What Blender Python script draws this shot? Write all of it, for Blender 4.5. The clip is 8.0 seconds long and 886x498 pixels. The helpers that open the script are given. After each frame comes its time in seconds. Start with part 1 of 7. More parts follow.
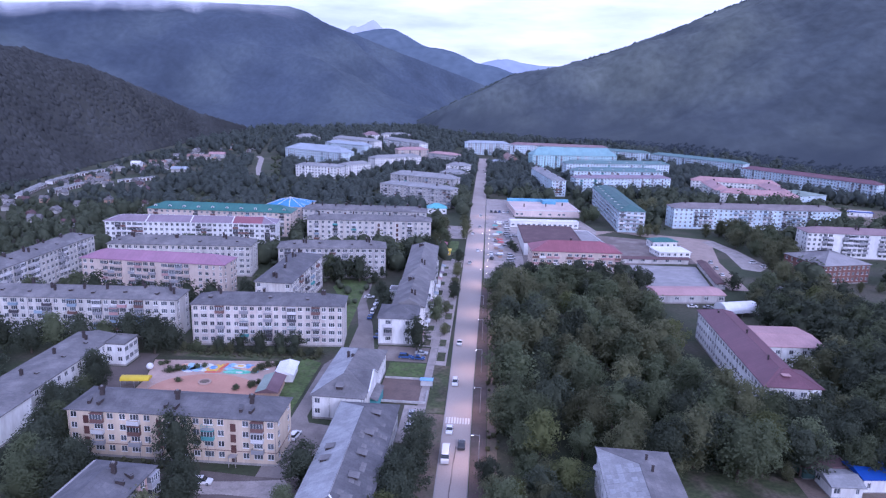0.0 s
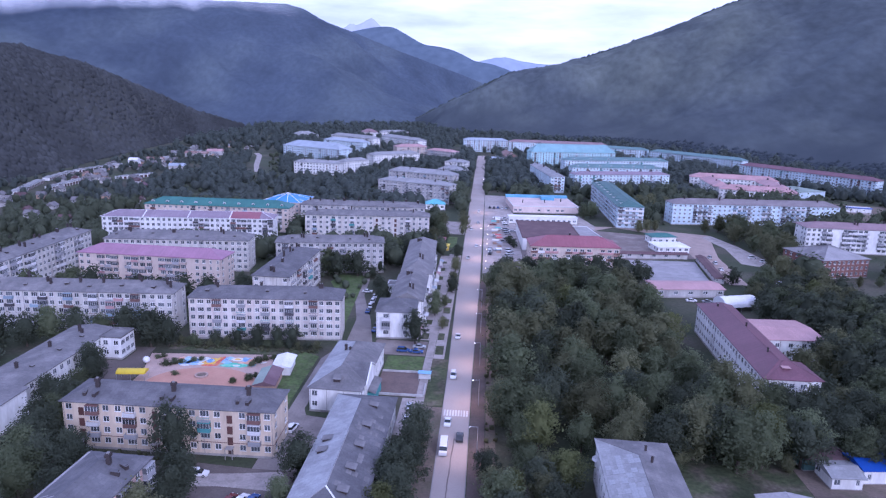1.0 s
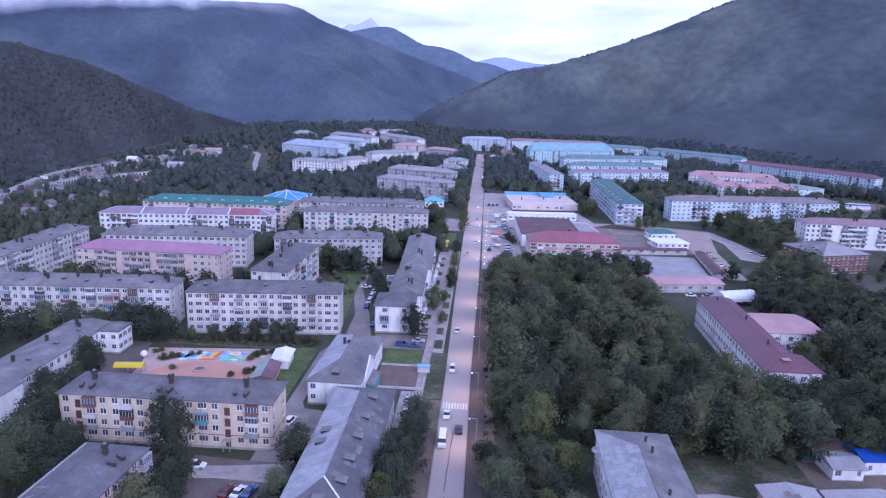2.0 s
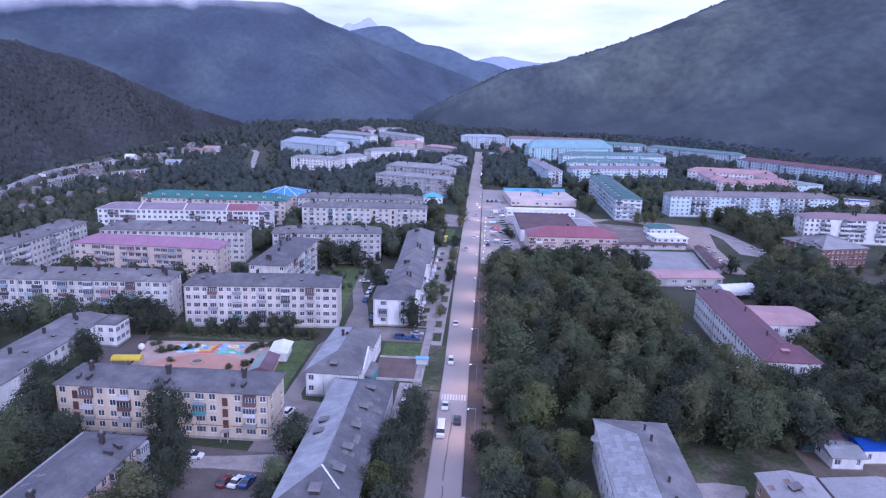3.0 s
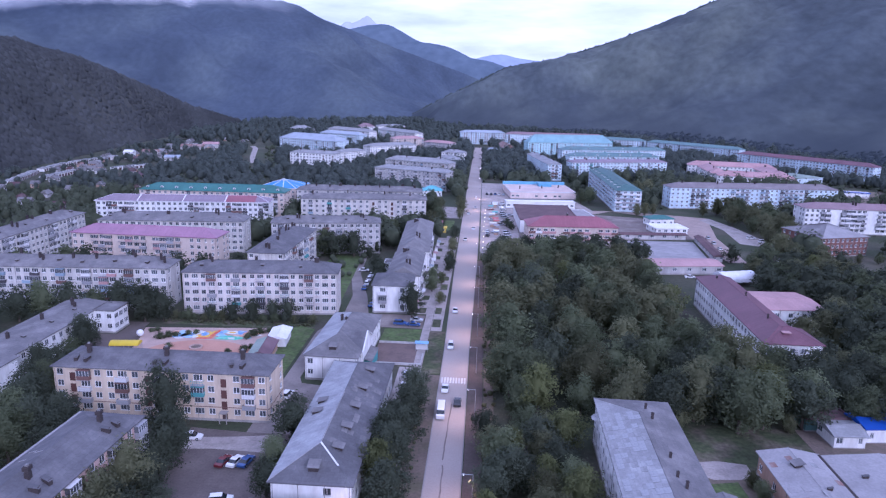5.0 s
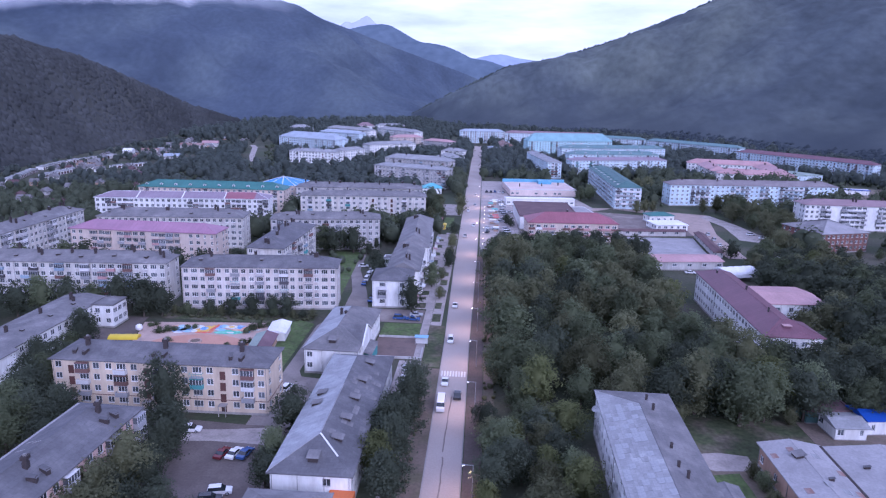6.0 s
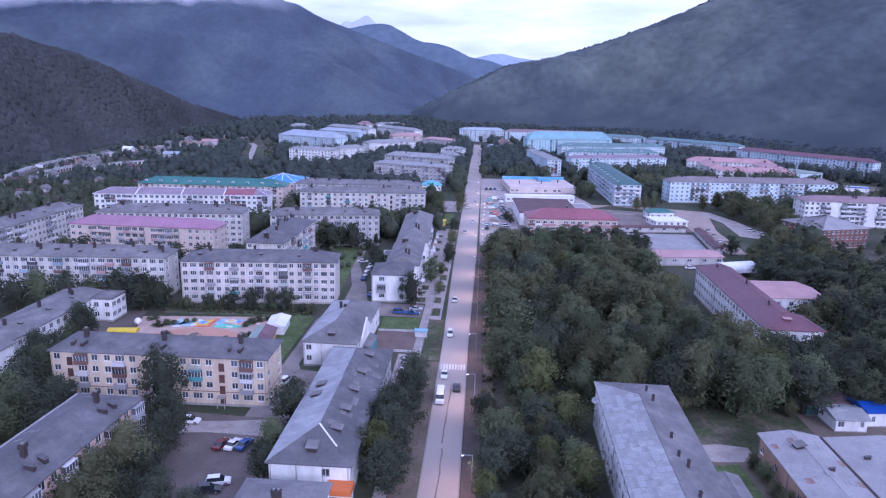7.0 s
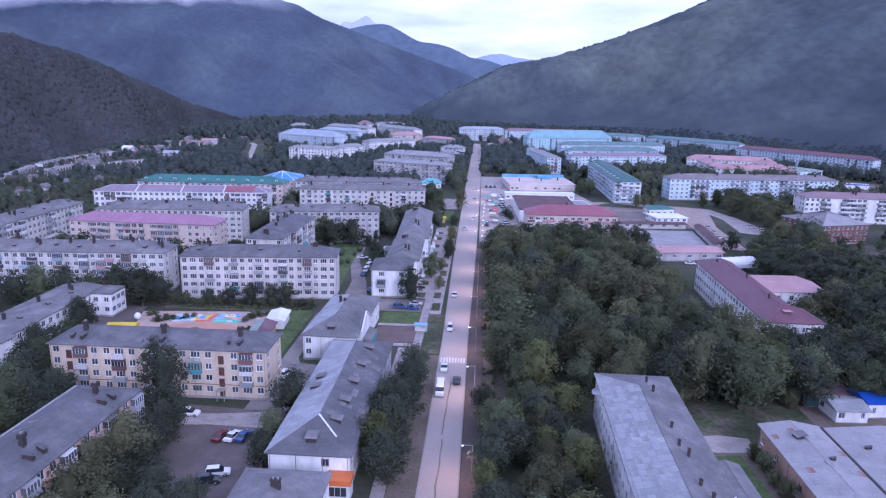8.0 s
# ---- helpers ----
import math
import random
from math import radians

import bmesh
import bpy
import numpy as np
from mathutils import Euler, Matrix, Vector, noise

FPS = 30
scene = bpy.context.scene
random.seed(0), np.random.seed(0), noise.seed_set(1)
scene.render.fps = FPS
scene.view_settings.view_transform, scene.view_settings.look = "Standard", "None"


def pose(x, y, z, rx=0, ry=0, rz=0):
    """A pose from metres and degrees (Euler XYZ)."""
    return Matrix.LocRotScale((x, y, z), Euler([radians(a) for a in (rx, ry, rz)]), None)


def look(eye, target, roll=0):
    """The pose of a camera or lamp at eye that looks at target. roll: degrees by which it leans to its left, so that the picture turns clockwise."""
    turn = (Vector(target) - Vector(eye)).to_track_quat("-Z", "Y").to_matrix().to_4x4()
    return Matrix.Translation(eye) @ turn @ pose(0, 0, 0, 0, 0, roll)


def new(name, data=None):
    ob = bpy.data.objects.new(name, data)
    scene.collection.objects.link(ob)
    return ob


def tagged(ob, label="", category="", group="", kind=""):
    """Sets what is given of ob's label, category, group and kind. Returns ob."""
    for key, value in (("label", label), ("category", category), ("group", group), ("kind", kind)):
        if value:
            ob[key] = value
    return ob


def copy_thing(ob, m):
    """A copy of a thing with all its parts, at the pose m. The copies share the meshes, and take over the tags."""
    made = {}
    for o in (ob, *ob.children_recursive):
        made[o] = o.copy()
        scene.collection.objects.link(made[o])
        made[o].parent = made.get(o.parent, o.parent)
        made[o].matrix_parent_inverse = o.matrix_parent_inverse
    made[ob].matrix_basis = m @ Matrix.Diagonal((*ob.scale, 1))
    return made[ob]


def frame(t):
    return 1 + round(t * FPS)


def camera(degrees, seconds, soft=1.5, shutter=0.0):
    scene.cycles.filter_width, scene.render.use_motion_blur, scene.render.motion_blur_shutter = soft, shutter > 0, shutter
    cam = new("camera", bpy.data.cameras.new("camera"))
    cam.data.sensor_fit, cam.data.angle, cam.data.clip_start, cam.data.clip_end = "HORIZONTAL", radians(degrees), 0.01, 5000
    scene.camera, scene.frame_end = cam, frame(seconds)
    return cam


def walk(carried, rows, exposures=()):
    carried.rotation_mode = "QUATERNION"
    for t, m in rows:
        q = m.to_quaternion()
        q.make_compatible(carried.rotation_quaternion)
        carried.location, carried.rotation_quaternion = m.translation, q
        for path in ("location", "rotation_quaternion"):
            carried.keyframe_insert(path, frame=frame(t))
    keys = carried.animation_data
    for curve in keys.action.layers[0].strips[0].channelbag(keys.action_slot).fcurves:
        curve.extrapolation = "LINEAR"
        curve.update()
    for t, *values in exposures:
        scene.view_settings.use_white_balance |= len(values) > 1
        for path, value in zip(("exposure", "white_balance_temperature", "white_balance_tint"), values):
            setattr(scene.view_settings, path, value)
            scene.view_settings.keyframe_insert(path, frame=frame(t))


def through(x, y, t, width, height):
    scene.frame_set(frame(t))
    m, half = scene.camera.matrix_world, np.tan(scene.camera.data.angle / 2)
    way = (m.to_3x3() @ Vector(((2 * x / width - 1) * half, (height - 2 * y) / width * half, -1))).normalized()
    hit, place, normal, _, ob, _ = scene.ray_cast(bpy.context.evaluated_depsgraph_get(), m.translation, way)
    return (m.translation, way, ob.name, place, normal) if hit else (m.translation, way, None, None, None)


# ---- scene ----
# Camera: a drone sinking slowly over the main street of a valley town.
cam = camera(67.5, 8.0, soft=1.25)


def aim(x, y, z, yaw, pitch, roll):
    return pose(x, y, z, 90 + pitch, 0, yaw) @ pose(0, 0, 0, 0, 0, roll)


PATH = [
    (0, 4.62, 34.09, 86.98, 3.501, -13.245, 1.851),
    (0.5, 4.74, 34.41, 86.01, 3.438, -13.317, 1.866),
    (1, 4.81, 34.74, 84.89, 3.379, -13.361, 1.838),
    (1.5, 4.88, 35.01, 83.71, 3.350, -13.321, 1.814),
    (3, 5.29, 35.00, 80.14, 3.228, -13.365, 1.641),
    (3.5, 5.41, 34.84, 78.96, 3.216, -13.417, 1.624),
    (4, 5.43, 34.77, 77.78, 3.199, -13.479, 1.592),
    (4.5, 5.48, 34.77, 76.70, 3.208, -13.464, 1.503),
    (6, 5.52, 34.84, 73.66, 3.163, -13.425, 1.401),
    (6.5, 5.60, 34.84, 72.70, 3.156, -13.421, 1.415),
    (7, 5.67, 34.77, 71.74, 3.147, -13.441, 1.387),
    (7.5, 5.79, 34.63, 70.78, 3.160, -13.381, 1.316),
    (8, 5.86, 34.52, 69.80, 3.161, -13.396, 1.264),
]
walk(cam, [(t, aim(*row)) for t, *row in PATH], exposures=[(0, 0.68, 4880, 34.5), (8, 0.68, 4880, 34.5)])

# ---- world and light: an overcast dusk sky ----
SUN_AZ, SUN_EL = radians(148), radians(24)
world = bpy.data.worlds.new("overcast_sky")
scene.world = world
world.use_nodes = True
wt = world.node_tree
wt.nodes.clear()


w_out = wt.nodes.new("ShaderNodeOutputWorld")
w_bg = wt.nodes.new("ShaderNodeBackground")
w_sky = wt.nodes.new("ShaderNodeTexSky")
w_sky.sky_type, w_sky.sun_disc = "NISHITA", False
w_sky.sun_elevation, w_sky.sun_rotation = SUN_EL, SUN_AZ
w_sky.dust_density = 2.0
w_tc = wt.nodes.new("ShaderNodeTexCoord")
w_map = wt.nodes.new("ShaderNodeMapping")
w_map.inputs["Scale"].default_value = (3.0, 3.0, 16.0)
w_noise = wt.nodes.new("ShaderNodeTexNoise")
w_noise.inputs["Scale"].default_value = 1.6
w_noise.inputs["Detail"].default_value = 6.0
w_noise.inputs["Roughness"].default_value = 0.55
w_ramp = wt.nodes.new("ShaderNodeValToRGB")
w_ramp.color_ramp.elements[0].position = 0.36
w_ramp.color_ramp.elements[0].color = (5.5, 5.8, 7.3, 1)
w_ramp.color_ramp.elements[1].position = 0.62
w_ramp.color_ramp.elements[1].color = (8.7, 8.8, 9.6, 1)
w_mix = wt.nodes.new("ShaderNodeMixRGB")
w_mix.inputs[0].default_value = 0.86
wt.links.new(w_tc.outputs["Generated"], w_map.inputs["Vector"])
wt.links.new(w_map.outputs["Vector"], w_noise.inputs["Vector"])
wt.links.new(w_noise.outputs["Fac"], w_ramp.inputs["Fac"])
wt.links.new(w_sky.outputs["Color"], w_mix.inputs[1])
wt.links.new(w_ramp.outputs["Color"], w_mix.inputs[2])
wt.links.new(w_mix.outputs["Color"], w_bg.inputs["Color"])
w_bg.inputs["Strength"].default_value = 0.09
wt.links.new(w_bg.outputs["Background"], w_out.inputs["Surface"])

sun = new("sun", bpy.data.lights.new("sun", "SUN"))
sun.data.energy, sun.data.angle, sun.data.color = 1.05, radians(20), (1.0, 0.95, 0.9)
sun.matrix_world = look((math.sin(SUN_AZ) * 100, math.cos(SUN_AZ) * 100, math.tan(SUN_EL) * 100), (0, 0, 0))


# ---- materials ----
def material(name, colour, rough=0.8, metal=0.0, fine=0.0, fine_scale=6.0, broad=0.0, broad_scale=0.15, stain=None, stain_amount=0.5,
             stain_scale=0.35, bump=0.0, rand=0.0, island=0.0, spec=0.3, stretch=(1, 1, 1), coords="Object", bump_scale=None):
    """Base colour with grain, broad mottling, a second stain colour, and a little change from object to object or piece to piece."""
    m = bpy.data.materials.new(name)
    m.use_nodes = True
    t = m.node_tree
    b = t.nodes["Principled BSDF"]
    b.inputs["Roughness"].default_value, b.inputs["Metallic"].default_value = rough, metal
    b.inputs["Specular IOR Level"].default_value = spec
    tc = t.nodes.new("ShaderNodeTexCoord")
    mp = t.nodes.new("ShaderNodeMapping")
    mp.inputs["Scale"].default_value = stretch
    t.links.new(tc.outputs[coords], mp.inputs["Vector"])

    def noise_of(scale, detail=4.0):
        n = t.nodes.new("ShaderNodeTexNoise")
        n.inputs["Scale"].default_value, n.inputs["Detail"].default_value = scale, detail
        t.links.new(mp.outputs["Vector"], n.inputs["Vector"])
        return n.outputs["Fac"]

    rgb = t.nodes.new("ShaderNodeRGB")
    rgb.outputs[0].default_value = (*colour, 1)
    col = rgb.outputs[0]
    if stain:
        ramp = t.nodes.new("ShaderNodeValToRGB")
        ramp.color_ramp.elements[0].position, ramp.color_ramp.elements[1].position = 0.45, 0.65
        t.links.new(noise_of(stain_scale, 5.0), ramp.inputs["Fac"])
        mul = t.nodes.new("ShaderNodeMath")
        mul.operation = "MULTIPLY"
        mul.inputs[1].default_value = stain_amount
        t.links.new(ramp.outputs["Color"], mul.inputs[0])
        mix = t.nodes.new("ShaderNodeMixRGB")
        mix.inputs[2].default_value = (*stain, 1)
        t.links.new(mul.outputs[0], mix.inputs[0])
        t.links.new(col, mix.inputs[1])
        col = mix.outputs[0]

    def vary(fac, amount, col):
        r = t.nodes.new("ShaderNodeMapRange")
        r.inputs["From Min"].default_value, r.inputs["From Max"].default_value = (0.25, 0.75) if fac[1] else (0, 1)
        r.inputs["To Min"].default_value, r.inputs["To Max"].default_value = 1 - amount, 1 + amount
        t.links.new(fac[0], r.inputs["Value"])
        v = t.nodes.new("ShaderNodeVectorMath")
        v.operation = "SCALE"
        t.links.new(col, v.inputs[0])
        t.links.new(r.outputs[0], v.inputs["Scale"])
        return v.outputs[0]

    if fine:
        col = vary((noise_of(fine_scale), True), fine, col)
    if broad:
        col = vary((noise_of(broad_scale), True), broad, col)
    if rand:
        col = vary((t.nodes.new("ShaderNodeObjectInfo").outputs["Random"], False), rand, col)
    if island:
        col = vary((t.nodes.new("ShaderNodeNewGeometry").outputs["Random Per Island"], False), island, col)
    t.links.new(col, b.inputs["Base Color"])
    if bump:
        bp = t.nodes.new("ShaderNodeBump")
        bp.inputs["Strength"].default_value, bp.inputs["Distance"].default_value = bump, 0.1
        t.links.new(noise_of(bump_scale or fine_scale), bp.inputs["Height"])
        t.links.new(bp.outputs["Normal"], b.inputs["Normal"])
    return m


def with_sheets(m, width, height, amount):
    """Varies a roof covering from sheet to sheet, as old slate that was patched over the years."""
    t = m.node_tree
    b = t.nodes["Principled BSDF"]
    old = b.inputs["Base Color"].links[0].from_socket
    tc = t.nodes.new("ShaderNodeTexCoord")
    br = t.nodes.new("ShaderNodeTexBrick")
    br.inputs["Color1"].default_value, br.inputs["Color2"].default_value = (1 - amount,) * 3 + (1,), (1 + amount,) * 3 + (1,)
    br.inputs["Mortar"].default_value = (1 - 1.5 * amount,) * 3 + (1,)
    br.inputs["Scale"].default_value, br.inputs["Mortar Size"].default_value = 1.0, 0.03
    br.inputs["Brick Width"].default_value, br.inputs["Row Height"].default_value = width, height
    t.links.new(tc.outputs["Object"], br.inputs["Vector"])
    mul = t.nodes.new("ShaderNodeVectorMath")
    mul.operation = "MULTIPLY"
    t.links.new(old, mul.inputs[0])
    t.links.new(br.outputs["Color"], mul.inputs[1])
    t.links.new(mul.outputs[0], b.inputs["Base Color"])
    return m


def wall_mat(name, colour, stain, amount=0.6):
    return material(name, colour, 0.9, fine=0.1, fine_scale=1.5, broad=0.12, broad_scale=0.12, stain=stain, stain_amount=amount,
                    stain_scale=0.42, bump=0.15, spec=0.2, stretch=(1, 1, 0.3))


def roof_mat(name, colour, stain, amount=0.5, rough=0.85, metal=0.0):
    return material(name, colour, rough, metal, fine=0.12, fine_scale=2.0, broad=0.15, broad_scale=0.12, stain=stain, stain_amount=amount,
                    stain_scale=0.22, bump=0.25, spec=0.3)


W_WHITE = wall_mat("whitewashed_wall", (0.575, 0.56, 0.525), (0.38, 0.345, 0.32))
W_PINKISH = wall_mat("pinkish_panel_wall", (0.59, 0.555, 0.515), (0.44, 0.37, 0.345))
W_CREAM = wall_mat("cream_rendered_wall", (0.60, 0.50, 0.385), (0.46, 0.37, 0.29))
W_ROSE = wall_mat("rose_rendered_wall", (0.62, 0.44, 0.39), (0.50, 0.36, 0.32))
W_GREY = wall_mat("grey_panel_wall", (0.47, 0.46, 0.45), (0.31, 0.295, 0.285))
W_CLEAN = wall_mat("clean_white_wall", (0.74, 0.74, 0.73), (0.54, 0.52, 0.50), 0.4)
# Pale blue paint on one block; haze in the colour of far white ones.
W_BLUEWHITE = wall_mat("pale_blue_and_hazed_wall", (0.58, 0.69, 0.745), (0.47, 0.55, 0.60), 0.45)
W_TURQ = wall_mat("turquoise_wall", (0.42, 0.62, 0.66), (0.50, 0.62, 0.65), 0.35)
W_BRICK = wall_mat("red_brick_wall", (0.20, 0.105, 0.09), (0.165, 0.09, 0.08))
W_TAN = wall_mat("tan_brick_wall", (0.42, 0.29, 0.22), (0.33, 0.22, 0.165))
W_BEIGE = wall_mat("beige_shop_wall", (0.58, 0.49, 0.43), (0.50, 0.42, 0.37), 0.4)
W_YELLOW = wall_mat("yellow_painted_wall", (0.62, 0.46, 0.08), (0.5, 0.36, 0.08), 0.3)
W_GREENSHED = wall_mat("dull_green_shed_wall", (0.10, 0.19, 0.17), (0.13, 0.20, 0.18))
W_PALEPINK = wall_mat("pale_pink_shop_wall", (0.70, 0.58, 0.54), (0.60, 0.50, 0.46), 0.4)


def with_panels(m, width, height, amount):
    """Tells the concrete panels of a wall apart by a slight change of tone and a thin joint."""
    t = m.node_tree
    b = t.nodes["Principled BSDF"]
    old = b.inputs["Base Color"].links[0].from_socket
    tc, sp, co = t.nodes.new("ShaderNodeTexCoord"), t.nodes.new("ShaderNodeSeparateXYZ"), t.nodes.new("ShaderNodeCombineXYZ")
    add = t.nodes.new("ShaderNodeMath")
    br = t.nodes.new("ShaderNodeTexBrick")
    br.offset = 0.0
    br.inputs["Color1"].default_value, br.inputs["Color2"].default_value = (1 - amount, 1 - amount, 1 - 0.6 * amount, 1), (1 + amount, 1 + 0.8 * amount, 1 + 0.6 * amount, 1)
    br.inputs["Mortar"].default_value = (0.8, 0.78, 0.78, 1)
    br.inputs["Scale"].default_value, br.inputs["Mortar Size"].default_value = 1.0, 0.02
    br.inputs["Brick Width"].default_value, br.inputs["Row Height"].default_value = width, height
    t.links.new(tc.outputs["Object"], sp.inputs[0])
    t.links.new(sp.outputs["X"], add.inputs[0])
    t.links.new(sp.outputs["Y"], add.inputs[1])
    t.links.new(add.outputs[0], co.inputs["X"])
    t.links.new(sp.outputs["Z"], co.inputs["Y"])
    t.links.new(co.outputs[0], br.inputs["Vector"])
    mul = t.nodes.new("ShaderNodeVectorMath")
    mul.operation = "MULTIPLY"
    t.links.new(old, mul.inputs[0])
    t.links.new(br.outputs["Color"], mul.inputs[1])
    t.links.new(mul.outputs[0], b.inputs["Base Color"])


for panelled in (W_WHITE, W_PINKISH, W_GREY, W_BLUEWHITE):
    with_panels(panelled, 2.7, 2.75, 0.07)
PLINTH = wall_mat("grey_plinth", (0.34, 0.32, 0.31), (0.24, 0.22, 0.21))
R_SLATE = roof_mat("weathered_slate_roof", (0.155, 0.15, 0.155), (0.235, 0.225, 0.225), 0.7)
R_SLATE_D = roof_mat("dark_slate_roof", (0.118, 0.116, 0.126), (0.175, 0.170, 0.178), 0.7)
R_SLATE_M = roof_mat("mid_grey_slate_roof", (0.185, 0.178, 0.182), (0.25, 0.24, 0.24), 0.6)
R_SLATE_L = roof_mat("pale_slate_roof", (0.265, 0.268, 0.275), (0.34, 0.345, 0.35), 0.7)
# Palest slate: one long slope of two roofs, and patches on another.
R_SLATE_P = roof_mat("palest_slate_roof", (0.345, 0.355, 0.37), (0.25, 0.255, 0.265), 0.7)
R_SLATE_W = roof_mat("brownish_slate_roof", (0.20, 0.175, 0.18), (0.26, 0.235, 0.235), 0.6)
R_PINK = roof_mat("pink_metal_roof", (0.31, 0.165, 0.235), (0.28, 0.16, 0.225), 0.4, 0.5)
R_LILAC = roof_mat("lilac_metal_roof", (0.235, 0.185, 0.225), (0.28, 0.225, 0.265), 0.5, 0.55)
R_RED = roof_mat("red_metal_roof", (0.26, 0.095, 0.12), (0.225, 0.09, 0.11), 0.4, 0.5)
R_WINE = roof_mat("wine_red_metal_roof", (0.152, 0.072, 0.092), (0.13, 0.066, 0.082), 0.5, 0.5)
R_SALMON = roof_mat("salmon_roof", (0.42, 0.26, 0.26), (0.36, 0.23, 0.23), 0.4, 0.6)
R_GREEN = roof_mat("green_metal_roof", (0.04, 0.15, 0.135), (0.06, 0.18, 0.16), 0.4, 0.5)
R_DEEPGREEN = roof_mat("weathered_green_metal_roof", (0.055, 0.13, 0.125), (0.09, 0.165, 0.16), 0.5, 0.55)
R_BLUE = roof_mat("blue_metal_roof", (0.06, 0.26, 0.52), (0.10, 0.32, 0.55), 0.4, 0.5)
R_SKY = roof_mat("sky_blue_metal_sheet", (0.13, 0.34, 0.50), (0.18, 0.40, 0.54), 0.5, 0.5)
R_DEEPBLUE = roof_mat("deep_blue_metal_roof", (0.02, 0.07, 0.34), (0.03, 0.09, 0.32), 0.3, 0.5)
R_TURQ = roof_mat("turquoise_metal_roof", (0.15, 0.45, 0.51), (0.19, 0.48, 0.53), 0.4, 0.5)
R_TEAL = roof_mat("pale_teal_metal_roof", (0.22, 0.37, 0.40), (0.27, 0.40, 0.43), 0.4, 0.6)
R_DULLTEAL = roof_mat("dull_teal_metal_roof", (0.12, 0.205, 0.21), (0.16, 0.24, 0.24), 0.5, 0.6)
R_DUSTYRED = roof_mat("dusty_red_metal_roof", (0.24, 0.165, 0.18), (0.28, 0.20, 0.21), 0.5, 0.6)
R_GREYGREEN = roof_mat("grey_green_roof", (0.24, 0.30, 0.26), (0.28, 0.32, 0.29), 0.5)
R_PALEBLUE = roof_mat("pale_blue_metal_roof", (0.32, 0.365, 0.42), (0.38, 0.43, 0.49), 0.4, 0.5)
R_MAROON = roof_mat("faded_maroon_roof", (0.15, 0.095, 0.11), (0.19, 0.13, 0.14), 0.5)
R_BROWN = roof_mat("brown_felt_roof", (0.12, 0.075, 0.08), (0.15, 0.10, 0.10), 0.5)
R_FELT = roof_mat("pale_felt_roof", (0.31, 0.30, 0.305), (0.23, 0.225, 0.225), 0.6)
R_BEIGE = roof_mat("beige_felt_roof", (0.57, 0.46, 0.42), (0.48, 0.40, 0.37), 0.5)
R_YELLOW = roof_mat("yellow_sheet_roof", (0.60, 0.46, 0.06), (0.5, 0.38, 0.06), 0.3, 0.5)
R_RUST = roof_mat("rusty_sheet_roof", (0.24, 0.15, 0.13), (0.32, 0.28, 0.27), 0.6)
R_WHITE = roof_mat("white_metal_roof", (0.72, 0.72, 0.74), (0.6, 0.6, 0.62), 0.3, 0.5)
for slate in (R_SLATE, R_SLATE_D, R_SLATE_M, R_SLATE_L, R_SLATE_P):
    with_sheets(slate, 1.6, 1.05, 0.09)
for felt in (R_PINK, R_LILAC, R_RED, R_WINE, R_SALMON, R_GREEN, R_BLUE, R_TURQ, R_TEAL, R_PALEBLUE):
    with_sheets(felt, 0.62, 5.0, 0.05)
BRICKWORK = material("sooty_chimney_brick", (0.055, 0.045, 0.045), 0.9, fine=0.3, fine_scale=5, bump=0.3)
FRAME = material("white_window_frame", (0.68, 0.68, 0.68), 0.5, fine=0.1, rand=0.25)
GLASS = material("dark_window_glass", (0.085, 0.095, 0.11), 0.06, rand=0.5, spec=0.8, fine=0.2, fine_scale=0.7)
# Glass of the joined windows, its colour lightened to stand for haze.
GLASS_J = material("hazed_window_glass", (0.12, 0.135, 0.155), 0.08, island=0.5, spec=0.8)
BROWN = material("brown_stair_glazing", (0.10, 0.05, 0.045), 0.4, fine=0.2, rand=0.2)
BALC = [material(n, c, 0.7, fine=0.15, fine_scale=3, broad=0.1, rand=0.15) for n, c in (
    ("white_balcony", (0.62, 0.61, 0.62)), ("grey_balcony", (0.30, 0.30, 0.32)), ("teal_balcony", (0.09, 0.29, 0.30)),
    ("brown_balcony", (0.16, 0.09, 0.08)), ("dark_balcony", (0.07, 0.065, 0.075)), ("blue_balcony", (0.26, 0.34, 0.42)), ("rose_balcony", (0.42, 0.25, 0.25)), ("cream_balcony", (0.50, 0.41, 0.36)))]
TRIM = material("white_trim", (0.66, 0.66, 0.67), 0.6, fine=0.1)
DOOR = material("dark_entrance_door", (0.08, 0.05, 0.05), 0.5, fine=0.2)
ASPHALT = material("worn_asphalt", (0.39, 0.34, 0.31), 0.9, fine=0.1, fine_scale=3, broad=0.12, broad_scale=0.06, stain=(0.35, 0.30, 0.27), stain_amount=0.7,
                   stain_scale=0.12, bump=0.1, spec=0.2)
LANE = material("pale_worn_concrete", (0.25, 0.222, 0.208), 0.95, fine=0.15, fine_scale=2, broad=0.2, broad_scale=0.1, stain=(0.165, 0.145, 0.135), stain_amount=0.8, stain_scale=0.2, bump=0.2)
YARD_D = material("worn_dark_yard_asphalt", (0.125, 0.104, 0.096), 0.95, fine=0.15, fine_scale=2, broad=0.2, broad_scale=0.08, stain=(0.175, 0.15, 0.138), stain_amount=0.8,
                  stain_scale=0.14, bump=0.2)
YARD = material("dusty_yard_asphalt", (0.175, 0.145, 0.132), 0.95, fine=0.15, fine_scale=2, broad=0.2, broad_scale=0.08, stain=(0.26, 0.23, 0.21), stain_amount=0.8,
                stain_scale=0.14, bump=0.2)
PAVING = material("pale_concrete_paving", (0.36, 0.32, 0.30), 0.9, fine=0.15, fine_scale=2, broad=0.15, stain=(0.22, 0.20, 0.18), stain_amount=0.6, bump=0.15)
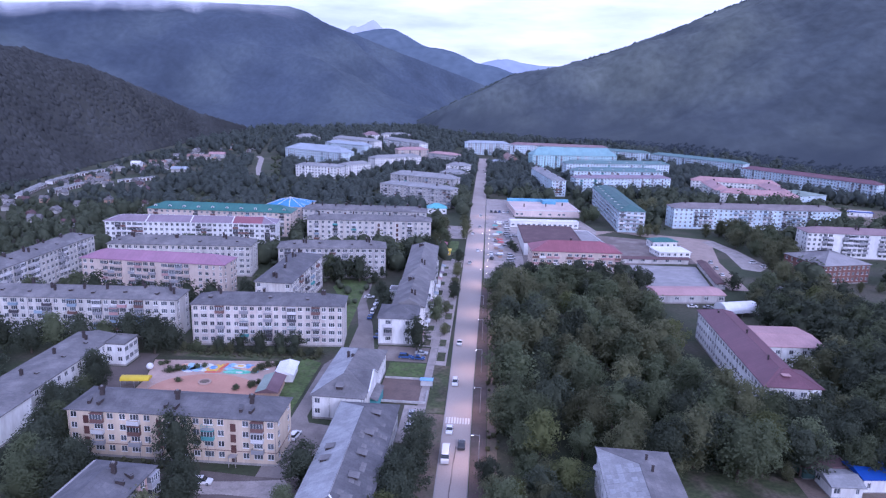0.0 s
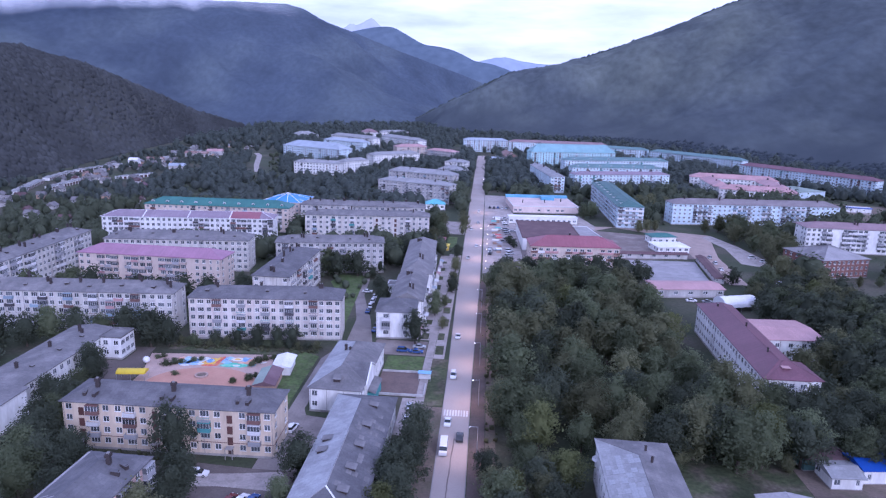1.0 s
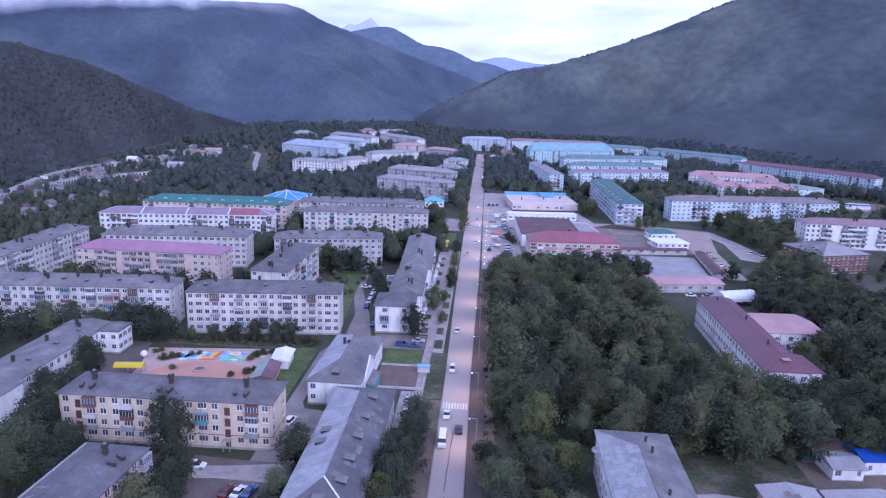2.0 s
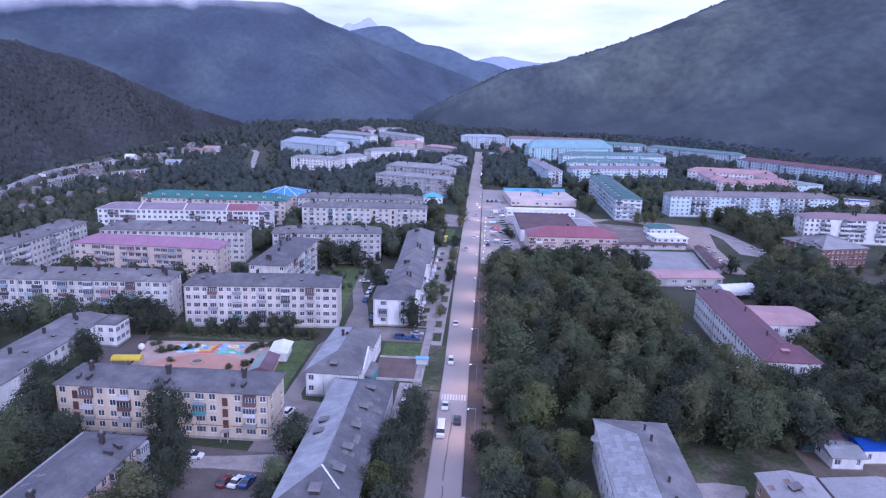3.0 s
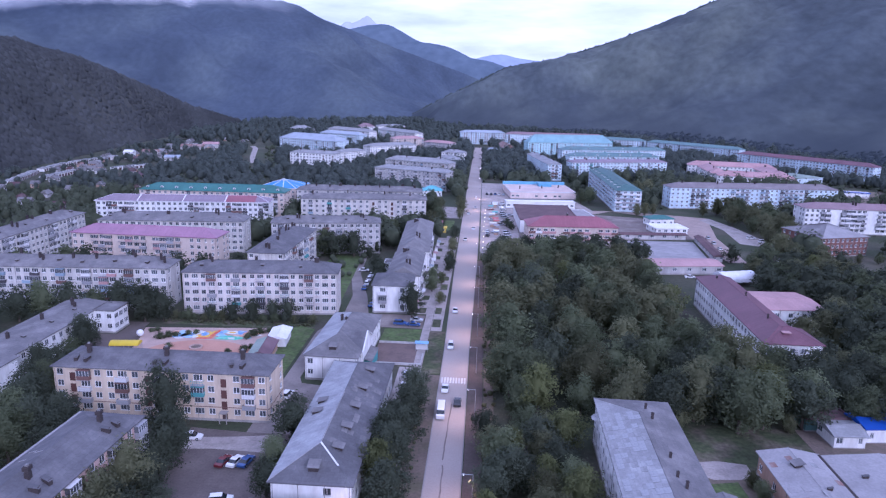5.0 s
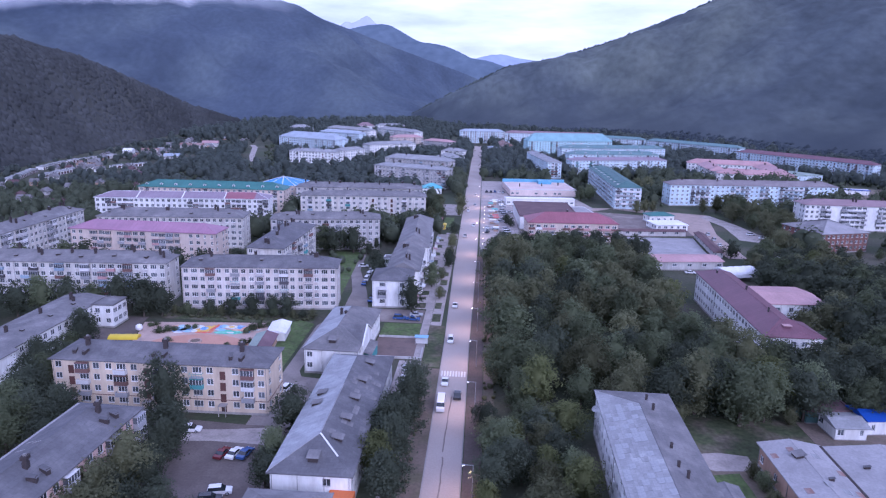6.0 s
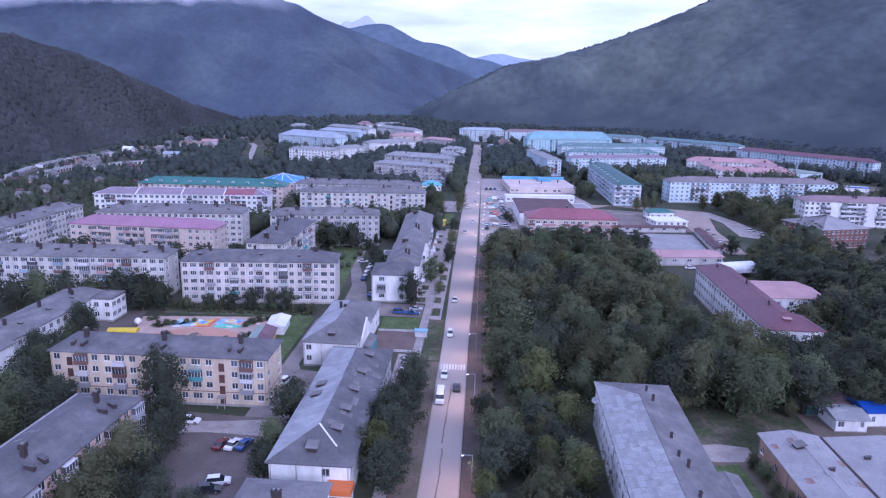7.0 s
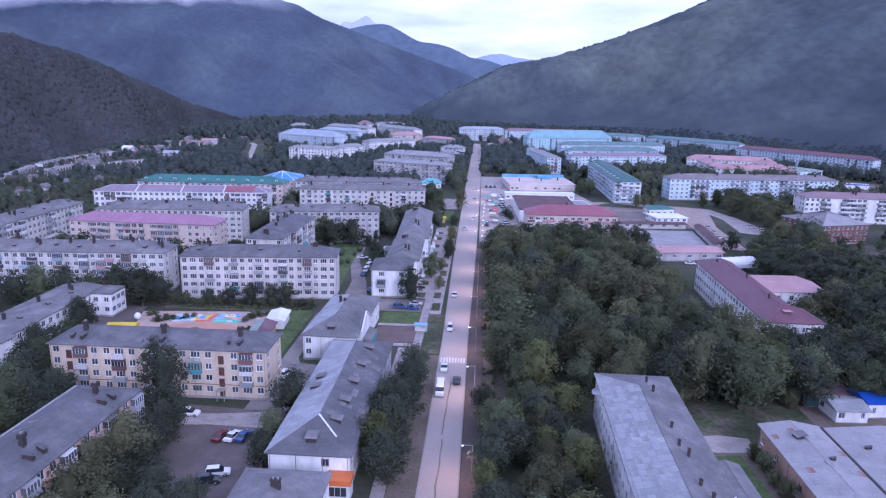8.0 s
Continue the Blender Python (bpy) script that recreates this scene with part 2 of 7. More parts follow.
REDPATH = material("reddish_brick_path", (0.110, 0.086, 0.078), 0.95, fine=0.2, fine_scale=3, broad=0.2, stain=(0.085, 0.075, 0.062), stain_amount=0.8, bump=0.2)
REDSAND_D = material("reddish_brown_paving", (0.17, 0.125, 0.112), 0.95, fine=0.15, fine_scale=2, broad=0.15, stain=(0.13, 0.10, 0.092), stain_amount=0.6, bump=0.15)
REDSAND = material("dusty_tan_road", (0.34, 0.27, 0.235), 0.95, fine=0.12, fine_scale=2, broad=0.15, stain=(0.27, 0.22, 0.20), stain_amount=0.6, bump=0.15)
TERRA = material("terracotta_play_surface", (0.46, 0.262, 0.19), 0.9, fine=0.08, fine_scale=2, broad=0.1, stain=(0.44, 0.23, 0.17), stain_amount=0.5)
TERRA_O = material("orange_painted_fascia", (0.62, 0.17, 0.05), 0.6, fine=0.1, broad=0.1)
PEACH = material("peach_paving", (0.44, 0.325, 0.275), 0.9, fine=0.1, fine_scale=2, broad=0.12, stain=(0.36, 0.28, 0.245), stain_amount=0.6)
KERB = material("concrete_kerb", (0.27, 0.25, 0.24), 0.9, fine=0.2, rand=0.15)
PAINT = material("worn_road_paint", (0.62, 0.60, 0.58), 0.8, fine=0.25, fine_scale=4, rand=0.15)
GRASS_B = material("fresh_lawn_grass", (0.085, 0.125, 0.042), 0.95, fine=0.35, fine_scale=0.9, broad=0.3, broad_scale=0.2, stain=(0.10, 0.105, 0.06), stain_amount=0.6, bump=0.4)
GRASS = material("rough_grass", (0.062, 0.076, 0.036), 0.95, fine=0.4, fine_scale=0.9, broad=0.4, broad_scale=0.11, stain=(0.125, 0.105, 0.08), stain_amount=0.9,
                 stain_scale=0.16, bump=0.6)
GROUND = material("town_ground", (0.048, 0.060, 0.032), 0.95, fine=0.25, fine_scale=0.8, broad=0.25, broad_scale=0.02, stain=(0.10, 0.088, 0.070), stain_amount=0.7,
                  stain_scale=0.035, bump=0.5)
DIRT = material("bare_dirt", (0.17, 0.135, 0.11), 0.95, fine=0.2, fine_scale=1.5, broad=0.2, broad_scale=0.1, stain=(0.10, 0.10, 0.06), stain_amount=0.7,
                stain_scale=0.15, bump=0.4)


def leaf_mat(name, colour, rand, island, through):
    """Leaves let part of the light through."""
    m = material(name, colour, 0.8, rand=rand, island=island, spec=0.05, fine=0.1, fine_scale=0.35)
    t = m.node_tree
    b, out = t.nodes["Principled BSDF"], t.nodes["Material Output"]
    tr, mix = t.nodes.new("ShaderNodeBsdfTranslucent"), t.nodes.new("ShaderNodeMixShader")
    mix.inputs[0].default_value = through
    t.links.new(b.inputs["Base Color"].links[0].from_socket, tr.inputs["Color"])
    t.links.new(b.outputs[0], mix.inputs[1])
    t.links.new(tr.outputs[0], mix.inputs[2])
    t.links.new(mix.outputs[0], out.inputs["Surface"])
    return m


LEAF = leaf_mat("dark_green_leaves", (0.146, 0.170, 0.099), 0.34, 0.05, 0.55)
LEAF_B = leaf_mat("olive_brown_leaves", (0.163, 0.172, 0.098), 0.34, 0.05, 0.55)
LEAF_D = leaf_mat("blackish_green_leaves", (0.088, 0.104, 0.072), 0.25, 0.05, 0.5)
LEAF_Y = leaf_mat("yellowing_leaves", (0.150, 0.166, 0.074), 0.2, 0.05, 0.5)
BARK = material("grey_bark", (0.10, 0.08, 0.065), 0.95, fine=0.3, bump=0.5)
METAL = material("galvanised_metal", (0.38, 0.38, 0.40), 0.45, 0.6, fine=0.1)
METAL_D = material("dull_downpipe_metal", (0.26, 0.25, 0.25), 0.6, 0.3, fine=0.2)
LAMP_GLOW = bpy.data.materials.new("lit_lamp")
LAMP_GLOW.use_nodes = True
LAMP_GLOW.node_tree.nodes["Principled BSDF"].inputs["Emission Color"].default_value = (1.0, 0.92, 0.82, 1)
LAMP_GLOW.node_tree.nodes["Principled BSDF"].inputs["Emission Strength"].default_value = 7.0


# ---- mesh builder ----
class Build:
    """Collects faces with material slots, and turns them into one mesh."""

    def __init__(self, *mats):
        self.v, self.f, self.k, self.mats = [], [], [], list(mats)

    def quad(self, *pts, k=0):
        n = len(self.v)
        self.v += [tuple(p) for p in pts]
        self.f.append(tuple(range(n, n + len(pts))))
        self.k.append(k)

    def box(self, x0, y0, z0, x1, y1, z1, k=0, bottom=True):
        a, b, c, d = (x0, y0, z0), (x1, y0, z0), (x1, y1, z0), (x0, y1, z0)
        e, f, g, h = (x0, y0, z1), (x1, y0, z1), (x1, y1, z1), (x0, y1, z1)
        n = len(self.v)
        self.v += [a, b, c, d, e, f, g, h]
        faces = [(0, 1, 5, 4), (1, 2, 6, 5), (2, 3, 7, 6), (3, 0, 4, 7), (4, 5, 6, 7)] + ([(3, 2, 1, 0)] if bottom else [])
        self.f += [tuple(n + i for i in q) for q in faces]
        self.k += [k] * len(faces)

    def tube(self, x, y, z0, z1, r0, r1, sides=8, k=0, lean=(0, 0)):
        n = len(self.v)
        for i in range(sides):
            a = i * math.tau / sides
            self.v.append((x + r0 * math.cos(a), y + r0 * math.sin(a), z0))
        for i in range(sides):
            a = i * math.tau / sides
            self.v.append((x + lean[0] + r1 * math.cos(a), y + lean[1] + r1 * math.sin(a), z1))
        for i in range(sides):
            j = (i + 1) % sides
            self.f.append((n + i, n + j, n + sides + j, n + sides + i))
            self.k.append(k)
        self.f.append(tuple(n + sides + i for i in range(sides)))
        self.k.append(k)

    def mesh(self, name, smooth=False):
        me = bpy.data.meshes.new(name)
        me.from_pydata(self.v, [], self.f)
        for m in self.mats:
            me.materials.append(m)
        me.polygons.foreach_set("material_index", self.k)
        if smooth:
            me.polygons.foreach_set("use_smooth", [True] * len(self.f))
        me.update()
        return me


def part(name, what, parent, label="", m=None):
    ob = new(name, what.mesh(name) if isinstance(what, Build) else what)
    ob.parent = parent
    if m is not None:
        ob.matrix_basis = m
    return tagged(ob, label) if label else ob


def thing(name, label, category, m, group="", kind=""):
    ob = new(name)
    ob.matrix_basis = m
    return tagged(ob, label, category, group, kind)


def solid(name, what, label, category, m=None, group="", kind=""):
    ob = new(name, what.mesh(name) if isinstance(what, Build) else what)
    if m is not None:
        ob.matrix_basis = m
    return tagged(ob, label, category, group, kind)


def on_edge(p0, p1):
    """The pose of a building whose front runs from p0 to p1, its back to the left of that way; and the front's length."""
    d = Vector((p1[0] - p0[0], p1[1] - p0[1]))
    return pose(p0[0], p0[1], 0, 0, 0, math.degrees(math.atan2(d.y, d.x))), d.length


# ---- mountains ----
def smooth_line(points, n):
    """n points along a line through the given ones, rounded."""
    pts = np.array(points, float)
    s = np.r_[0, np.cumsum(np.linalg.norm(np.diff(pts[:, :2], axis=0), axis=1))]
    t = np.linspace(0, s[-1], n)
    out = np.stack([np.interp(t, s, pts[:, i]) for i in range(pts.shape[1])], 1)
    for _ in range(3):
        out[1:-1] = (out[:-2] + 2 * out[1:-1] + out[2:]) / 4
    return out


def slope(foot, crest, back, nu, nv, rough, sag, canopy=6.0):
    """A mountainside from its foot up to the crest and down behind, with spurs, gullies and small humps."""
    a, b, c = (smooth_line(p, nu) for p in (foot, crest, back))
    rows = []
    nb = nv // 4
    for j in range(nv + nb + 1):
        if j <= nv:
            v = j / nv
            row = a + (b - a) * v
            row[:, 2] = a[:, 2] + (b[:, 2] - a[:, 2]) * (v + sag * math.sin(math.pi * v) - 0.06 * math.sin(2 * math.pi * v))
            w = math.sin(math.pi * min(1, v * 1.02)) ** 0.7
        else:
            v = (j - nv) / nb
            row = b + (c - b) * v
            w = 0.3 * v
        for i in range(nu):
            x, y = row[i, 0], row[i, 1]
            h = noise.noise((x / 260, y / 260, 3.1)) + 0.5 * noise.noise((x / 110, y / 110, 7.7)) + 0.22 * noise.noise((x / 40, y / 40, 1.3))
            row[i, 2] += rough * w * h + canopy * (abs(noise.noise((x / 14, y / 14, row[i, 2] / 14))) + 0.9 * abs(noise.noise((x / 30, y / 30, 4.2))))
        rows.append(row)
    return np.array(rows)


def grid_mesh(name, rows, mat):
    nj, ni = rows.shape[:2]
    me = bpy.data.meshes.new(name)
    idx = np.arange(nj * ni).reshape(nj, ni)
    faces = np.stack([idx[:-1, :-1], idx[:-1, 1:], idx[1:, 1:], idx[1:, :-1]], -1).reshape(-1, 4)
    me.from_pydata(rows.reshape(-1, 3).tolist(), [], faces.tolist())
    me.materials.append(mat)
    me.polygons.foreach_set("use_smooth", [True] * len(faces))
    me.update()
    return me


def slope_mat(name, colour, patch, bump=0.25, fine=0.13, scale=0.10):
    return material(name, colour, 0.95, fine=fine, fine_scale=scale, broad=0.22, broad_scale=0.009, stain=patch, stain_amount=0.75, stain_scale=0.0045,
                    bump=bump, bump_scale=0.09, spec=0.05, stretch=(1.0, 0.42, 0.7))


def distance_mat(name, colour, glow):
    """A far ridge, with the haze before it put into its colour and glow."""
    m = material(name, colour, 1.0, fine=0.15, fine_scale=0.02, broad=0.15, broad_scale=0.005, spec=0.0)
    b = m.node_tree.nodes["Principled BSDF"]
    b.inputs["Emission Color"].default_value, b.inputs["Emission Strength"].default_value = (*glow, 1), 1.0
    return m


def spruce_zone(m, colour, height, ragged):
    """Puts the shade of the lower slope into its colour, with a ragged upper edge."""
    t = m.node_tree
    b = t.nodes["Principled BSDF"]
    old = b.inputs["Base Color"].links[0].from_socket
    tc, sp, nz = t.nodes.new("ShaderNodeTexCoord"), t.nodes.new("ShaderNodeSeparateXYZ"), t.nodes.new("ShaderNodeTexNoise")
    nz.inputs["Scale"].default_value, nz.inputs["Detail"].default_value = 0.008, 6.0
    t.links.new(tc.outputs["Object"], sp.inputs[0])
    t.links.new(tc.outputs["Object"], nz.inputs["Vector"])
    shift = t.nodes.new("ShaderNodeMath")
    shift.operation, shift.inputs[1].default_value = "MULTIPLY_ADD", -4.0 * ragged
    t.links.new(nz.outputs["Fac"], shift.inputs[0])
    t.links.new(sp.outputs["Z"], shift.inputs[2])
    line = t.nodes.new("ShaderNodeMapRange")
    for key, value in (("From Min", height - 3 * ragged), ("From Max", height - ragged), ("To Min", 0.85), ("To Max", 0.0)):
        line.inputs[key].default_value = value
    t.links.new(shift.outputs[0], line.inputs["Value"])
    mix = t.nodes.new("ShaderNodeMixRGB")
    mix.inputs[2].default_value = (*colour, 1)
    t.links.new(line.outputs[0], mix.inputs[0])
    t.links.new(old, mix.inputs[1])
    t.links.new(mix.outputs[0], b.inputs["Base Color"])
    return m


# The west and east slopes have bluish haze mixed into their forest colours.
FOREST_W = slope_mat("hazed_wooded_ridge", (0.072, 0.092, 0.122), (0.098, 0.120, 0.132), 0.1)
FOREST_E = slope_mat("hazed_wooded_mountainside", (0.090, 0.107, 0.114), (0.128, 0.145, 0.126), 0.3, 0.2, 0.075)
FOREST_H = slope_mat("wooded_hill", (0.052, 0.056, 0.056), (0.068, 0.070, 0.062), 0.25, 0.2, 0.12)
PEAK_HAZED = distance_mat("far_peak", (0.10, 0.12, 0.15), (0.014, 0.026, 0.040))
RIDGE_HAZED = distance_mat("farthest_ridge", (0.12, 0.15, 0.20), (0.165, 0.185, 0.27))
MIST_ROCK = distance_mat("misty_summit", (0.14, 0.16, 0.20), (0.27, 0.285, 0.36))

LEFT = dict(foot=[(-900, 500, 0), (-800, 900, 0), (-640, 1250, 0), (-480, 1450, 0), (-320, 1545, 0), (-160, 1620, 0), (-120, 1900, 0), (-60, 2500, 0), (0, 3000, 0)],
            crest=[(-1250, 700, 215), (-968, 1176, 222), (-991, 1412, 239), (-899, 1818, 300), (-671, 2337, 352), (-598, 2461, 317), (-512, 2634, 290), (-357, 2761, 235), (-104, 2983, 154), (30, 3060, 105)],
            back=[(-2000, 1200, 0), (-1900, 1800, 0), (-1800, 2200, 0), (-1600, 2700, 0), (-1400, 3100, 0), (-1100, 3300, 0), (-700, 3400, 0), (-300, 3500, 0), (0, 3500, 0)])
RIGHT = dict(foot=[(-150, 1640, 0), (-120, 1510, 0), (55, 1400, 0), (207, 1282, 0), (317, 1129, 0), (419, 958, 0), (460, 780, 0), (520, 500, 0), (600, 200, 0)],
             crest=[(-190, 1760, 5), (-80, 1783, 66), (65, 1884, 138), (188, 1926, 162), (356, 1953, 216), (494, 1923, 270), (608, 1889, 325), (730, 1791, 370), (850, 1624, 400), (1000, 1400, 400), (1200, 900, 380), (1300, 300, 300)],
             back=[(-100, 2000, 0), (300, 2500, 0), (800, 2700, 0), (1400, 2500, 0), (1900, 1900, 0), (2100, 1000, 0), (2200, 200, 0)])
NEAR = dict(foot=[(-330, 200, 0), (-375, 420, 0), (-390, 560, 0), (-415, 715, 0), (-450, 950, 0), (-470, 1200, 0), (-470, 1330, 0)],
            crest=[(-430, 200, 80), (-455, 420, 108), (-465, 553, 117), (-526, 761, 121), (-521, 885, 108), (-524, 1056, 75), (-508, 1175, 42), (-476, 1340, 6)],
            back=[(-900, 150, 0), (-950, 600, 0), (-900, 900, 0), (-750, 1150, 0), (-600, 1300, 0), (-490, 1380, 0)])
BEHIND = dict(foot=[(-1500, 3300, 0), (-600, 3600, 0), (200, 3400, 0), (500, 3300, 0)],
              crest=[(-1600, 4100, 150), (-916, 4180, 396), (-778, 4180, 430), (-692, 4180, 447), (-614, 4180, 453), (-573, 4180, 446), (-487, 4140, 402), (-417, 4080, 362), (-366, 4020, 341), (-291, 4000, 334), (-219, 3980, 319), (-169, 3940, 298), (-73, 3830, 250), (12, 3830, 240), (75, 3820, 221), (144, 3810, 196), (500, 3600, 100)],
              back=[(-1600, 4500, 0), (-700, 4600, 0), (0, 4400, 0), (600, 4000, 0)])
FARTHEST = dict(foot=[(-1200, 4550, 0), (0, 4550, 0), (1200, 4550, 0)],
                crest=[(-1200, 4700, 200), (-228, 4730, 235), (-102, 4730, 277), (-26, 4730, 301), (69, 4730, 319), (118, 4730, 328), (157, 4730, 318), (204, 4730, 297), (261, 4730, 294), (319, 4730, 283), (433, 4730, 283), (1200, 4700, 220)],
                back=[(-1200, 4900, 0), (0, 4900, 0), (1200, 4900, 0)])
MISTY = dict(foot=[(-1300, 4330, 0), (-800, 4330, 0), (-300, 4330, 0)],
             crest=[(-1300, 4420, 250), (-987, 4420, 427), (-925, 4420, 459), (-892, 4420, 484), (-845, 4420, 475), (-787, 4420, 504), (-758, 4420, 523), (-733, 4420, 509), (-704, 4420, 479), (-606, 4420, 440), (-300, 4420, 200)],
             back=[(-1300, 4520, 0), (-800, 4520, 0), (-300, 4520, 0)])
left_rows = slope(nu=280, nv=84, rough=42, sag=-0.02, canopy=2.0, **LEFT)
right_rows = slope(nu=300, nv=84, rough=34, sag=0.04, canopy=1.5, **RIGHT)
near_rows = slope(nu=220, nv=60, rough=11, sag=0.04, canopy=2.5, **NEAR)
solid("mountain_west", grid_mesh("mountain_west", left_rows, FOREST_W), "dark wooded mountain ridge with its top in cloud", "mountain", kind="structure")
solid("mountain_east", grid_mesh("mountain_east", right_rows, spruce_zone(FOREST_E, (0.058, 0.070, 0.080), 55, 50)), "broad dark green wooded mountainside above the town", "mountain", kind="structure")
solid("hill_west", grid_mesh("hill_west", near_rows, FOREST_H), "dark wooded hill behind small houses", "hill", kind="structure")
solid("ridge_far", grid_mesh("ridge_far", slope(nu=200, nv=26, rough=6, sag=0.0, canopy=3.0, **BEHIND), PEAK_HAZED), "far blue-grey ridge falling towards the valley", "mountain", kind="structure")
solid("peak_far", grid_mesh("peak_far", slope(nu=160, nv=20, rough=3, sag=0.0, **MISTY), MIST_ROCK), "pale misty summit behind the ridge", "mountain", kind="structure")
solid("ridge_farthest", grid_mesh("ridge_farthest", slope(nu=80, nv=14, rough=8, sag=0.0, **FARTHEST), RIDGE_HAZED), "pale blue ridge at the end of the valley", "mountain", kind="structure")

# Tree crowns on the slopes, as one mass each.
ICO = bmesh.new()
bmesh.ops.create_icosphere(ICO, subdivisions=1, radius=1.0)
ICO_V = np.array([v.co[:] for v in ICO.verts])
ICO_F = np.array([[v.index for v in f.verts] for f in ICO.faces])
ICO.free()
BALL = bmesh.new()
bmesh.ops.create_icosphere(BALL, subdivisions=2, radius=1.0)
BALL_V = np.array([v.co[:] for v in BALL.verts])
BALL_F = np.array([[v.index for v in f.verts] for f in BALL.faces])
BALL.free()


def crown_mat(name, colour):
    return material(name, colour, 0.95, island=0.06, fine=0.06, fine_scale=0.4, broad=0.3, broad_scale=0.010, spec=0.05)



def crowns(name, spots, rng, mat, label, low=3.0, high=6.0, sunk=0.35, lumpy=0.32, tall=1.0):
    n = len(spots)
    r = rng.uniform(low, high, n)
    v = ICO_V[None] * rng.uniform(1 - lumpy, 1 + lumpy * 0.9, (n, len(ICO_V), 1)) * np.stack([r, r, r * tall * rng.uniform(0.8, 1.3, n)], 1)[:, None] + (spots - np.array((0, 0, sunk)) * r[:, None])[:, None]
    f = ICO_F[None] + (np.arange(n) * len(ICO_V))[:, None, None]
    me = bpy.data.meshes.new(name)
    me.from_pydata(v.reshape(-1, 3).tolist(), [], f.reshape(-1, 3).tolist())
    me.materials.append(mat)
    me.polygons.foreach_set("use_smooth", [True] * len(me.polygons))
    me.update()
    return solid(name, me, label, "forest", kind="stuff")


def spots_on(rows, n, rng, v0, v1, sink=0.0):
    """Places strewn over a slope, sunk below it by so many metres."""
    nj, ni = rows.shape[:2]
    j, i = rng.uniform(v0, v1, n) * (nj - 2), rng.uniform(0, 1, n) * (ni - 2)
    a, b = j.astype(int), i.astype(int)
    u, w = (j - a)[:, None], (i - b)[:, None]
    p = (rows[a, b] * (1 - u) + rows[a + 1, b] * u) * (1 - w) + (rows[a, b + 1] * (1 - u) + rows[a + 1, b + 1] * u) * w
    out = np.cross(rows[a, b + 1] - rows[a, b], rows[a + 1, b] - rows[a, b])
    out *= np.sign(out[:, 2:]) / np.maximum(np.linalg.norm(out, axis=1), 1e-6)[:, None]
    return p - out * sink


rng = np.random.default_rng(5)
crowns("hillside_forest", spots_on(near_rows, 8500, rng, 0.0, 0.815, 3.6), rng, crown_mat("hill_crowns", (0.060, 0.064, 0.064)), "dark trees covering the near hill", 4.5, 7.5, 0.1, 0.14, 0.8)
# Foot crowns coloured darker, to go with the shade put into the slope.
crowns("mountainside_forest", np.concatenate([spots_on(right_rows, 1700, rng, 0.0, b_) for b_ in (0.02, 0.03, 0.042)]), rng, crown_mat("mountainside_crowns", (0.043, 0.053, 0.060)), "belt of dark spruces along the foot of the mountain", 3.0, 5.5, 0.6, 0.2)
crowns("ridge_forest", spots_on(right_rows, 1500, rng, 0.775, 0.815), rng, crown_mat("ridge_crowns", (0.070, 0.084, 0.080)), "trees along the mountain's skyline", 4.0, 7.0)


def cloud_bank(along, low, high, mat):
    """Low cloud lying on a crest: a soft sheet that thins out downwards and at its end."""
    line = smooth_line(along, 60)
    rows = []
    for j in range(9):
        row = line.copy()
        row[:, 2] += low + (high - low) * j / 8
        near = 0.90 + 0.004 * math.sin(j)
        row *= near
        row[:, 2] += 85 * (1 - near)
        rows.append(row)
    me = grid_mesh("cloud", np.array(rows), mat)
    uv = me.uv_layers.new(name="UVMap")
    for lp in me.loops:
        uv.data[lp.index].uv = ((lp.vertex_index % 60) / 59, (lp.vertex_index // 60) / 8)
    return solid("cloud_bank", me, "thin white cloud resting on the ridge", "cloud", kind="structure")


def cloud_mat():
    m = bpy.data.materials.new("low_cloud")
    m.use_nodes = True
    t = m.node_tree
    b = t.nodes["Principled BSDF"]
    b.inputs["Base Color"].default_value, b.inputs["Roughness"].default_value = (0.9, 0.9, 0.92, 1), 1.0
    b.inputs["Specular IOR Level"].default_value = 0.0
    # A faint emission stands in for daylight scattered inside the cloud.
    b.inputs["Emission Color"].default_value, b.inputs["Emission Strength"].default_value = (0.62, 0.64, 0.76, 1), 0.5
    tc, sp, nz = t.nodes.new("ShaderNodeTexCoord"), t.nodes.new("ShaderNodeSeparateXYZ"), t.nodes.new("ShaderNodeTexNoise")
    nz.inputs["Scale"].default_value, nz.inputs["Detail"].default_value = 0.006, 5.0
    t.links.new(tc.outputs["UV"], sp.inputs[0])
    t.links.new(tc.outputs["Object"], nz.inputs["Vector"])

    def calc(op, a, b_):
        n = t.nodes.new("ShaderNodeMath")
        n.operation, n.use_clamp = op, op == "MULTIPLY"
        for k, v in enumerate((a, b_)):
            if isinstance(v, (int, float)):
                n.inputs[k].default_value = v
            else:
                t.links.new(v, n.inputs[k])
        return n.outputs[0]

    up = calc("ADD", sp.outputs["Y"], calc("MULTIPLY", calc("SUBTRACT", nz.outputs["Fac"], 0.42), 0.6))
    up = calc("SUBTRACT", up, 0.16)
    end = calc("MULTIPLY", calc("SUBTRACT", 1.0, sp.outputs["X"]), 4.0)
    t.links.new(calc("MULTIPLY", calc("MULTIPLY", up, 1.9), end), b.inputs["Alpha"])
    return m


LOW_CLOUD = cloud_mat()
cloud_bank([(-1250, 700, 205), (-1075, 1000, 214), (-968, 1176, 222), (-991, 1412, 243), (-899, 1818, 300), (-720, 2220, 346), (-640, 2400, 338)], -48, 95, LOW_CLOUD)


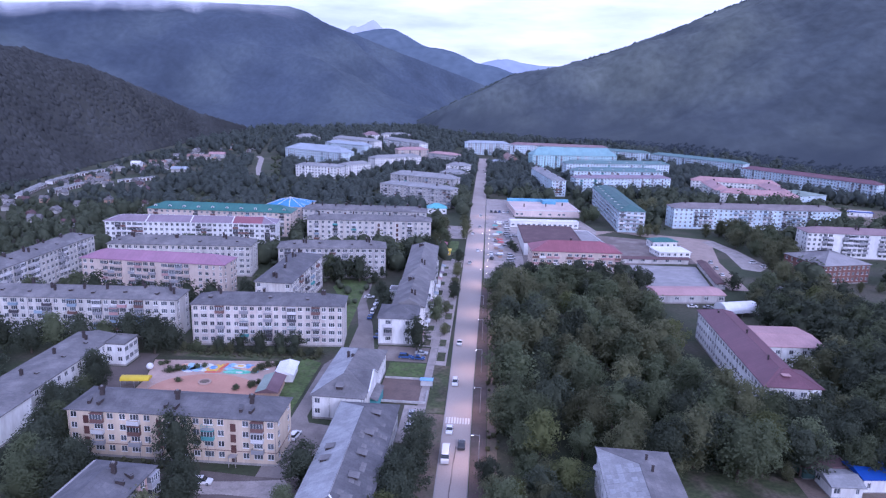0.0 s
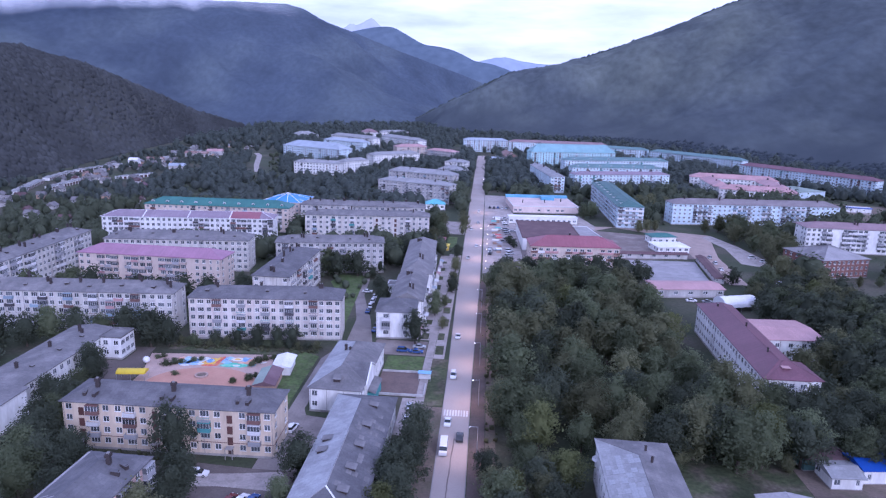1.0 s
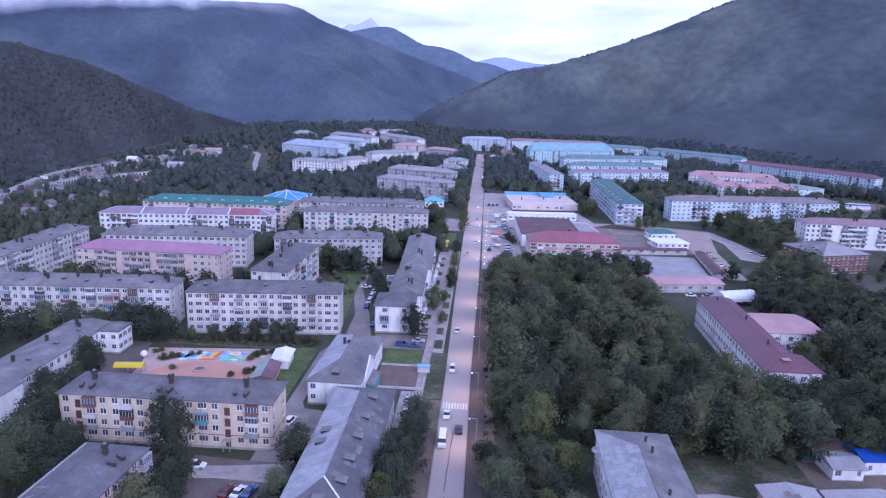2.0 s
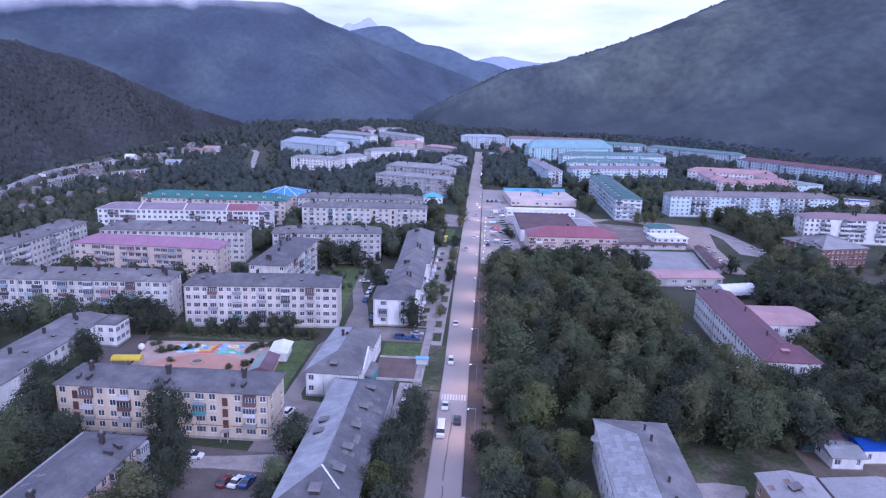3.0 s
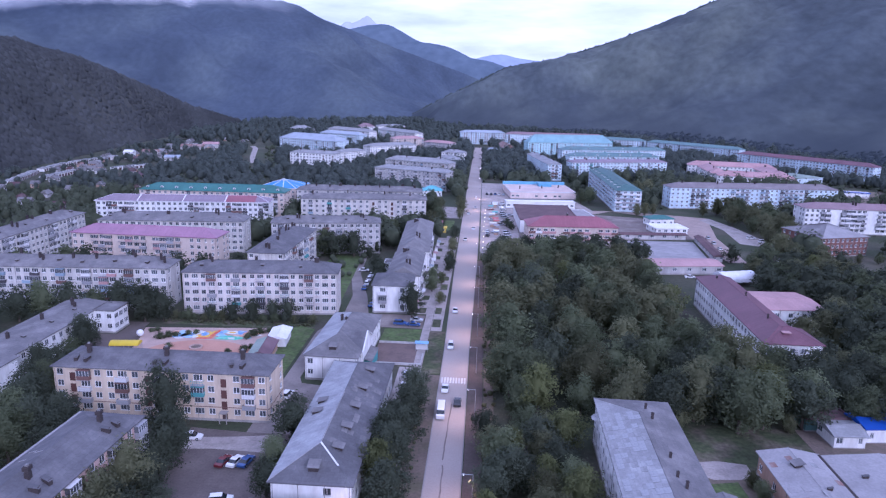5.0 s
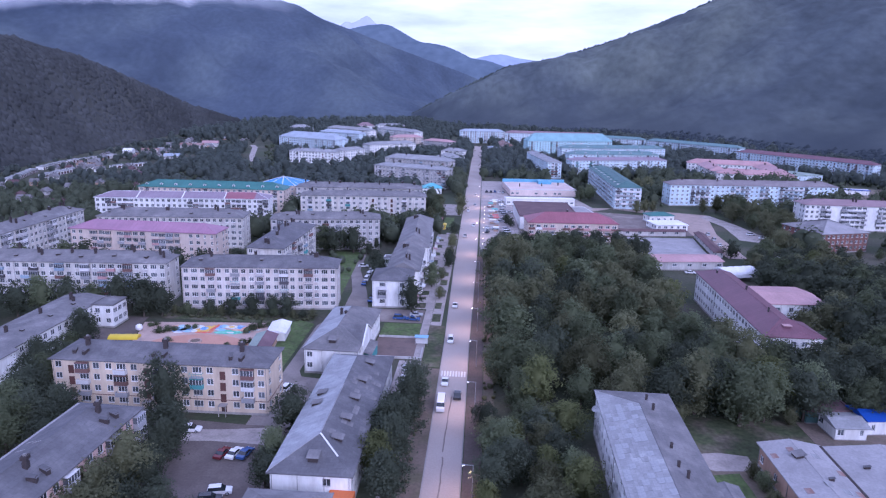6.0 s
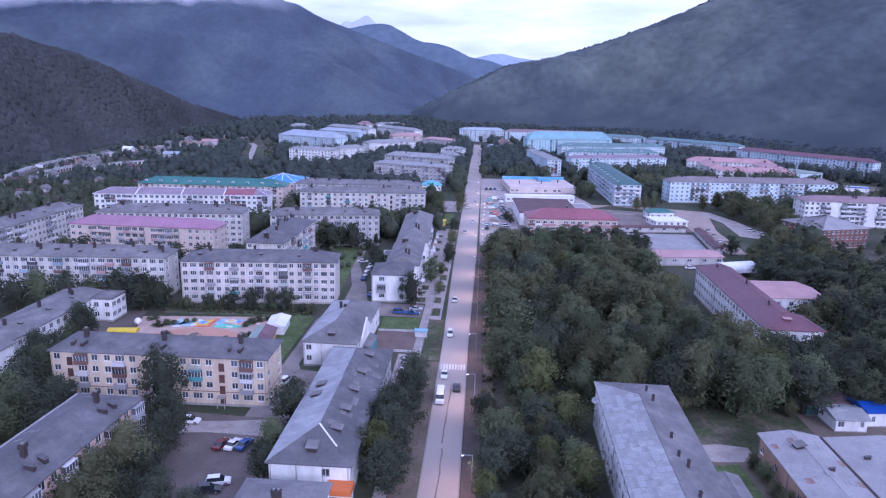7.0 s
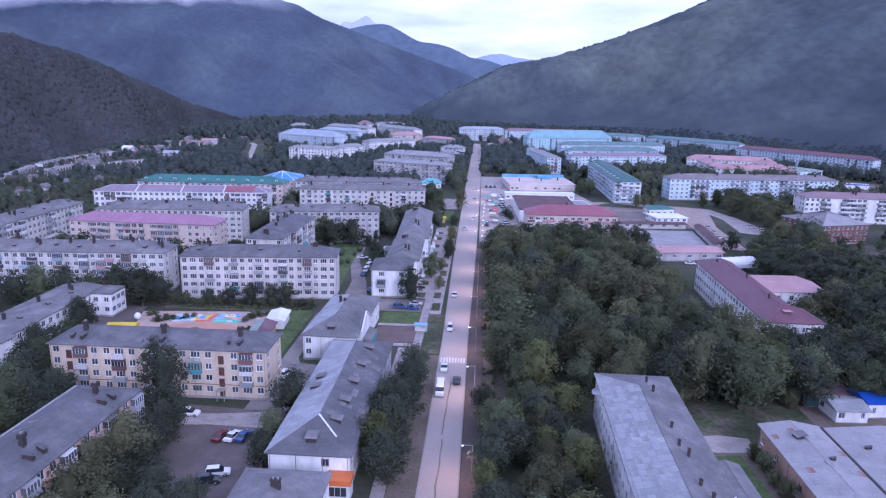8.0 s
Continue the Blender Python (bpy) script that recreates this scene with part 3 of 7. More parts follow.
# ---- ground, road, yards ----
def sheet(name, pts, z, mat, label, category, drop=0.3, kind="structure"):
    """A slab of ground with a small upstand."""
    b = Build(mat)
    n = len(pts)
    b.quad(*[(x, y, z) for x, y in pts])
    for i in range(n):
        (x0, y0), (x1, y1) = pts[i], pts[(i + 1) % n]
        b.quad((x0, y0, z - drop), (x1, y1, z - drop), (x1, y1, z), (x0, y0, z))
    return solid(name, b, label, category, kind=kind)


def rect(x0, y0, x1, y1):
    return [(x0, y0), (x1, y0), (x1, y1), (x0, y1)]


g = Build(GROUND)
step = [-6000, -2500, -1000, -500, -250, 0, 250, 500, 1000, 2500, 6000]
for i in range(10):
    for j in range(10):
        g.quad((step[i], step[j], 0), (step[i + 1], step[j], 0), (step[i + 1], step[j + 1], 0), (step[i], step[j + 1], 0))
solid("ground", g, "valley floor of grass and bare earth", "ground", kind="structure")


def road_half(y):
    return float(np.interp(y, [15, 220, 320, 560, 960], [3.55, 3.55, 4.7, 5.5, 5.6]))


YS = (15, 220, 320, 560, 960)
sheet("road", [(road_half(y), y) for y in YS] + [(-road_half(y), y) for y in reversed(YS)], 0.05, ASPHALT, "long straight worn asphalt main street", "road")
sheet("pavement_east", [(7.8, 15), (7.8, 330), (5.2, 330), (4.0, 220), (4.0, 15)], 0.12, REDPATH, "reddish brick path beside the street", "pavement")
sheet("pavement_west", rect(-11.8, 15, -9.3, 380), 0.12, PAVING, "pale concrete pavement beside the street", "pavement")
sheet("verge_west", rect(-9.25, 203, -4.1, 236), 0.10, GRASS, "narrow strip of grass beside the street", "verge")
for nm, s in (("kerb_west", -1), ("kerb_east", 1)):
    b = Build(KERB)
    y = 15.0
    while y < 940:
        ln = 2.98 if y < 420 else 9.98
        x = s * road_half(y + ln / 2)
        b.box(min(x, x + s * 0.25), y, -0.1, max(x, x + s * 0.25), y + ln, 0.17)
        y += ln + 0.02
    solid(nm, b, "row of concrete kerb stones along the street", "kerb", kind="structure")

# Zebra crossing: each stripe lies on the road.
zebra = thing("zebra_crossing", "worn white striped crossing painted across the street", "crossing", pose(0, 199.6, 0.05), kind="structure")
stripe = Build(PAINT)
stripe.box(-0.22, -1.7, 0, 0.22, 1.7, 0.012)
stripe_me = stripe.mesh("stripe")
for i in range(9):
    part("stripe", stripe_me, zebra, m=pose(-3.04 + 0.76 * i, 0, 0.004))
for y0, y1 in ((132, 158), (160, 185)):
    crack = Build(YARD)
    x = -0.6
    for y in np.arange(y0, y1, 1.3):
        x2 = x + rng.uniform(-0.12, 0.12)
        crack.quad((x, y, 0), (x + 0.3, y, 0), (x2 + 0.3, y + 1.3, 0), (x2, y + 1.3, 0))
        x = x2
    solid("tar_seam", crack, "dark tar seam along the road", "road seam", pose(0, 0, 0.058), kind="structure")


# ---- buildings ----
STOREY, BASE = 2.75, 0.75
FOOTPRINTS = []


def window_mesh(w, h, k=2):
    """A casement frame with mullions and sill, in one piece, and its pane. x along the wall, y inwards, origin at the lower left."""
    xs, zs = [0.0], [0.0, 0.09, h - 0.09, h]
    for i in range(k):
        xs += [0.09 if i == 0 else w * i / k + 0.045, w - 0.09 if i == k - 1 else w * (i + 1) / k - 0.045]
    xs.append(w)
    b = Build(FRAME)
    n = len(xs)
    b.v = [(x, y, z) for y in (0.05, 0.13) for z in zs for x in xs] + [(-0.05, -0.08, 0), (w + 0.05, -0.08, 0), (-0.05, -0.08, -0.08), (w + 0.05, -0.08, -0.08)]
    at = lambda y, j, i: y * 4 * n + j * n + i
    for j in range(3):
        for i in range(n - 1):
            if j == 1 and i % 2 == 1:
                b.f += [(at(0, 1, i), at(1, 1, i), at(1, 1, i + 1), at(0, 1, i + 1)), (at(0, 2, i), at(0, 2, i + 1), at(1, 2, i + 1), at(1, 2, i)),
                        (at(0, 1, i), at(0, 2, i), at(1, 2, i), at(1, 1, i)), (at(0, 1, i + 1), at(1, 1, i + 1), at(1, 2, i + 1), at(0, 2, i + 1))]
            else:
                b.f.append((at(0, j, i), at(0, j, i + 1), at(0, j + 1, i + 1), at(0, j + 1, i)))
    s = 8 * n
    b.f += [(s, s + 1, at(0, 0, n - 1), at(0, 0, 0)), (s + 2, s + 3, s + 1, s)]
    b.k = [0] * len(b.f)
    p = Build(GLASS)
    p.quad((0.05, 0.10, 0.05), (w - 0.05, 0.10, 0.05), (w - 0.05, 0.10, h - 0.05), (0.05, 0.10, h - 0.05))
    return b.mesh("window"), p.mesh("pane")


def stair_mesh(w, h):
    b = Build(BROWN)
    b.box(0, 0.02, 0, w, 0.1, h)
    p = Build(GLASS)
    for i in range(3):
        p.quad((0.15, 0.012, h * (i + 0.12) / 3), (w - 0.15, 0.012, h * (i + 0.12) / 3), (w - 0.15, 0.012, h * (i + 0.88) / 3), (0.15, 0.012, h * (i + 0.88) / 3))
    return b.mesh("stair_window"), p.mesh("pane")


WIN = {"w": (1.5, 1.5), "n": (0.9, 1.45), "d": (2.1, 1.5), "b": (2.2, 1.5), "s": (1.3, 2.0), "L": (2.2, 1.6), "e": (1.3, 1.45)}
WIN_ME = {k: window_mesh(*v, 3 if v[0] > 1.9 else 2) for k, v in WIN.items() if k != "s"}
WIN_ME["s"] = stair_mesh(*WIN["s"])


def balcony_mesh(style, w, colour):
    """A balcony: slab, parapet on three sides, and for the glazed ones posts, panes and a top."""
    b = Build(BALC[1], colour, GLASS, FRAME)
    d = 1.05
    b.box(0, -d, -0.14, w, 0, 0)
    if style == "open":
        for x in np.linspace(0.0, w - 0.05, 6):
            b.box(x, -d, 0, x + 0.05, -d + 0.04, 0.95, k=1)
        b.box(0, -d - 0.01, 0.9, w, -d + 0.05, 0.98, k=1)
        b.box(0, -d, 0.9, 0.05, 0, 0.98, k=1)
        b.box(w - 0.05, -d, 0.9, w, 0, 0.98, k=1)
    else:
        b.box(0, -d, 0, w, -d + 0.06, 1.0, k=1)
        b.box(0, -d + 0.06, 0, 0.06, 0, 1.0, k=1)
        b.box(w - 0.06, -d + 0.06, 0, w, 0, 1.0, k=1)
    if style == "glazed":
        n = 4
        for i in range(n + 1):
            x = (w - 0.07) * i / n
            b.box(x, -d, 1.0, x + 0.07, -d + 0.07, 2.3, k=3)
        b.quad((0.03, -d + 0.04, 1.0), (w - 0.03, -d + 0.04, 1.0), (w - 0.03, -d + 0.04, 2.3), (0.03, -d + 0.04, 2.3), k=2)
        for x in (0.03, w - 0.03):
            b.quad((x, -d + 0.04, 1.0), (x, 0, 1.0), (x, 0, 2.3), (x, -d + 0.04, 2.3), k=2)
        b.box(-0.05, -d - 0.08, 2.3, w + 0.05, 0, 2.42, k=1)
    return b.mesh("balcony")


BALC_ME = {}


def balcony_of(style, w, c):
    key = (style, round(w, 1), c)
    if key not in BALC_ME:
        BALC_ME[key] = balcony_mesh(style, w, BALC[c])
    return BALC_ME[key]


def facade(b, m, length, height, rows, deep=0.2):
    """A wall face with real openings. m: the face's pose, x along it, y inwards, z up. rows: (z0, z1, [(x0, x1), ...]) from below up."""
    def q(*pts):
        b.quad(*[(m @ Vector(p))[:] for p in pts])

    low = 0.0
    for z0, z1, holes in rows:
        if not holes:
            continue
        if z0 > low:
            q((0, 0, low), (length, 0, low), (length, 0, z0), (0, 0, z0))
        x = 0.0
        for x0, x1 in holes:
            q((x, 0, z0), (x0, 0, z0), (x0, 0, z1), (x, 0, z1))
            q((x0, 0, z0), (x1, 0, z0), (x1, deep, z0), (x0, deep, z0))
            q((x0, deep, z1), (x1, deep, z1), (x1, 0, z1), (x0, 0, z1))
            q((x0, 0, z0), (x0, deep, z0), (x0, deep, z1), (x0, 0, z1))
            q((x1, deep, z0), (x1, 0, z0), (x1, 0, z1), (x1, deep, z1))
            q((x0, deep, z0), (x1, deep, z0), (x1, deep, z1), (x0, deep, z1))
            x = x1
        q((x, 0, z0), (length, 0, z0), (length, 0, z1), (x, 0, z1))
        low = z1
    q((0, 0, low), (length, 0, low), (length, 0, height), (0, 0, height))


def hip_roof(mat, length, depth, z, rise, over=0.55, inset=None, gable=False, edge=None, thick=0.22, second=None):
    """A hipped or gabled roof with eaves; seams or battens run down its slopes."""
    b = Build(mat, edge or mat, second or mat)
    x0, x1, y0, y1 = -over, length + over, -over, depth + over
    along = length >= depth
    half = (depth if along else length) / 2 + over
    i = 0.0 if gable else (half * 1.1 if inset is None else inset)
    if along:
        r0, r1 = (x0 + i, depth / 2, z + rise), (x1 - i, depth / 2, z + rise)
    else:
        r0, r1 = (length / 2, y0 + i, z + rise), (length / 2, y1 - i, z + rise)
    a, c, d, e = (x0, y0, z), (x1, y0, z), (x1, y1, z), (x0, y1, z)
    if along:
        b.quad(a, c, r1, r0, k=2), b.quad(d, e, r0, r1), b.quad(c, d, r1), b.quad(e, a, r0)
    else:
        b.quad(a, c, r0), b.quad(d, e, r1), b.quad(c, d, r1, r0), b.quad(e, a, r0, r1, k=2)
    lo = z - thick
    for p, q in ((a, c), (c, d), (d, e), (e, a)):
        b.quad((p[0], p[1], lo), (q[0], q[1], lo), q, p, k=1)
    b.quad((x0, y1, lo), (x1, y1, lo), (x1, y0, lo), (x0, y0, lo), k=1)
    # ridge and hip caps
    hips = [(r0, r1)] + ([] if gable else ([(a, r0), (e, r0), (c, r1), (d, r1)] if along else [(a, r0), (c, r0), (e, r1), (d, r1)]))
    for p, q in hips:
        p, q = Vector(p), Vector(q)
        s = (q - p).cross(Vector((0, 0, 1))).normalized() * 0.16
        u = Vector((0, 0, 0.07))
        b.quad(p - s, q - s, q + u, p + u, k=1), b.quad(p + u, q + u, q + s, p + s, k=1)
    return b, (r0, r1)


def roof_height(length, depth, z, rise, x, y, over=0.55):
    half = (depth if length >= depth else length) / 2 + over
    t = min(x + over, length + over - x, y + over, depth + over - y)
    return z + rise * max(0.0, min(1.0, t / half))


def chimney_mesh(w, d, h):
    b = Build(BRICKWORK, METAL)
    b.box(-w / 2, -d / 2, -0.8, w / 2, d / 2, h)
    b.box(-w / 2 - 0.1, -d / 2 - 0.1, h, w / 2 + 0.1, d / 2 + 0.1, h + 0.15)
    n = max(1, int(w / 0.6))
    for i in range(n):
        x = -w / 2 + w * (i + 0.5) / n
        b.box(x - 0.14, -0.14, h + 0.15, x + 0.14, 0.14, h + 0.42, k=1 if n > 1 else 0)
    return b.mesh("chimney")


CHIM = [chimney_mesh(0.7, 0.7, 1.5), chimney_mesh(1.5, 0.65, 1.3), chimney_mesh(0.8, 0.65, 2.0)]


def dormer_mesh(mat, face):
    b = Build(mat, face, GLASS)
    b.box(-0.8, 0, -0.6, 0.8, 2.6, 0.9, k=1)
    b.quad((-1, -0.2, 0.9), (0, -0.2, 1.5), (0, 2.8, 1.5), (-1, 2.8, 0.9))
    b.quad((0, -0.2, 1.5), (1, -0.2, 0.9), (1, 2.8, 0.9), (0, 2.8, 1.5))
    b.quad((-0.8, -0.01, 0.9), (0.8, -0.01, 0.9), (0, -0.01, 1.4), k=1)
    b.quad((-0.4, -0.02, 0.1), (0.4, -0.02, 0.1), (0.4, -0.02, 0.8), (-0.4, -0.02, 0.8), k=2)
    return b.mesh("dormer")


def lattice(n, kinds, seed):
    r = random.Random(seed)
    out = ""
    while len(out) < n:
        out += r.choice(kinds)
    return out[:n]


def block(name, label, p0, p1, depth, storeys, wall, roof, bays=None, sides="r", near=False, rise=3.0, gable=False, chimneys=6, dormers=0,
          seed=0, group="", kinds=("wbw", "wdw", "wsw", "wwb"), ends="w.w", storey=STOREY, base=BASE, edge=None, colours=(0, 0, 1, 1, 4, 2, 3, 4, 5),
          flat=False, category="apartment block", height=None, glazed=0.35, back=True, chim_scale=1.0, second=None):
    """A house with its walls, windows, balconies, entrance doors and roof, its front from p0 to p1."""
    m, length = on_edge(p0, p1)
    r = random.Random(seed * 7 + 3)
    top = height or base + storeys * storey + 0.25
    ob = thing(name, label, category, m, group)
    FOOTPRINTS.append((m.inverted(), length, depth))
    n = len(bays) if bays else max(2, round(length / (2.85 if near else 3.5)))
    bays = bays or lattice(n, kinds, seed)
    wb = Build(wall, PLINTH)
    faces = {"f": (pose(0, 0, 0), length), "r": (pose(length, 0, 0, 0, 0, 90), depth), "l": (pose(0, depth, 0, 0, 0, -90), depth), "k": (pose(length, depth, 0, 0, 0, 180), length)}
    joined = Build(FRAME, GLASS_J, BROWN)
    jbal = Build(BALC[1], *BALC)
    for side, (fm, flen) in faces.items():
        if side in "fk":
            pat = bays
        else:
            pat = ends if len(ends) > 3 else (ends * 4)[: max(3, round(depth / 3.6))]
        shown = side == "f" or side in sides
        if not shown and not back:
            pat = "." * len(pat)
        if side == "k":
            pat = pat.replace("b", "w").replace("L", "w").replace("s", "w")
        step = flen / len(pat)
        rows = []
        for s in range(storeys):
            z0 = base + s * storey + 0.85
            holes = []
            for i, c in enumerate(pat):
                if c == "." or c == "s":
                    continue
                w, h = WIN[c]
                w = min(w, step * 0.86)
                x = step * (i + 0.5) - w / 2
                holes.append((x, x + w))
                wm = fm @ pose(x, 0, z0)
                if near and shown:
                    part("pane", WIN_ME[c][1], part("window", WIN_ME[c][0], ob, m=wm @ Matrix.Diagonal((w / WIN[c][0], 1, 1, 1))))
                else:
                    for a, bq, cq, dq, k, yy in ((0, 0, w, 1.5, 0, 0.10), (0.12, 0.12, w / 2 - 0.05, 1.33, 1, 0.08), (w / 2 + 0.05, 0.12, w - 0.12, 1.33, 1, 0.08)):
                        joined.quad(*[(wm @ Vector(p))[:] for p in ((a, yy, bq), (cq, yy, bq), (cq, yy, dq), (a, yy, dq))], k=k)
                if c in "bL" and shown and s > 0 and r.random() < (0.93 if c == "b" else 1.0):
                    wd = (step * 0.98 if c == "L" else 2.9)
                    style = "glazed" if r.random() < glazed else ("solid" if c == "L" or r.random() < 0.6 else "open")
                    cc = r.choice(colours)
                    bm_ = fm @ pose(step * (i + 0.5) - wd / 2, 0, z0 - 0.85 + 0.05)
                    if near:
                        part("balcony", balcony_of(style, wd, cc), ob, m=bm_)
                    else:
                        for bx in ((0, -1, -0.1, wd, -0.92, 1.0), (0, -0.92, -0.1, wd, 0, 0.05)) + (((0, -0.98, 2.3, wd, 0, 2.4),) if style == "glazed" else ()):
                            tmp = Build()
                            tmp.box(*bx)
                            for fc in tmp.f:
                                jbal.quad(*[(bm_ @ Vector(tmp.v[q]))[:] for q in fc], k=1 + cc)
            rows.append((z0, z0 + 1.5, holes))
        facade(wb, fm, flen, top, rows)
        # stair windows stand between the floors, on the face of the wall
        for i, c in enumerate(pat):
            if c == "s" and shown:
                for s in range(1, storeys):
                    wm = fm @ pose(step * (i + 0.5) - 0.65, -0.08, base + s * storey - 0.55)
                    if near:
                        part("stair_window", WIN_ME["s"][0], ob, m=wm)
                    else:
                        joined.quad(*[(wm @ Vector(p))[:] for p in ((0, 0.05, 0), (1.3, 0.05, 0), (1.3, 0.05, 1.9), (0, 0.05, 1.9))], k=2)
                if near:
                    porch = Build(PLINTH, DOOR)
                    porch.box(-0.9, -1.6, 2.5, 0.9, 0, 2.68)
                    porch.box(-0.9, -1.55, 0, -0.75, -1.4, 2.5)
                    porch.box(0.75, -1.55, 0, 0.9, -1.4, 2.5)
                    porch.box(-0.6, -0.06, 0.1, 0.6, 0.02, 2.2, k=1)
                    part("entrance", porch, ob, "dark door under a small concrete canopy", m=fm @ pose(step * (i + 0.5), 0, 0))
    part("wall", wb, ob)
    if joined.f:
        tagged(part("glazing", joined, ob), kind="stuff")
    if jbal.f:
        tagged(part("balcony_work", jbal, ob), kind="stuff")
    if near and not flat:
        for u in (0.0, 0.34, 0.67, 1.0):
            dp = Build(METAL_D)
            dp.box(-0.045, -0.13, 0.2, 0.045, -0.04, top - 0.15)
            part("downpipe", dp, ob, m=pose(min(max(u * length, 0.3), length - 0.3), 0, 0))
    pl = Build(PLINTH)
    pl.box(-0.08, -0.08, 0, length + 0.08, depth + 0.08, base * 0.75, bottom=False)
    part("plinth", pl, ob)
    if flat:
        rb_ = Build(roof, edge or TRIM)
        rb_.box(-0.15, -0.15, top, length + 0.15, depth + 0.15, top + 0.12)
        for bx in ((-0.25, -0.25, length + 0.25, 0.1), (-0.25, depth - 0.1, length + 0.25, depth + 0.25), (-0.25, 0.1, 0.1, depth - 0.1), (length - 0.1, 0.1, length + 0.25, depth - 0.1)):
            rb_.box(bx[0], bx[1], top - 0.1, bx[2], bx[3], top + 0.4, k=1)
        rf = part("roof", rb_, ob)
        rise = 0.12
    else:
        rb_, _ = hip_roof(roof, length, depth, top, rise, gable=gable, edge=edge, second=second)
        rf = part("roof", rb_, ob)
        if gable:
            gb = Build(wall)
            if length >= depth:
                for x in (0, length):
                    gb.quad((x, 0, top - 0.3), (x, depth, top - 0.3), (x, depth / 2, top + rise - 0.35))
            else:
                for y in (0, depth):
                    gb.quad((0, y, top - 0.3), (length, y, top - 0.3), (length / 2, y, top + rise - 0.35))
            part("gable", gb, ob)
    along = length >= depth
    for i in range(chimneys):
        u = (i + 0.5 + r.uniform(-0.15, 0.15)) / chimneys
        v = 0.5 + r.choice((-0.14, -0.06, 0.05))
        x, y = (u * length, v * depth) if along else (v * length, u * depth)
        zz = top + 0.1 if flat else roof_height(length, depth, top, rise, x, y)
        part("chimney", r.choice(CHIM), rf, m=pose(x, y, zz, 0, 0, r.choice((0, 90))) @ Matrix.Scale(chim_scale, 4))
        if near and chim_scale == 1.0 and r.random() < 0.6:
            part("chimney", CHIM[0], rf, m=pose(x + r.uniform(1.0, 1.6), y - r.uniform(0.6, 1.5), zz - 0.3))
    if dormers:
        dm = dormer_mesh(roof, edge or TRIM)
        for i in range(dormers):
            u = (i + 0.5) / dormers
            if along:
                part("dormer", dm, rf, m=pose(u * length, depth * 0.12, top + rise * 0.25))
            else:
                part("dormer", dm, rf, m=pose(length * 0.12, u * depth, top + rise * 0.25, 0, 0, -90))
    return ob

# West side of the street
block("apartment_block", "cream four-storey block with coloured balconies and a grey roof", (-91.3, 171.2), (-41.2, 171.6), 11.6, 4, W_CREAM, R_SLATE_D,
      bays="wsbwwbwsbwwbwswbw", sides="r", near=True, rise=2.6, chimneys=0, seed=1, colours=(0, 1, 3, 2, 4, 0, 1), glazed=0.35)
block("apartment_block", "whitewashed five-storey block with dark windows and a slate roof", (-93, 242.3), (-42, 248), 11.8, 5, W_PINKISH, R_SLATE_D,
      bays="wdwbwwbwwbwwbwwbwdw", sides="r", near=True, rise=2.8, chimneys=3, seed=2, ends="..w..", glazed=0.35, colours=(4, 3, 2, 4, 1, 0, 1))
block("apartment_block", "long stained white five-storey block with a slate roof", (-176, 238.8), (-99.8, 245.6), 11.8, 5, W_WHITE, R_SLATE,
      sides="r", near=True, rise=2.8, chimneys=8, seed=3, kinds=("wwb", "wdw", "wbw", "wbb"), glazed=0.5, colours=(0, 5, 0, 5, 3, 1, 6, 5, 4))
block("apartment_block", "rose four-storey block with battered balconies and a slate roof", (-61.4, 97.4), (-59.3, 149.9), 12.2, 4, W_ROSE, R_SLATE_D,
      bays="bwwbswwbwwbswwbwwb", sides="lr", near=True, rise=2.8, chimneys=0, seed=4, glazed=0.65, colours=(0, 0, 1, 4, 0, 1))
block("apartment_block", "five-storey block with loggia rows under a bright pink metal roof", (-164, 294.5), (-102, 293.2), 13, 5, W_BEIGE, R_PINK,
      bays="ww.LLL.LLLL.LLLL.wwnn"[:21], sides="r", near=True, rise=2.8, chimneys=0, seed=5, colours=(7, 7, 6, 7, 1), glazed=0.45)
block("apartment_block", "white five-storey block with a grey hipped slate roof", (-168, 320.8), (-103.2, 328), 14, 5, W_WHITE, R_SLATE, sides="r", near=True, rise=3, chimneys=3, seed=6, kinds=("ww", "wd"))
block("apartment_block", "white five-storey block under a lilac and red seamed metal roof", (-198, 370), (-108.5, 381.5), 13, 5, W_CLEAN, R_LILAC, sides="r", near=True, rise=2.6, chimneys=0, seed=7,
      edge=R_WHITE, kinds=("ww", "LLL", "ww", "LL"), colours=(0, 0, 3, 4))
block("apartment_block", "yellowish five-storey block with a green dormered metal roof", (-196, 412), (-110, 415), 15, 5, W_BEIGE, R_GREEN, sides="r", rise=3.4, chimneys=0, dormers=10, seed=8,
      kinds=("wbw", "ww"), glazed=0.7)
block("apartment_block", "white five-storey block with balcony rows beside the hill", (-182, 250), (-183, 335.5), 13, 5, W_WHITE, R_SLATE, sides="r", near=True, rise=2.6, chimneys=7, seed=9, kinds=("wLL", "ww"), colours=(0, 0, 1))
block("apartment_block", "grey five-storey block with a plain slate roof", (-90, 327.8), (-41, 336.8), 12, 5, W_GREY, R_SLATE, sides="r", near=True, rise=2.4, chimneys=2, seed=10)
block("apartment_block", "grey-white five-storey block with brown stair windows", (-95.5, 398.5), (-25.5, 407), 12, 5, W_WHITE, R_SLATE, sides="r", rise=2.4, chimneys=4, seed=11, kinds=("wws", "wbw"))
block("apartment_block", "grey five-storey block with crumbling chimneys on its roof", (-107, 431), (-31, 437), 12, 5, W_GREY, R_SLATE, sides="r", rise=2.4, chimneys=10, seed=12)
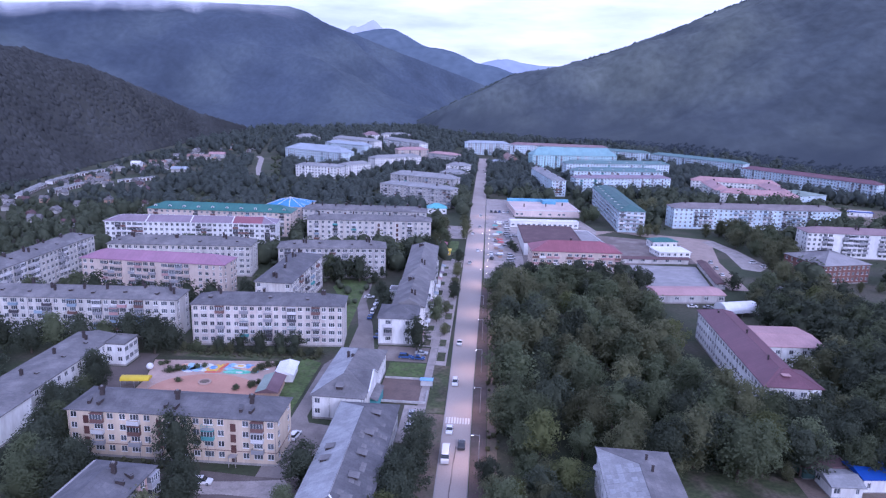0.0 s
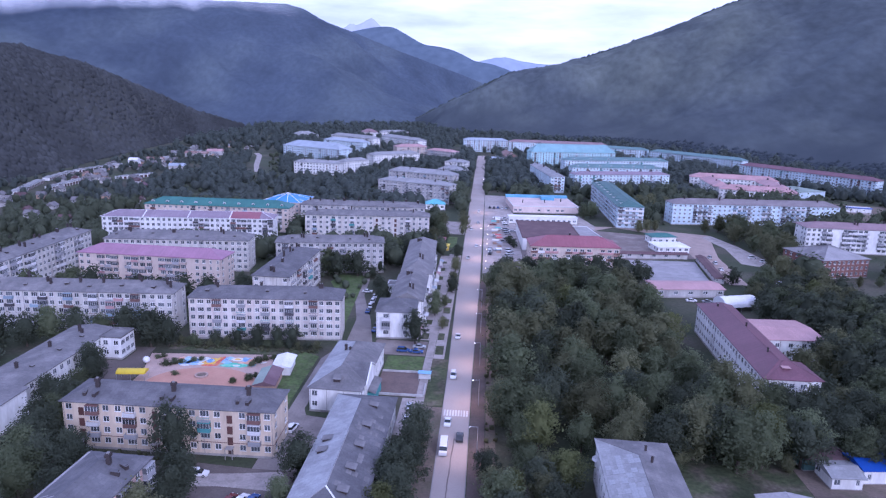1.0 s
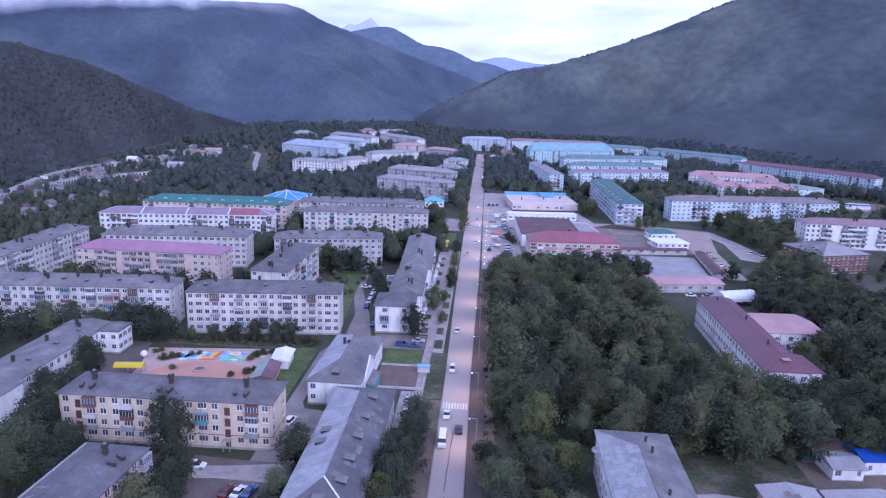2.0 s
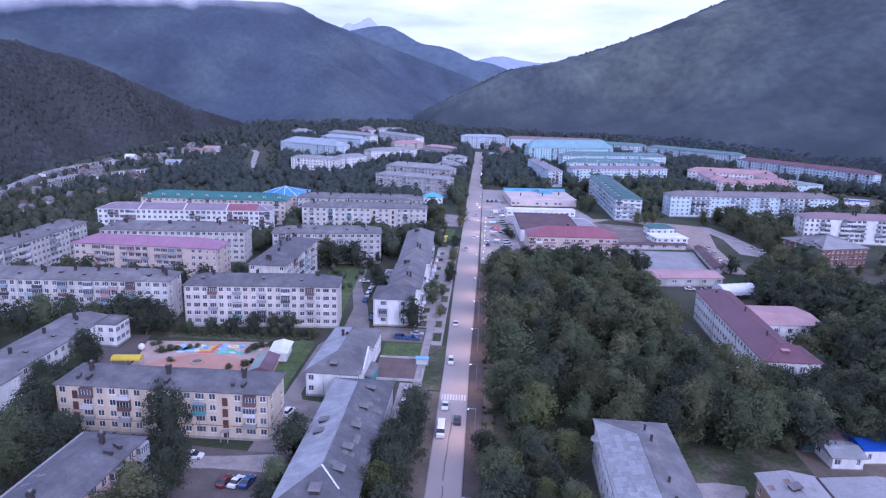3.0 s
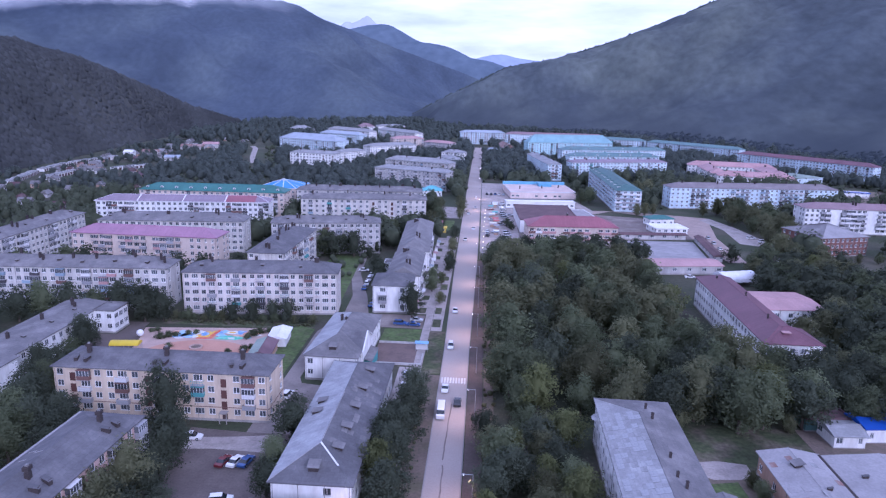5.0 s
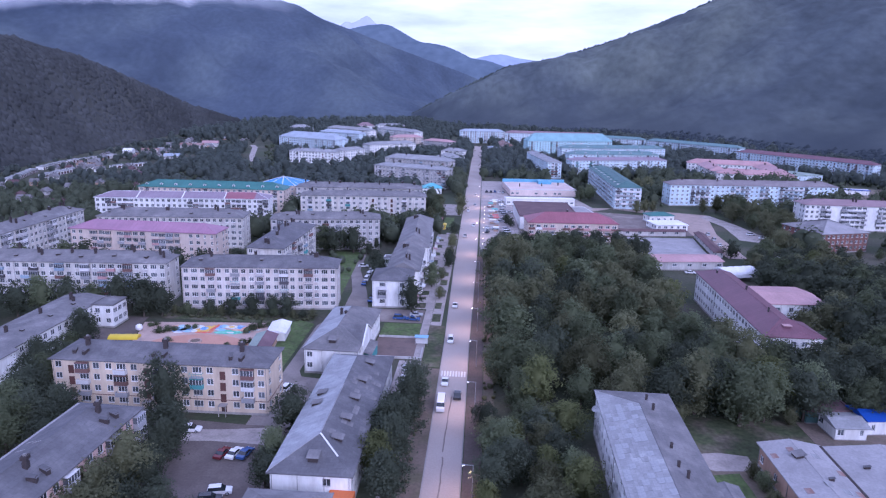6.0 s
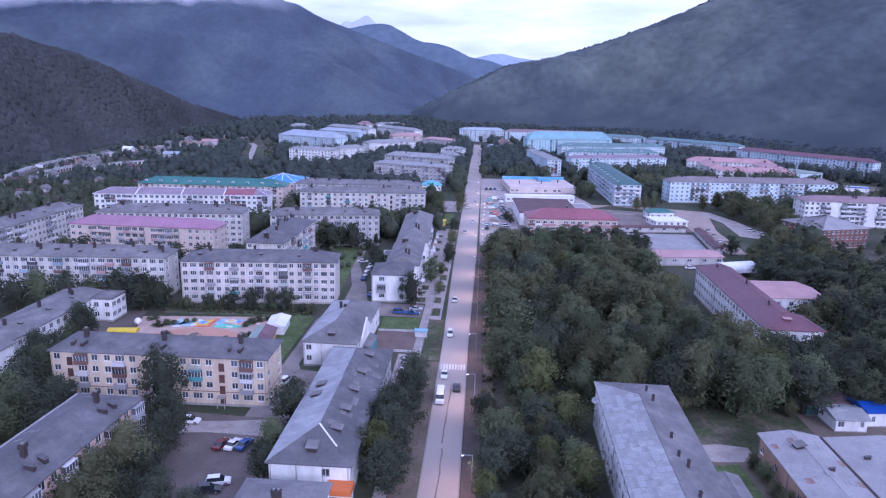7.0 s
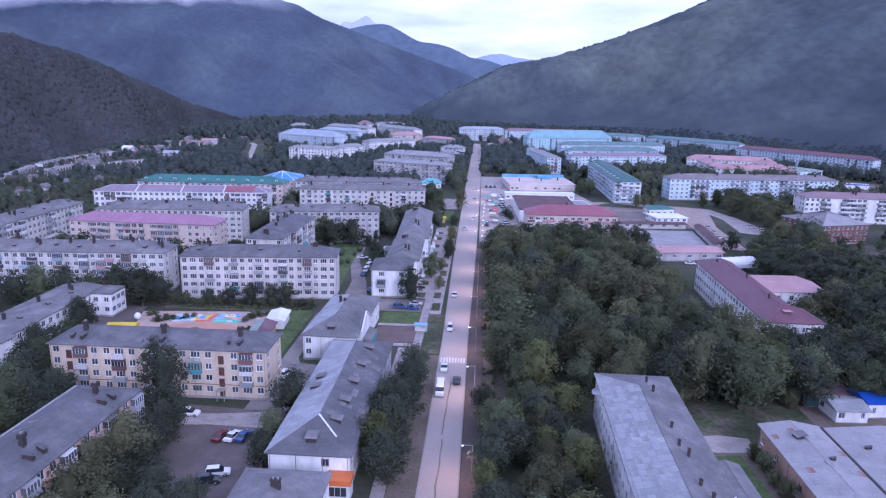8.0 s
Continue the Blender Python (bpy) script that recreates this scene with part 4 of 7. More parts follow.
block("apartment_block", "five-storey block standing end-on with a patched slate roof", (-81.5, 272.5), (-67.5, 272.3), 46, 5, W_WHITE, R_SLATE_D, sides="r", near=True, rise=2.6, chimneys=5, seed=13,
      bays="w...w", ends="wbwwbwwbwwbwwbwww")
block("street_house", "white three-storey corner house with a hipped slate roof", (-30.5, 252), (-17, 252.6), 14.6, 3, W_CLEAN, R_SLATE_D, sides="r", near=True, rise=2.8, chimneys=0, seed=14,
      bays=".b..w.", ends="wbww", storey=3.0, category="house", colours=(0, 1))
block("street_house", "narrow white three-storey house with balconies along the street", (-27.6, 267), (-15.9, 267.4), 34.6, 3, W_CLEAN, R_SLATE, sides="r", near=True, rise=3.1, gable=True, chimneys=2, seed=114,
      bays="....", ends="wbwwbwwbwwbw", storey=2.85, category="house", colours=(0, 1, 0, 4))
block("street_house", "white three-storey street house under a tall grey hipped roof", (-28.2, 302.2), (-15.4, 302.8), 63, 3, W_CLEAN, R_SLATE_M, sides="r", near=True, rise=3.6, chimneys=2, seed=15,
      bays="w.w.", ends="wwbwwbwwbwwbwwbwwww", storey=3.05, category="house", colours=(0, 1))
block("annex", "low white annex behind the street house", (-34, 302.8), (-28.4, 303), 7, 1, W_CLEAN, R_SLATE, sides="r", flat=True, chimneys=0, seed=115, bays="..", ends="..", storey=3.2, category="house")
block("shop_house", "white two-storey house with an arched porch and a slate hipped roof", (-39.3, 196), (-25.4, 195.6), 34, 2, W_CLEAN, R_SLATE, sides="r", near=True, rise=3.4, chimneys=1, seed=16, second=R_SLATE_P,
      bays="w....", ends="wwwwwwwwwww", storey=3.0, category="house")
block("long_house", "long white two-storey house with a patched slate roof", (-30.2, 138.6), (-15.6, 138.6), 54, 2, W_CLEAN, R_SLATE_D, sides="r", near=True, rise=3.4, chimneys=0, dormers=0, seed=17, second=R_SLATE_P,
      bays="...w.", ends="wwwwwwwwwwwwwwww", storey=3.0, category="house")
block("corner_house", "low white house with a grey slate roof", (-31.8, 104), (-18, 104), 29, 2, W_CLEAN, R_SLATE_M, sides="r", near=True, rise=3.0, chimneys=2, seed=18, storey=2.9, category="house")
block("kindergarten", "white two-storey kindergarten with a grey felt roof", (-125.5, 176), (-112.5, 176), 54, 2, W_CLEAN, R_SLATE, sides="r", near=True, rise=1.0, chimneys=4, seed=19, gable=True,
      bays="w.w.w", ends="wwwwwwwwwwwwwwwww", storey=3.1, category="school")
block("kindergarten_wing", "white two-storey wing with large windows", (-112.4, 222), (-105.8, 222), 8, 2, W_CLEAN, R_SLATE, sides="r", near=True, flat=True, edge=R_SLATE, chimneys=0, seed=20, bays="ww", ends="dd", storey=3.1, category="school")
block("boiler_house", "white house with a blank end wall", (-126, 158), (-109.5, 158), 26, 2, W_CLEAN, R_SLATE, sides="r", rise=0.8, gable=True, chimneys=0, seed=21, bays="w..w", ends="....", storey=3.5, category="house")

# East side of the street
block("school", "white three-storey school with a long wine-red metal roof", (86.3, 276.5), (84.4, 210), 12, 3, W_CLEAN, R_WINE, sides="lr", near=True, rise=3.0, chimneys=3, chim_scale=0.6, seed=30,
      bays="wwwwwwwwwwwwwwwwwwwwwwwww", ends="wwww", storey=3.3, category="school")
block("school_wing", "white three-storey wing under a wine-red hipped roof", (85.2, 209.7), (99.8, 210.1), 12, 3, W_CLEAN, R_WINE, sides="lr", near=True, rise=3.0, chimneys=0, seed=85, bays="wwwwww", ends="wwww", storey=3.3, category="school")
block("school_wing", "white two-storey wing with a low salmon pink roof", (98.5, 250), (121, 251.5), 20, 2, W_CLEAN, R_SALMON, sides="lr", near=True, gable=True, rise=0.9, chimneys=0, seed=31, bays="wwwww", storey=3.4, category="school")
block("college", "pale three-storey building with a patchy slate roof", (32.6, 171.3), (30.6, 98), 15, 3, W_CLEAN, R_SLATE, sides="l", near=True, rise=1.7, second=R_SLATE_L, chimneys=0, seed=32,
      bays="wwwwwwwwwwwwwwwwwwwwwwww", ends="w.w.w", storey=3.1, category="public building")
block("college_wing", "lower wing of the college with a dark felt roof", (50.1, 100), (50.4, 137.2), 3.9, 3, W_CLEAN, R_SLATE, sides="r", near=True, rise=0.7, gable=True, chimneys=0, seed=132, bays="wwwwwwwwwwww", ends="...", storey=2.9, category="public building")
block("workshop", "low tan brick workshop with a pale felt roof", (64.6, 161.5), (64.2, 122), 11.5, 1, W_TAN, R_FELT, sides="l", near=True, rise=1.1, gable=True, chimneys=0, seed=33, bays="w.w..w.w.w.w", ends="....",
      storey=4.0, category="workshop")
block("workshop", "low flat workshop with a pale felt roof", (76.4, 161.5), (76.0, 122), 24, 1, W_TAN, R_FELT, sides="l", rise=1.3, gable=True, chimneys=1, seed=34, bays="............", ends="....", storey=3.6, category="workshop")
block("shed", "white rendered shed with a rusty roof", (86.2, 173.8), (93.2, 174.2), 7, 1, W_CLEAN, R_SLATE_L, sides="l", rise=1.0, gable=True, chimneys=0, seed=35, bays="w.n", ends="w..", storey=2.6, category="shed", base=0.3)
block("shed", "white shed with a bright blue metal roof", (94.6, 176.8), (109, 178.4), 7, 1, W_CLEAN, R_DEEPBLUE, sides="l", rise=0.9, gable=True, chimneys=0, seed=36, bays="n.w..", ends="...", storey=3.2, category="shed", base=0.3)
block("shopping_arcade", "three-storey arcade with a crimson metal roof", (30, 363.5), (75, 366.5), 17, 3, W_BEIGE, R_RED, sides="lr", rise=4.0, chimneys=1, seed=37, kinds=("LLLL.",), storey=3.2, category="shop", colours=(6, 3, 0, 6))
block("hall", "windowless hall with a dark brown flat roof", (27.6, 396), (60.5, 397), 50, 2, W_CLEAN, R_BROWN, sides="l", flat=True, chimneys=0, seed=38, bays="............", ends="....", storey=3.2, category="hall", edge=R_BROWN)
block("market_pavilion", "long low white pavilion", (22.5, 474), (68.5, 479), 7, 1, W_CLEAN, R_WHITE, sides="l", flat=True, chimneys=0, seed=39, storey=3.6, category="shop", kinds=("d",))
store = block("department_store", "low pale pink store with a blue parapet band", (27, 516), (75, 521), 44, 1, W_PALEPINK, R_BEIGE, sides="l", flat=True, chimneys=3, seed=40, storey=4.0, category="shop", kinds=("d.", "dd.", "."), edge=TRIM)
band = Build(R_SKY)
band.box(-0.3, 41.5, 4.9, 48.5, 44.4, 7.2)
band.box(26, 30, 5.0, 36, 38, 7.6)
part("parapet", band, store, "blue metal parapet and roof box")
block("apartment_block", "white five-storey block with loggias and a dusty red roof", (193, 425.4), (266, 425.8), 14, 5, W_CLEAN, R_DUSTYRED, sides="l", near=True, rise=2.6, chimneys=4, seed=41, bays="wwwLL..LLLLL..LLLLL.LLLLw", colours=(0, 0, 0, 1))
block("brick_house", "old red brick house with a pale slate roof", (173.2, 363), (200, 371.5), 27, 3, W_BRICK, R_SLATE_M, sides="l", near=True, rise=4.8, second=R_FELT, chimneys=0, seed=42, kinds=("w",), ends="wwwwwww", storey=2.9, category="house")
block("apartment_block", "pale blue five-storey block with a weathered grey-brown roof", (135.5, 496), (254, 510), 14, 5, W_BLUEWHITE, R_SLATE_W, sides="l", rise=3.0, chimneys=5, seed=43, kinds=("ww", "bb", "ww", "LL"), colours=(1, 1, 0, 4, 5))
block("apartment_block", "pale five-storey block with a green dormered roof", (94.4, 592), (93.8, 474), 17, 5, W_BLUEWHITE, R_DEEPGREEN, sides="lr", rise=3.2, chimneys=0, dormers=9, seed=44, kinds=("wLw", "wbw"), ends="LLLL", colours=(1, 4, 1, 0))
block("apartment_block", "white five-storey block standing end-on", (63.5, 625), (75.8, 626.5), 100, 5, W_BLUEWHITE, R_SLATE_L, sides="lr", rise=2.4, chimneys=4, seed=45, bays="wLLw", kinds=("wb",))
block("apartment_block", "white five-storey block with a dusty lilac roof", (87.5, 648), (180, 676), 13, 5, W_BLUEWHITE, R_LILAC, sides="l", rise=2.2, chimneys=3, seed=46)
block("apartment_block", "white five-storey block with a turquoise dormered roof", (93, 711), (186, 729), 14, 5, W_BLUEWHITE, R_DULLTEAL, sides="l", rise=3.2, chimneys=0, dormers=8, seed=47)
block("apartment_block", "white five-storey block with a long green roof", (94, 785), (215, 816), 14, 5, W_BLUEWHITE, R_DULLTEAL, sides="l", rise=3.2, chimneys=0, dormers=6, seed=48)
block("apartment_block", "tall turquoise block with a light turquoise roof", (60, 846), (165, 872), 18, 6, W_TURQ, R_TEAL, sides="l", rise=9, chimneys=0, seed=49)
block("school", "sprawling white school with salmon pink roofs", (212, 630), (272, 612), 15, 3, W_CLEAN, R_SALMON, sides="l", rise=4.0, chimneys=4, seed=50, category="school")
block("school_wing", "white school wing with a salmon pink roof", (218, 706), (212, 646), 15, 3, W_CLEAN, R_SALMON, sides="lr", rise=4.0, chimneys=2, seed=80, category="school")
block("school_wing", "white school wing with a salmon pink roof", (268, 696), (262, 630), 15, 3, W_CLEAN, R_SALMON, sides="lr", rise=4.0, chimneys=2, seed=81, category="school")
block("school_wing", "far white school wing with a pale pink roof", (212, 716), (292, 700), 14, 3, W_CLEAN, R_SALMON, sides="l", rise=4.0, chimneys=1, seed=82, category="school")
block("street_shop", "small shop with a blue roof by the street", (12, 868), (28, 873), 12, 1, W_GREY, R_PALEBLUE, sides="l", rise=2.4, chimneys=0, seed=83, category="shop", storey=4.5)
block("old_house", "old house standing end-on with a rusty roof", (33, 880), (47, 882), 60, 2, W_GREY, R_RUST, sides="l", rise=5.0, chimneys=0, seed=84, category="house", gable=True)
block("gymnasium", "white gymnasium hall with a dull green roof", (288, 648), (318, 662), 34, 2, W_BLUEWHITE, R_GREYGREEN, sides="l", rise=2.2, chimneys=0, seed=51, bays="..........", category="hall")
block("apartment_block", "long white five-storey block with a wine-red roof", (292, 806), (375, 686), 14, 5, W_BLUEWHITE, R_WINE, sides="lr", rise=3.2, chimneys=0, seed=52)
block("apartment_block", "far white five-storey block with a pale green roof", (228, 962), (314, 860), 14, 5, W_BLUEWHITE, R_DULLTEAL, sides="l", rise=3.0, chimneys=0, seed=53)
block("apartment_block", "far white five-storey block with a green roof", (150, 1000), (226, 968), 14, 5, W_BLUEWHITE, R_DULLTEAL, sides="l", rise=3.0, chimneys=0, seed=54)
block("apartment_block", "far white five-storey block with a faded red roof", (39, 1046), (184, 1040), 14, 5, W_BLUEWHITE, R_DUSTYRED, sides="l", rise=3.2, chimneys=0, seed=55)
block("apartment_block", "white block closing the end of the street", (-27, 1012), (37, 1022), 14, 6, W_BLUEWHITE, R_PALEBLUE, sides="lr", rise=3.0, chimneys=0, seed=56, kinds=("wLL", "wb"), colours=(0, 0, 1))
block("pump_house", "small house with a green metal roof", (106, 428), (121, 431), 9, 1, W_CLEAN, R_GREEN, sides="l", rise=1.6, chimneys=0, seed=57, storey=3.6, category="house")
block("kiosk", "low white kiosk with a white roof", (104, 404), (122, 407), 14, 1, W_CLEAN, R_WHITE, sides="l", rise=0.8, chimneys=0, seed=58, storey=2.8, category="kiosk")
block("market_hall", "market row with a long salmon roof", (82.5, 318), (112.5, 322.5), 13, 1, W_GREY, R_SALMON, sides="l", rise=1.0, gable=True, chimneys=0, seed=59, storey=3.0, category="market hall", kinds=("d.",))
block("market_stall_row", "row of dark-roofed market stalls", (70, 387.5), (117, 393), 4, 1, W_GREY, R_BROWN, sides="l", rise=0.8, gable=True, chimneys=0, seed=70, storey=2.2, base=0.3, category="market stalls", kinds=("d.",))
block("market_stall_row", "row of dark-roofed market stalls", (121, 391), (116.5, 346), 4, 1, W_GREY, R_BROWN, sides="l", rise=0.8, gable=True, chimneys=0, seed=76, storey=2.2, base=0.3, category="market stalls", kinds=("d.",))
block("kiosk", "street pavilion with a domed turquoise roof", (-37, 512), (-23, 514), 10, 1, W_CLEAN, R_TURQ, sides="r", rise=3.0, chimneys=0, seed=71, storey=3.6, category="kiosk")
block("kiosk", "small orange-red street kiosk", (-20, 402), (-16, 402), 5, 1, W_ROSE, R_RED, sides="r", rise=1.2, chimneys=0, seed=72, storey=2.6, category="kiosk", base=0.2, bays="d", ends="...")
block("kiosk", "small yellow street kiosk", (-16.5, 388), (-13, 388), 4, 1, W_YELLOW, R_YELLOW, sides="r", rise=0.8, chimneys=0, seed=73, storey=2.4, category="kiosk", base=0.2, bays="d", ends="...")
block("barn", "long white barn at the foot of the hill", (-496, 1292), (-489, 1366), 9, 1, W_CLEAN, R_WHITE, sides="r", rise=2.0, chimneys=0, seed=74, storey=4, category="barn", kinds=("w..",))
block("office", "low grey-white office beside the side street", (62, 410), (76, 412), 40, 1, W_CLEAN, R_FELT, sides="l", flat=True, chimneys=0, seed=75, storey=3.4, category="shop")

# Far west group
block("apartment_block", "white five-storey block with a blue metal roof", (-245, 848), (-166, 806), 24, 5, W_BLUEWHITE, R_PALEBLUE, sides="r", rise=6.5, chimneys=0, seed=60)
block("apartment_block", "white five-storey block with a pale roof", (-187, 692), (-140, 683), 13, 4, W_CLEAN, R_SLATE_L, sides="r", rise=2.6, chimneys=2, seed=61)
block("school", "white three-storey school with a pale roof", (-122, 786), (-74, 832), 14, 4, W_CLEAN, R_SLATE_L, sides="r", rise=3, chimneys=0, seed=62, category="school", kinds=("w",))
block("apartment_block", "grey five-storey block with balconies", (-80, 561), (-21.5, 538), 13, 5, W_GREY, R_SLATE_L, sides="r", rise=2.4, chimneys=2, seed=63, kinds=("wbb", "wLw"))
block("apartment_block", "grey-white five-storey block with a pale slate roof", (-81, 626), (-23, 603), 14, 5, W_GREY, R_SLATE_L, sides="r", rise=3.4, chimneys=2, seed=64)
block("apartment_block", "far white block with a blue-grey roof", (-222, 960), (-160, 925), 15, 5, W_BLUEWHITE, R_PALEBLUE, sides="r", rise=3.5, chimneys=0, seed=65)
block("apartment_block", "far white block with a grey roof", (-158, 1072), (-93, 994), 15, 5, W_CLEAN, R_SLATE_L, sides="r", rise=3.5, chimneys=0, seed=66)
block("apartment_block", "far block with a salmon roof", (-108, 880), (-71, 897), 15, 5, W_BEIGE, R_SALMON, sides="r", rise=3.0, chimneys=0, seed=67)
block("apartment_block", "far block with a rusty red roof", (-70, 885), (-36, 862), 14, 4, W_GREY, R_SALMON, sides="r", rise=2.4, chimneys=0, seed=68)
block("apartment_block", "far pale block in a row under the mountain", (-234, 1058), (-160, 1003), 15, 5, W_CLEAN, R_SLATE_L, sides="r", rise=3.5, chimneys=0, seed=161)
block("apartment_block", "white five-storey block end with a pale roof", (-138, 704), (-118, 734), 12, 4, W_CLEAN, R_SLATE_L, sides="lr", rise=2.6, chimneys=1, seed=162)
block("house", "far white house with a pale hipped roof", (-312, 1135), (-280, 1160), 22, 2, W_CLEAN, R_SLATE_L, sides="r", rise=6.0, chimneys=0, seed=163, category="house")
block("house", "far white house with a red roof", (-215, 1226), (-190, 1240), 18, 3, W_CLEAN, R_DUSTYRED, sides="r", rise=6.0, chimneys=0, seed=164, category="house")
block("house", "far white long house by the woods", (-188, 1262), (-140, 1284), 14, 3, W_CLEAN, R_SLATE_L, sides="r", rise=3.0, chimneys=0, seed=165, category="house")
block("house", "old two-storey house with a pale slate roof beside the street", (-42, 700), (-20, 690), 14, 3, W_GREY, R_SLATE_L, sides="r", rise=4.0, chimneys=1, seed=166, category="house")
block("house", "white two-storey house with a grey roof beside the street", (-40, 775), (-16, 768), 14, 3, W_CLEAN, R_SLATE_L, sides="r", rise=3.0, chimneys=1, seed=167, category="house")
block("sports_hall", "hall with a bright blue folded metal roof", (-137, 448), (-112, 446), 26, 4, W_BEIGE, R_BLUE, sides="r", rise=4, chimneys=0, seed=69, edge=R_WHITE, category="hall", height=13)
block("shed", "dull green shed with a brown flat roof", (83.4, 181.2), (94.0, 182), 5, 1, W_GREENSHED, R_BROWN, sides="l", flat=True, chimneys=0, seed=90, bays="....", ends="..", storey=2.6, category="shed", base=0.3, edge=R_BROWN)

# ---- cottages under the hill ----
def hill_foot_west(y):
    return -330 - 0.11 * max(0, min(1150, y - 200))


COT_R = [R_SLATE_L, R_SLATE, R_MAROON, R_SLATE_M, R_SLATE_M, R_RUST, R_SLATE, R_BROWN]


def cottage(x, y, rz, w, d, h, wall_m, roof_m, label):
    ob = thing("cottage", label, "house", pose(x, y, 0, 0, 0, rz), "cottages")
    FOOTPRINTS.append((pose(x, y, 0, 0, 0, rz).inverted(), w, d))
    b = Build(wall_m)
    b.box(0, 0, 0, w, d, h, bottom=False)
    for e in (0, w):
        b.quad((e, 0, h), (e, d, h), (e, d / 2, h + 1.9))
    part("wall", b, ob)
    rb_, _ = hip_roof(roof_m, w, d, h, 2.2, over=0.4, gable=True)
    part("roof", rb_, ob)
    b = Build(FRAME, GLASS)
    for i in range(2):
        b.box(w * (0.25 + 0.5 * i) - 0.6, -0.05, 1.0, w * (0.25 + 0.5 * i) + 0.6, 0.0, 2.2)
        b.quad(*[(w * (0.25 + 0.5 * i) + a, -0.06, c) for a, c in ((-0.5, 1.1), (0.5, 1.1), (0.5, 2.1), (-0.5, 2.1))], k=1)
    tagged(part("glazing", b, ob), kind="stuff")
    b = Build(BRICKWORK)
    b.box(w * 0.6, d * 0.5, h + 1.2, w * 0.6 + 0.6, d * 0.5 + 0.6, h + 3.0)
    part("chimney", b, ob)


crng = random.Random(31)
for i in range(76):
    if i < 48:
        y = crng.uniform(405, 760)
        x = hill_foot_west(y) + crng.uniform(8, 125) * (1 - 0.0022 * max(0, y - 470))
    else:
        y = crng.uniform(800, 990)
        x = crng.uniform(-388, -300)
    c = crng.randrange(8)
    cottage(x, y, crng.choice((10, 95, 14, 100)), crng.uniform(5, 8), crng.uniform(4.5, 6), crng.uniform(2.2, 3.0), crng.choice((W_WHITE, W_GREY, W_GREY, W_TAN)), COT_R[c],
            ("small house with a %s roof under the hill" % ("pale slate", "grey slate", "faded maroon", "mid grey slate", "grey slate", "rusty metal", "grey slate", "brown felt")[c]))
cottage(-358, 690, 8, 9, 9, 7.0, W_CLEAN, R_WHITE, "tall white house among the small ones under the hill")
cottage(-336, 832, 12, 18, 13, 5.0, W_GREY, R_SALMON, "large house with a salmon roof under the hill")
cottage(-352, 806, 10, 26, 10, 4.0, W_GREY, R_RUST, "long house with a rusty metal roof")
cottage(-314, 686, 10, 15, 9, 3.5, W_GREY, R_PALEBLUE, "long house with a blue metal roof")
for x, y, n, rz in ((-341, 503, 17, 109.5), (-366, 577, 13, 100), (-375, 633, 15, 83), (-334, 532, 13, 92), (-318, 600, 9, 60)):
    FOOTPRINTS.append(((pose(x, y, 0, 0, 0, rz) @ pose(-1, -8, 0)).inverted(), 4 * n + 2, 14))
    g_ = thing("garage_row", "row of low pale garages under the hill", "garages", pose(x, y, 0, 0, 0, rz), "garages")
    for i in range(n):
        b = Build(W_CLEAN, DOOR, R_SLATE_L)
        b.box(0, 0, 0, 3.9, 6, 2.5 + 0.2 * (i % 3))
        b.box(-0.1, -0.15, 2.5 + 0.2 * (i % 3), 4.0, 6.1, 2.65 + 0.2 * (i % 3), k=2)
        b.box(0.6, -0.05, 0.1, 3.3, 0.0, 2.2, k=1)
        part("garage", b, g_, m=pose(i * 4.0, 0, 0))


# ---- trees ----


def spray(r, p, way, half):
    """Leaf sprays at the points p, turned roughly towards way, as four-cornered leaves; returns vertices."""
    n = len(p)
    nrm = way + r.normal(size=(n, 3)) * 0.5
    nrm /= np.linalg.norm(nrm, axis=1)[:, None]
    t = np.cross(nrm, r.normal(size=(n, 3)))
    t /= np.linalg.norm(t, axis=1)[:, None]
    s = np.cross(nrm, t)
    l = half * r.uniform(0.7, 1.35, n)[:, None]
    w = l * r.uniform(0.55, 0.8, n)[:, None]
    return np.stack([p - t * l, p - s * w + nrm * 0.05, p + t * l, p + s * w - nrm * 0.08], 1).reshape(-1, 3)


def crown_shape(r, clumps, tall, wide=3.1):
    """Bough ends all round an uneven egg-shaped crown, from 1.6 m up to about 10 m, and the way each one faces."""
    h = r.uniform(-1, 1, clumps)
    a = np.arange(clumps) * 2.4 + r.uniform(-0.5, 0.5, clumps)
    lean = 1.0 + 0.24 * np.sin(a * 2 + r.uniform(0, 6)) + 0.16 * np.sin(a * 3 + h * 4 + r.uniform(0, 6))
    girth = wide * np.sqrt(np.clip(1 - np.abs(h) ** 2.4, 0.03, 1)) * np.where(h > 0, 1 - 0.25 * h, 1) * lean
    out = r.uniform(0.62, 1.0, clumps) ** 0.7
    c = np.stack([girth * out * np.cos(a), girth * out * np.sin(a), 5.6 + 4.0 * tall * h * r.uniform(0.85, 1.1, clumps)], 1)
    way = np.stack([np.cos(a) * 0.8, np.sin(a) * 0.8, 0.35 + 0.7 * h], 1)
    return c, way


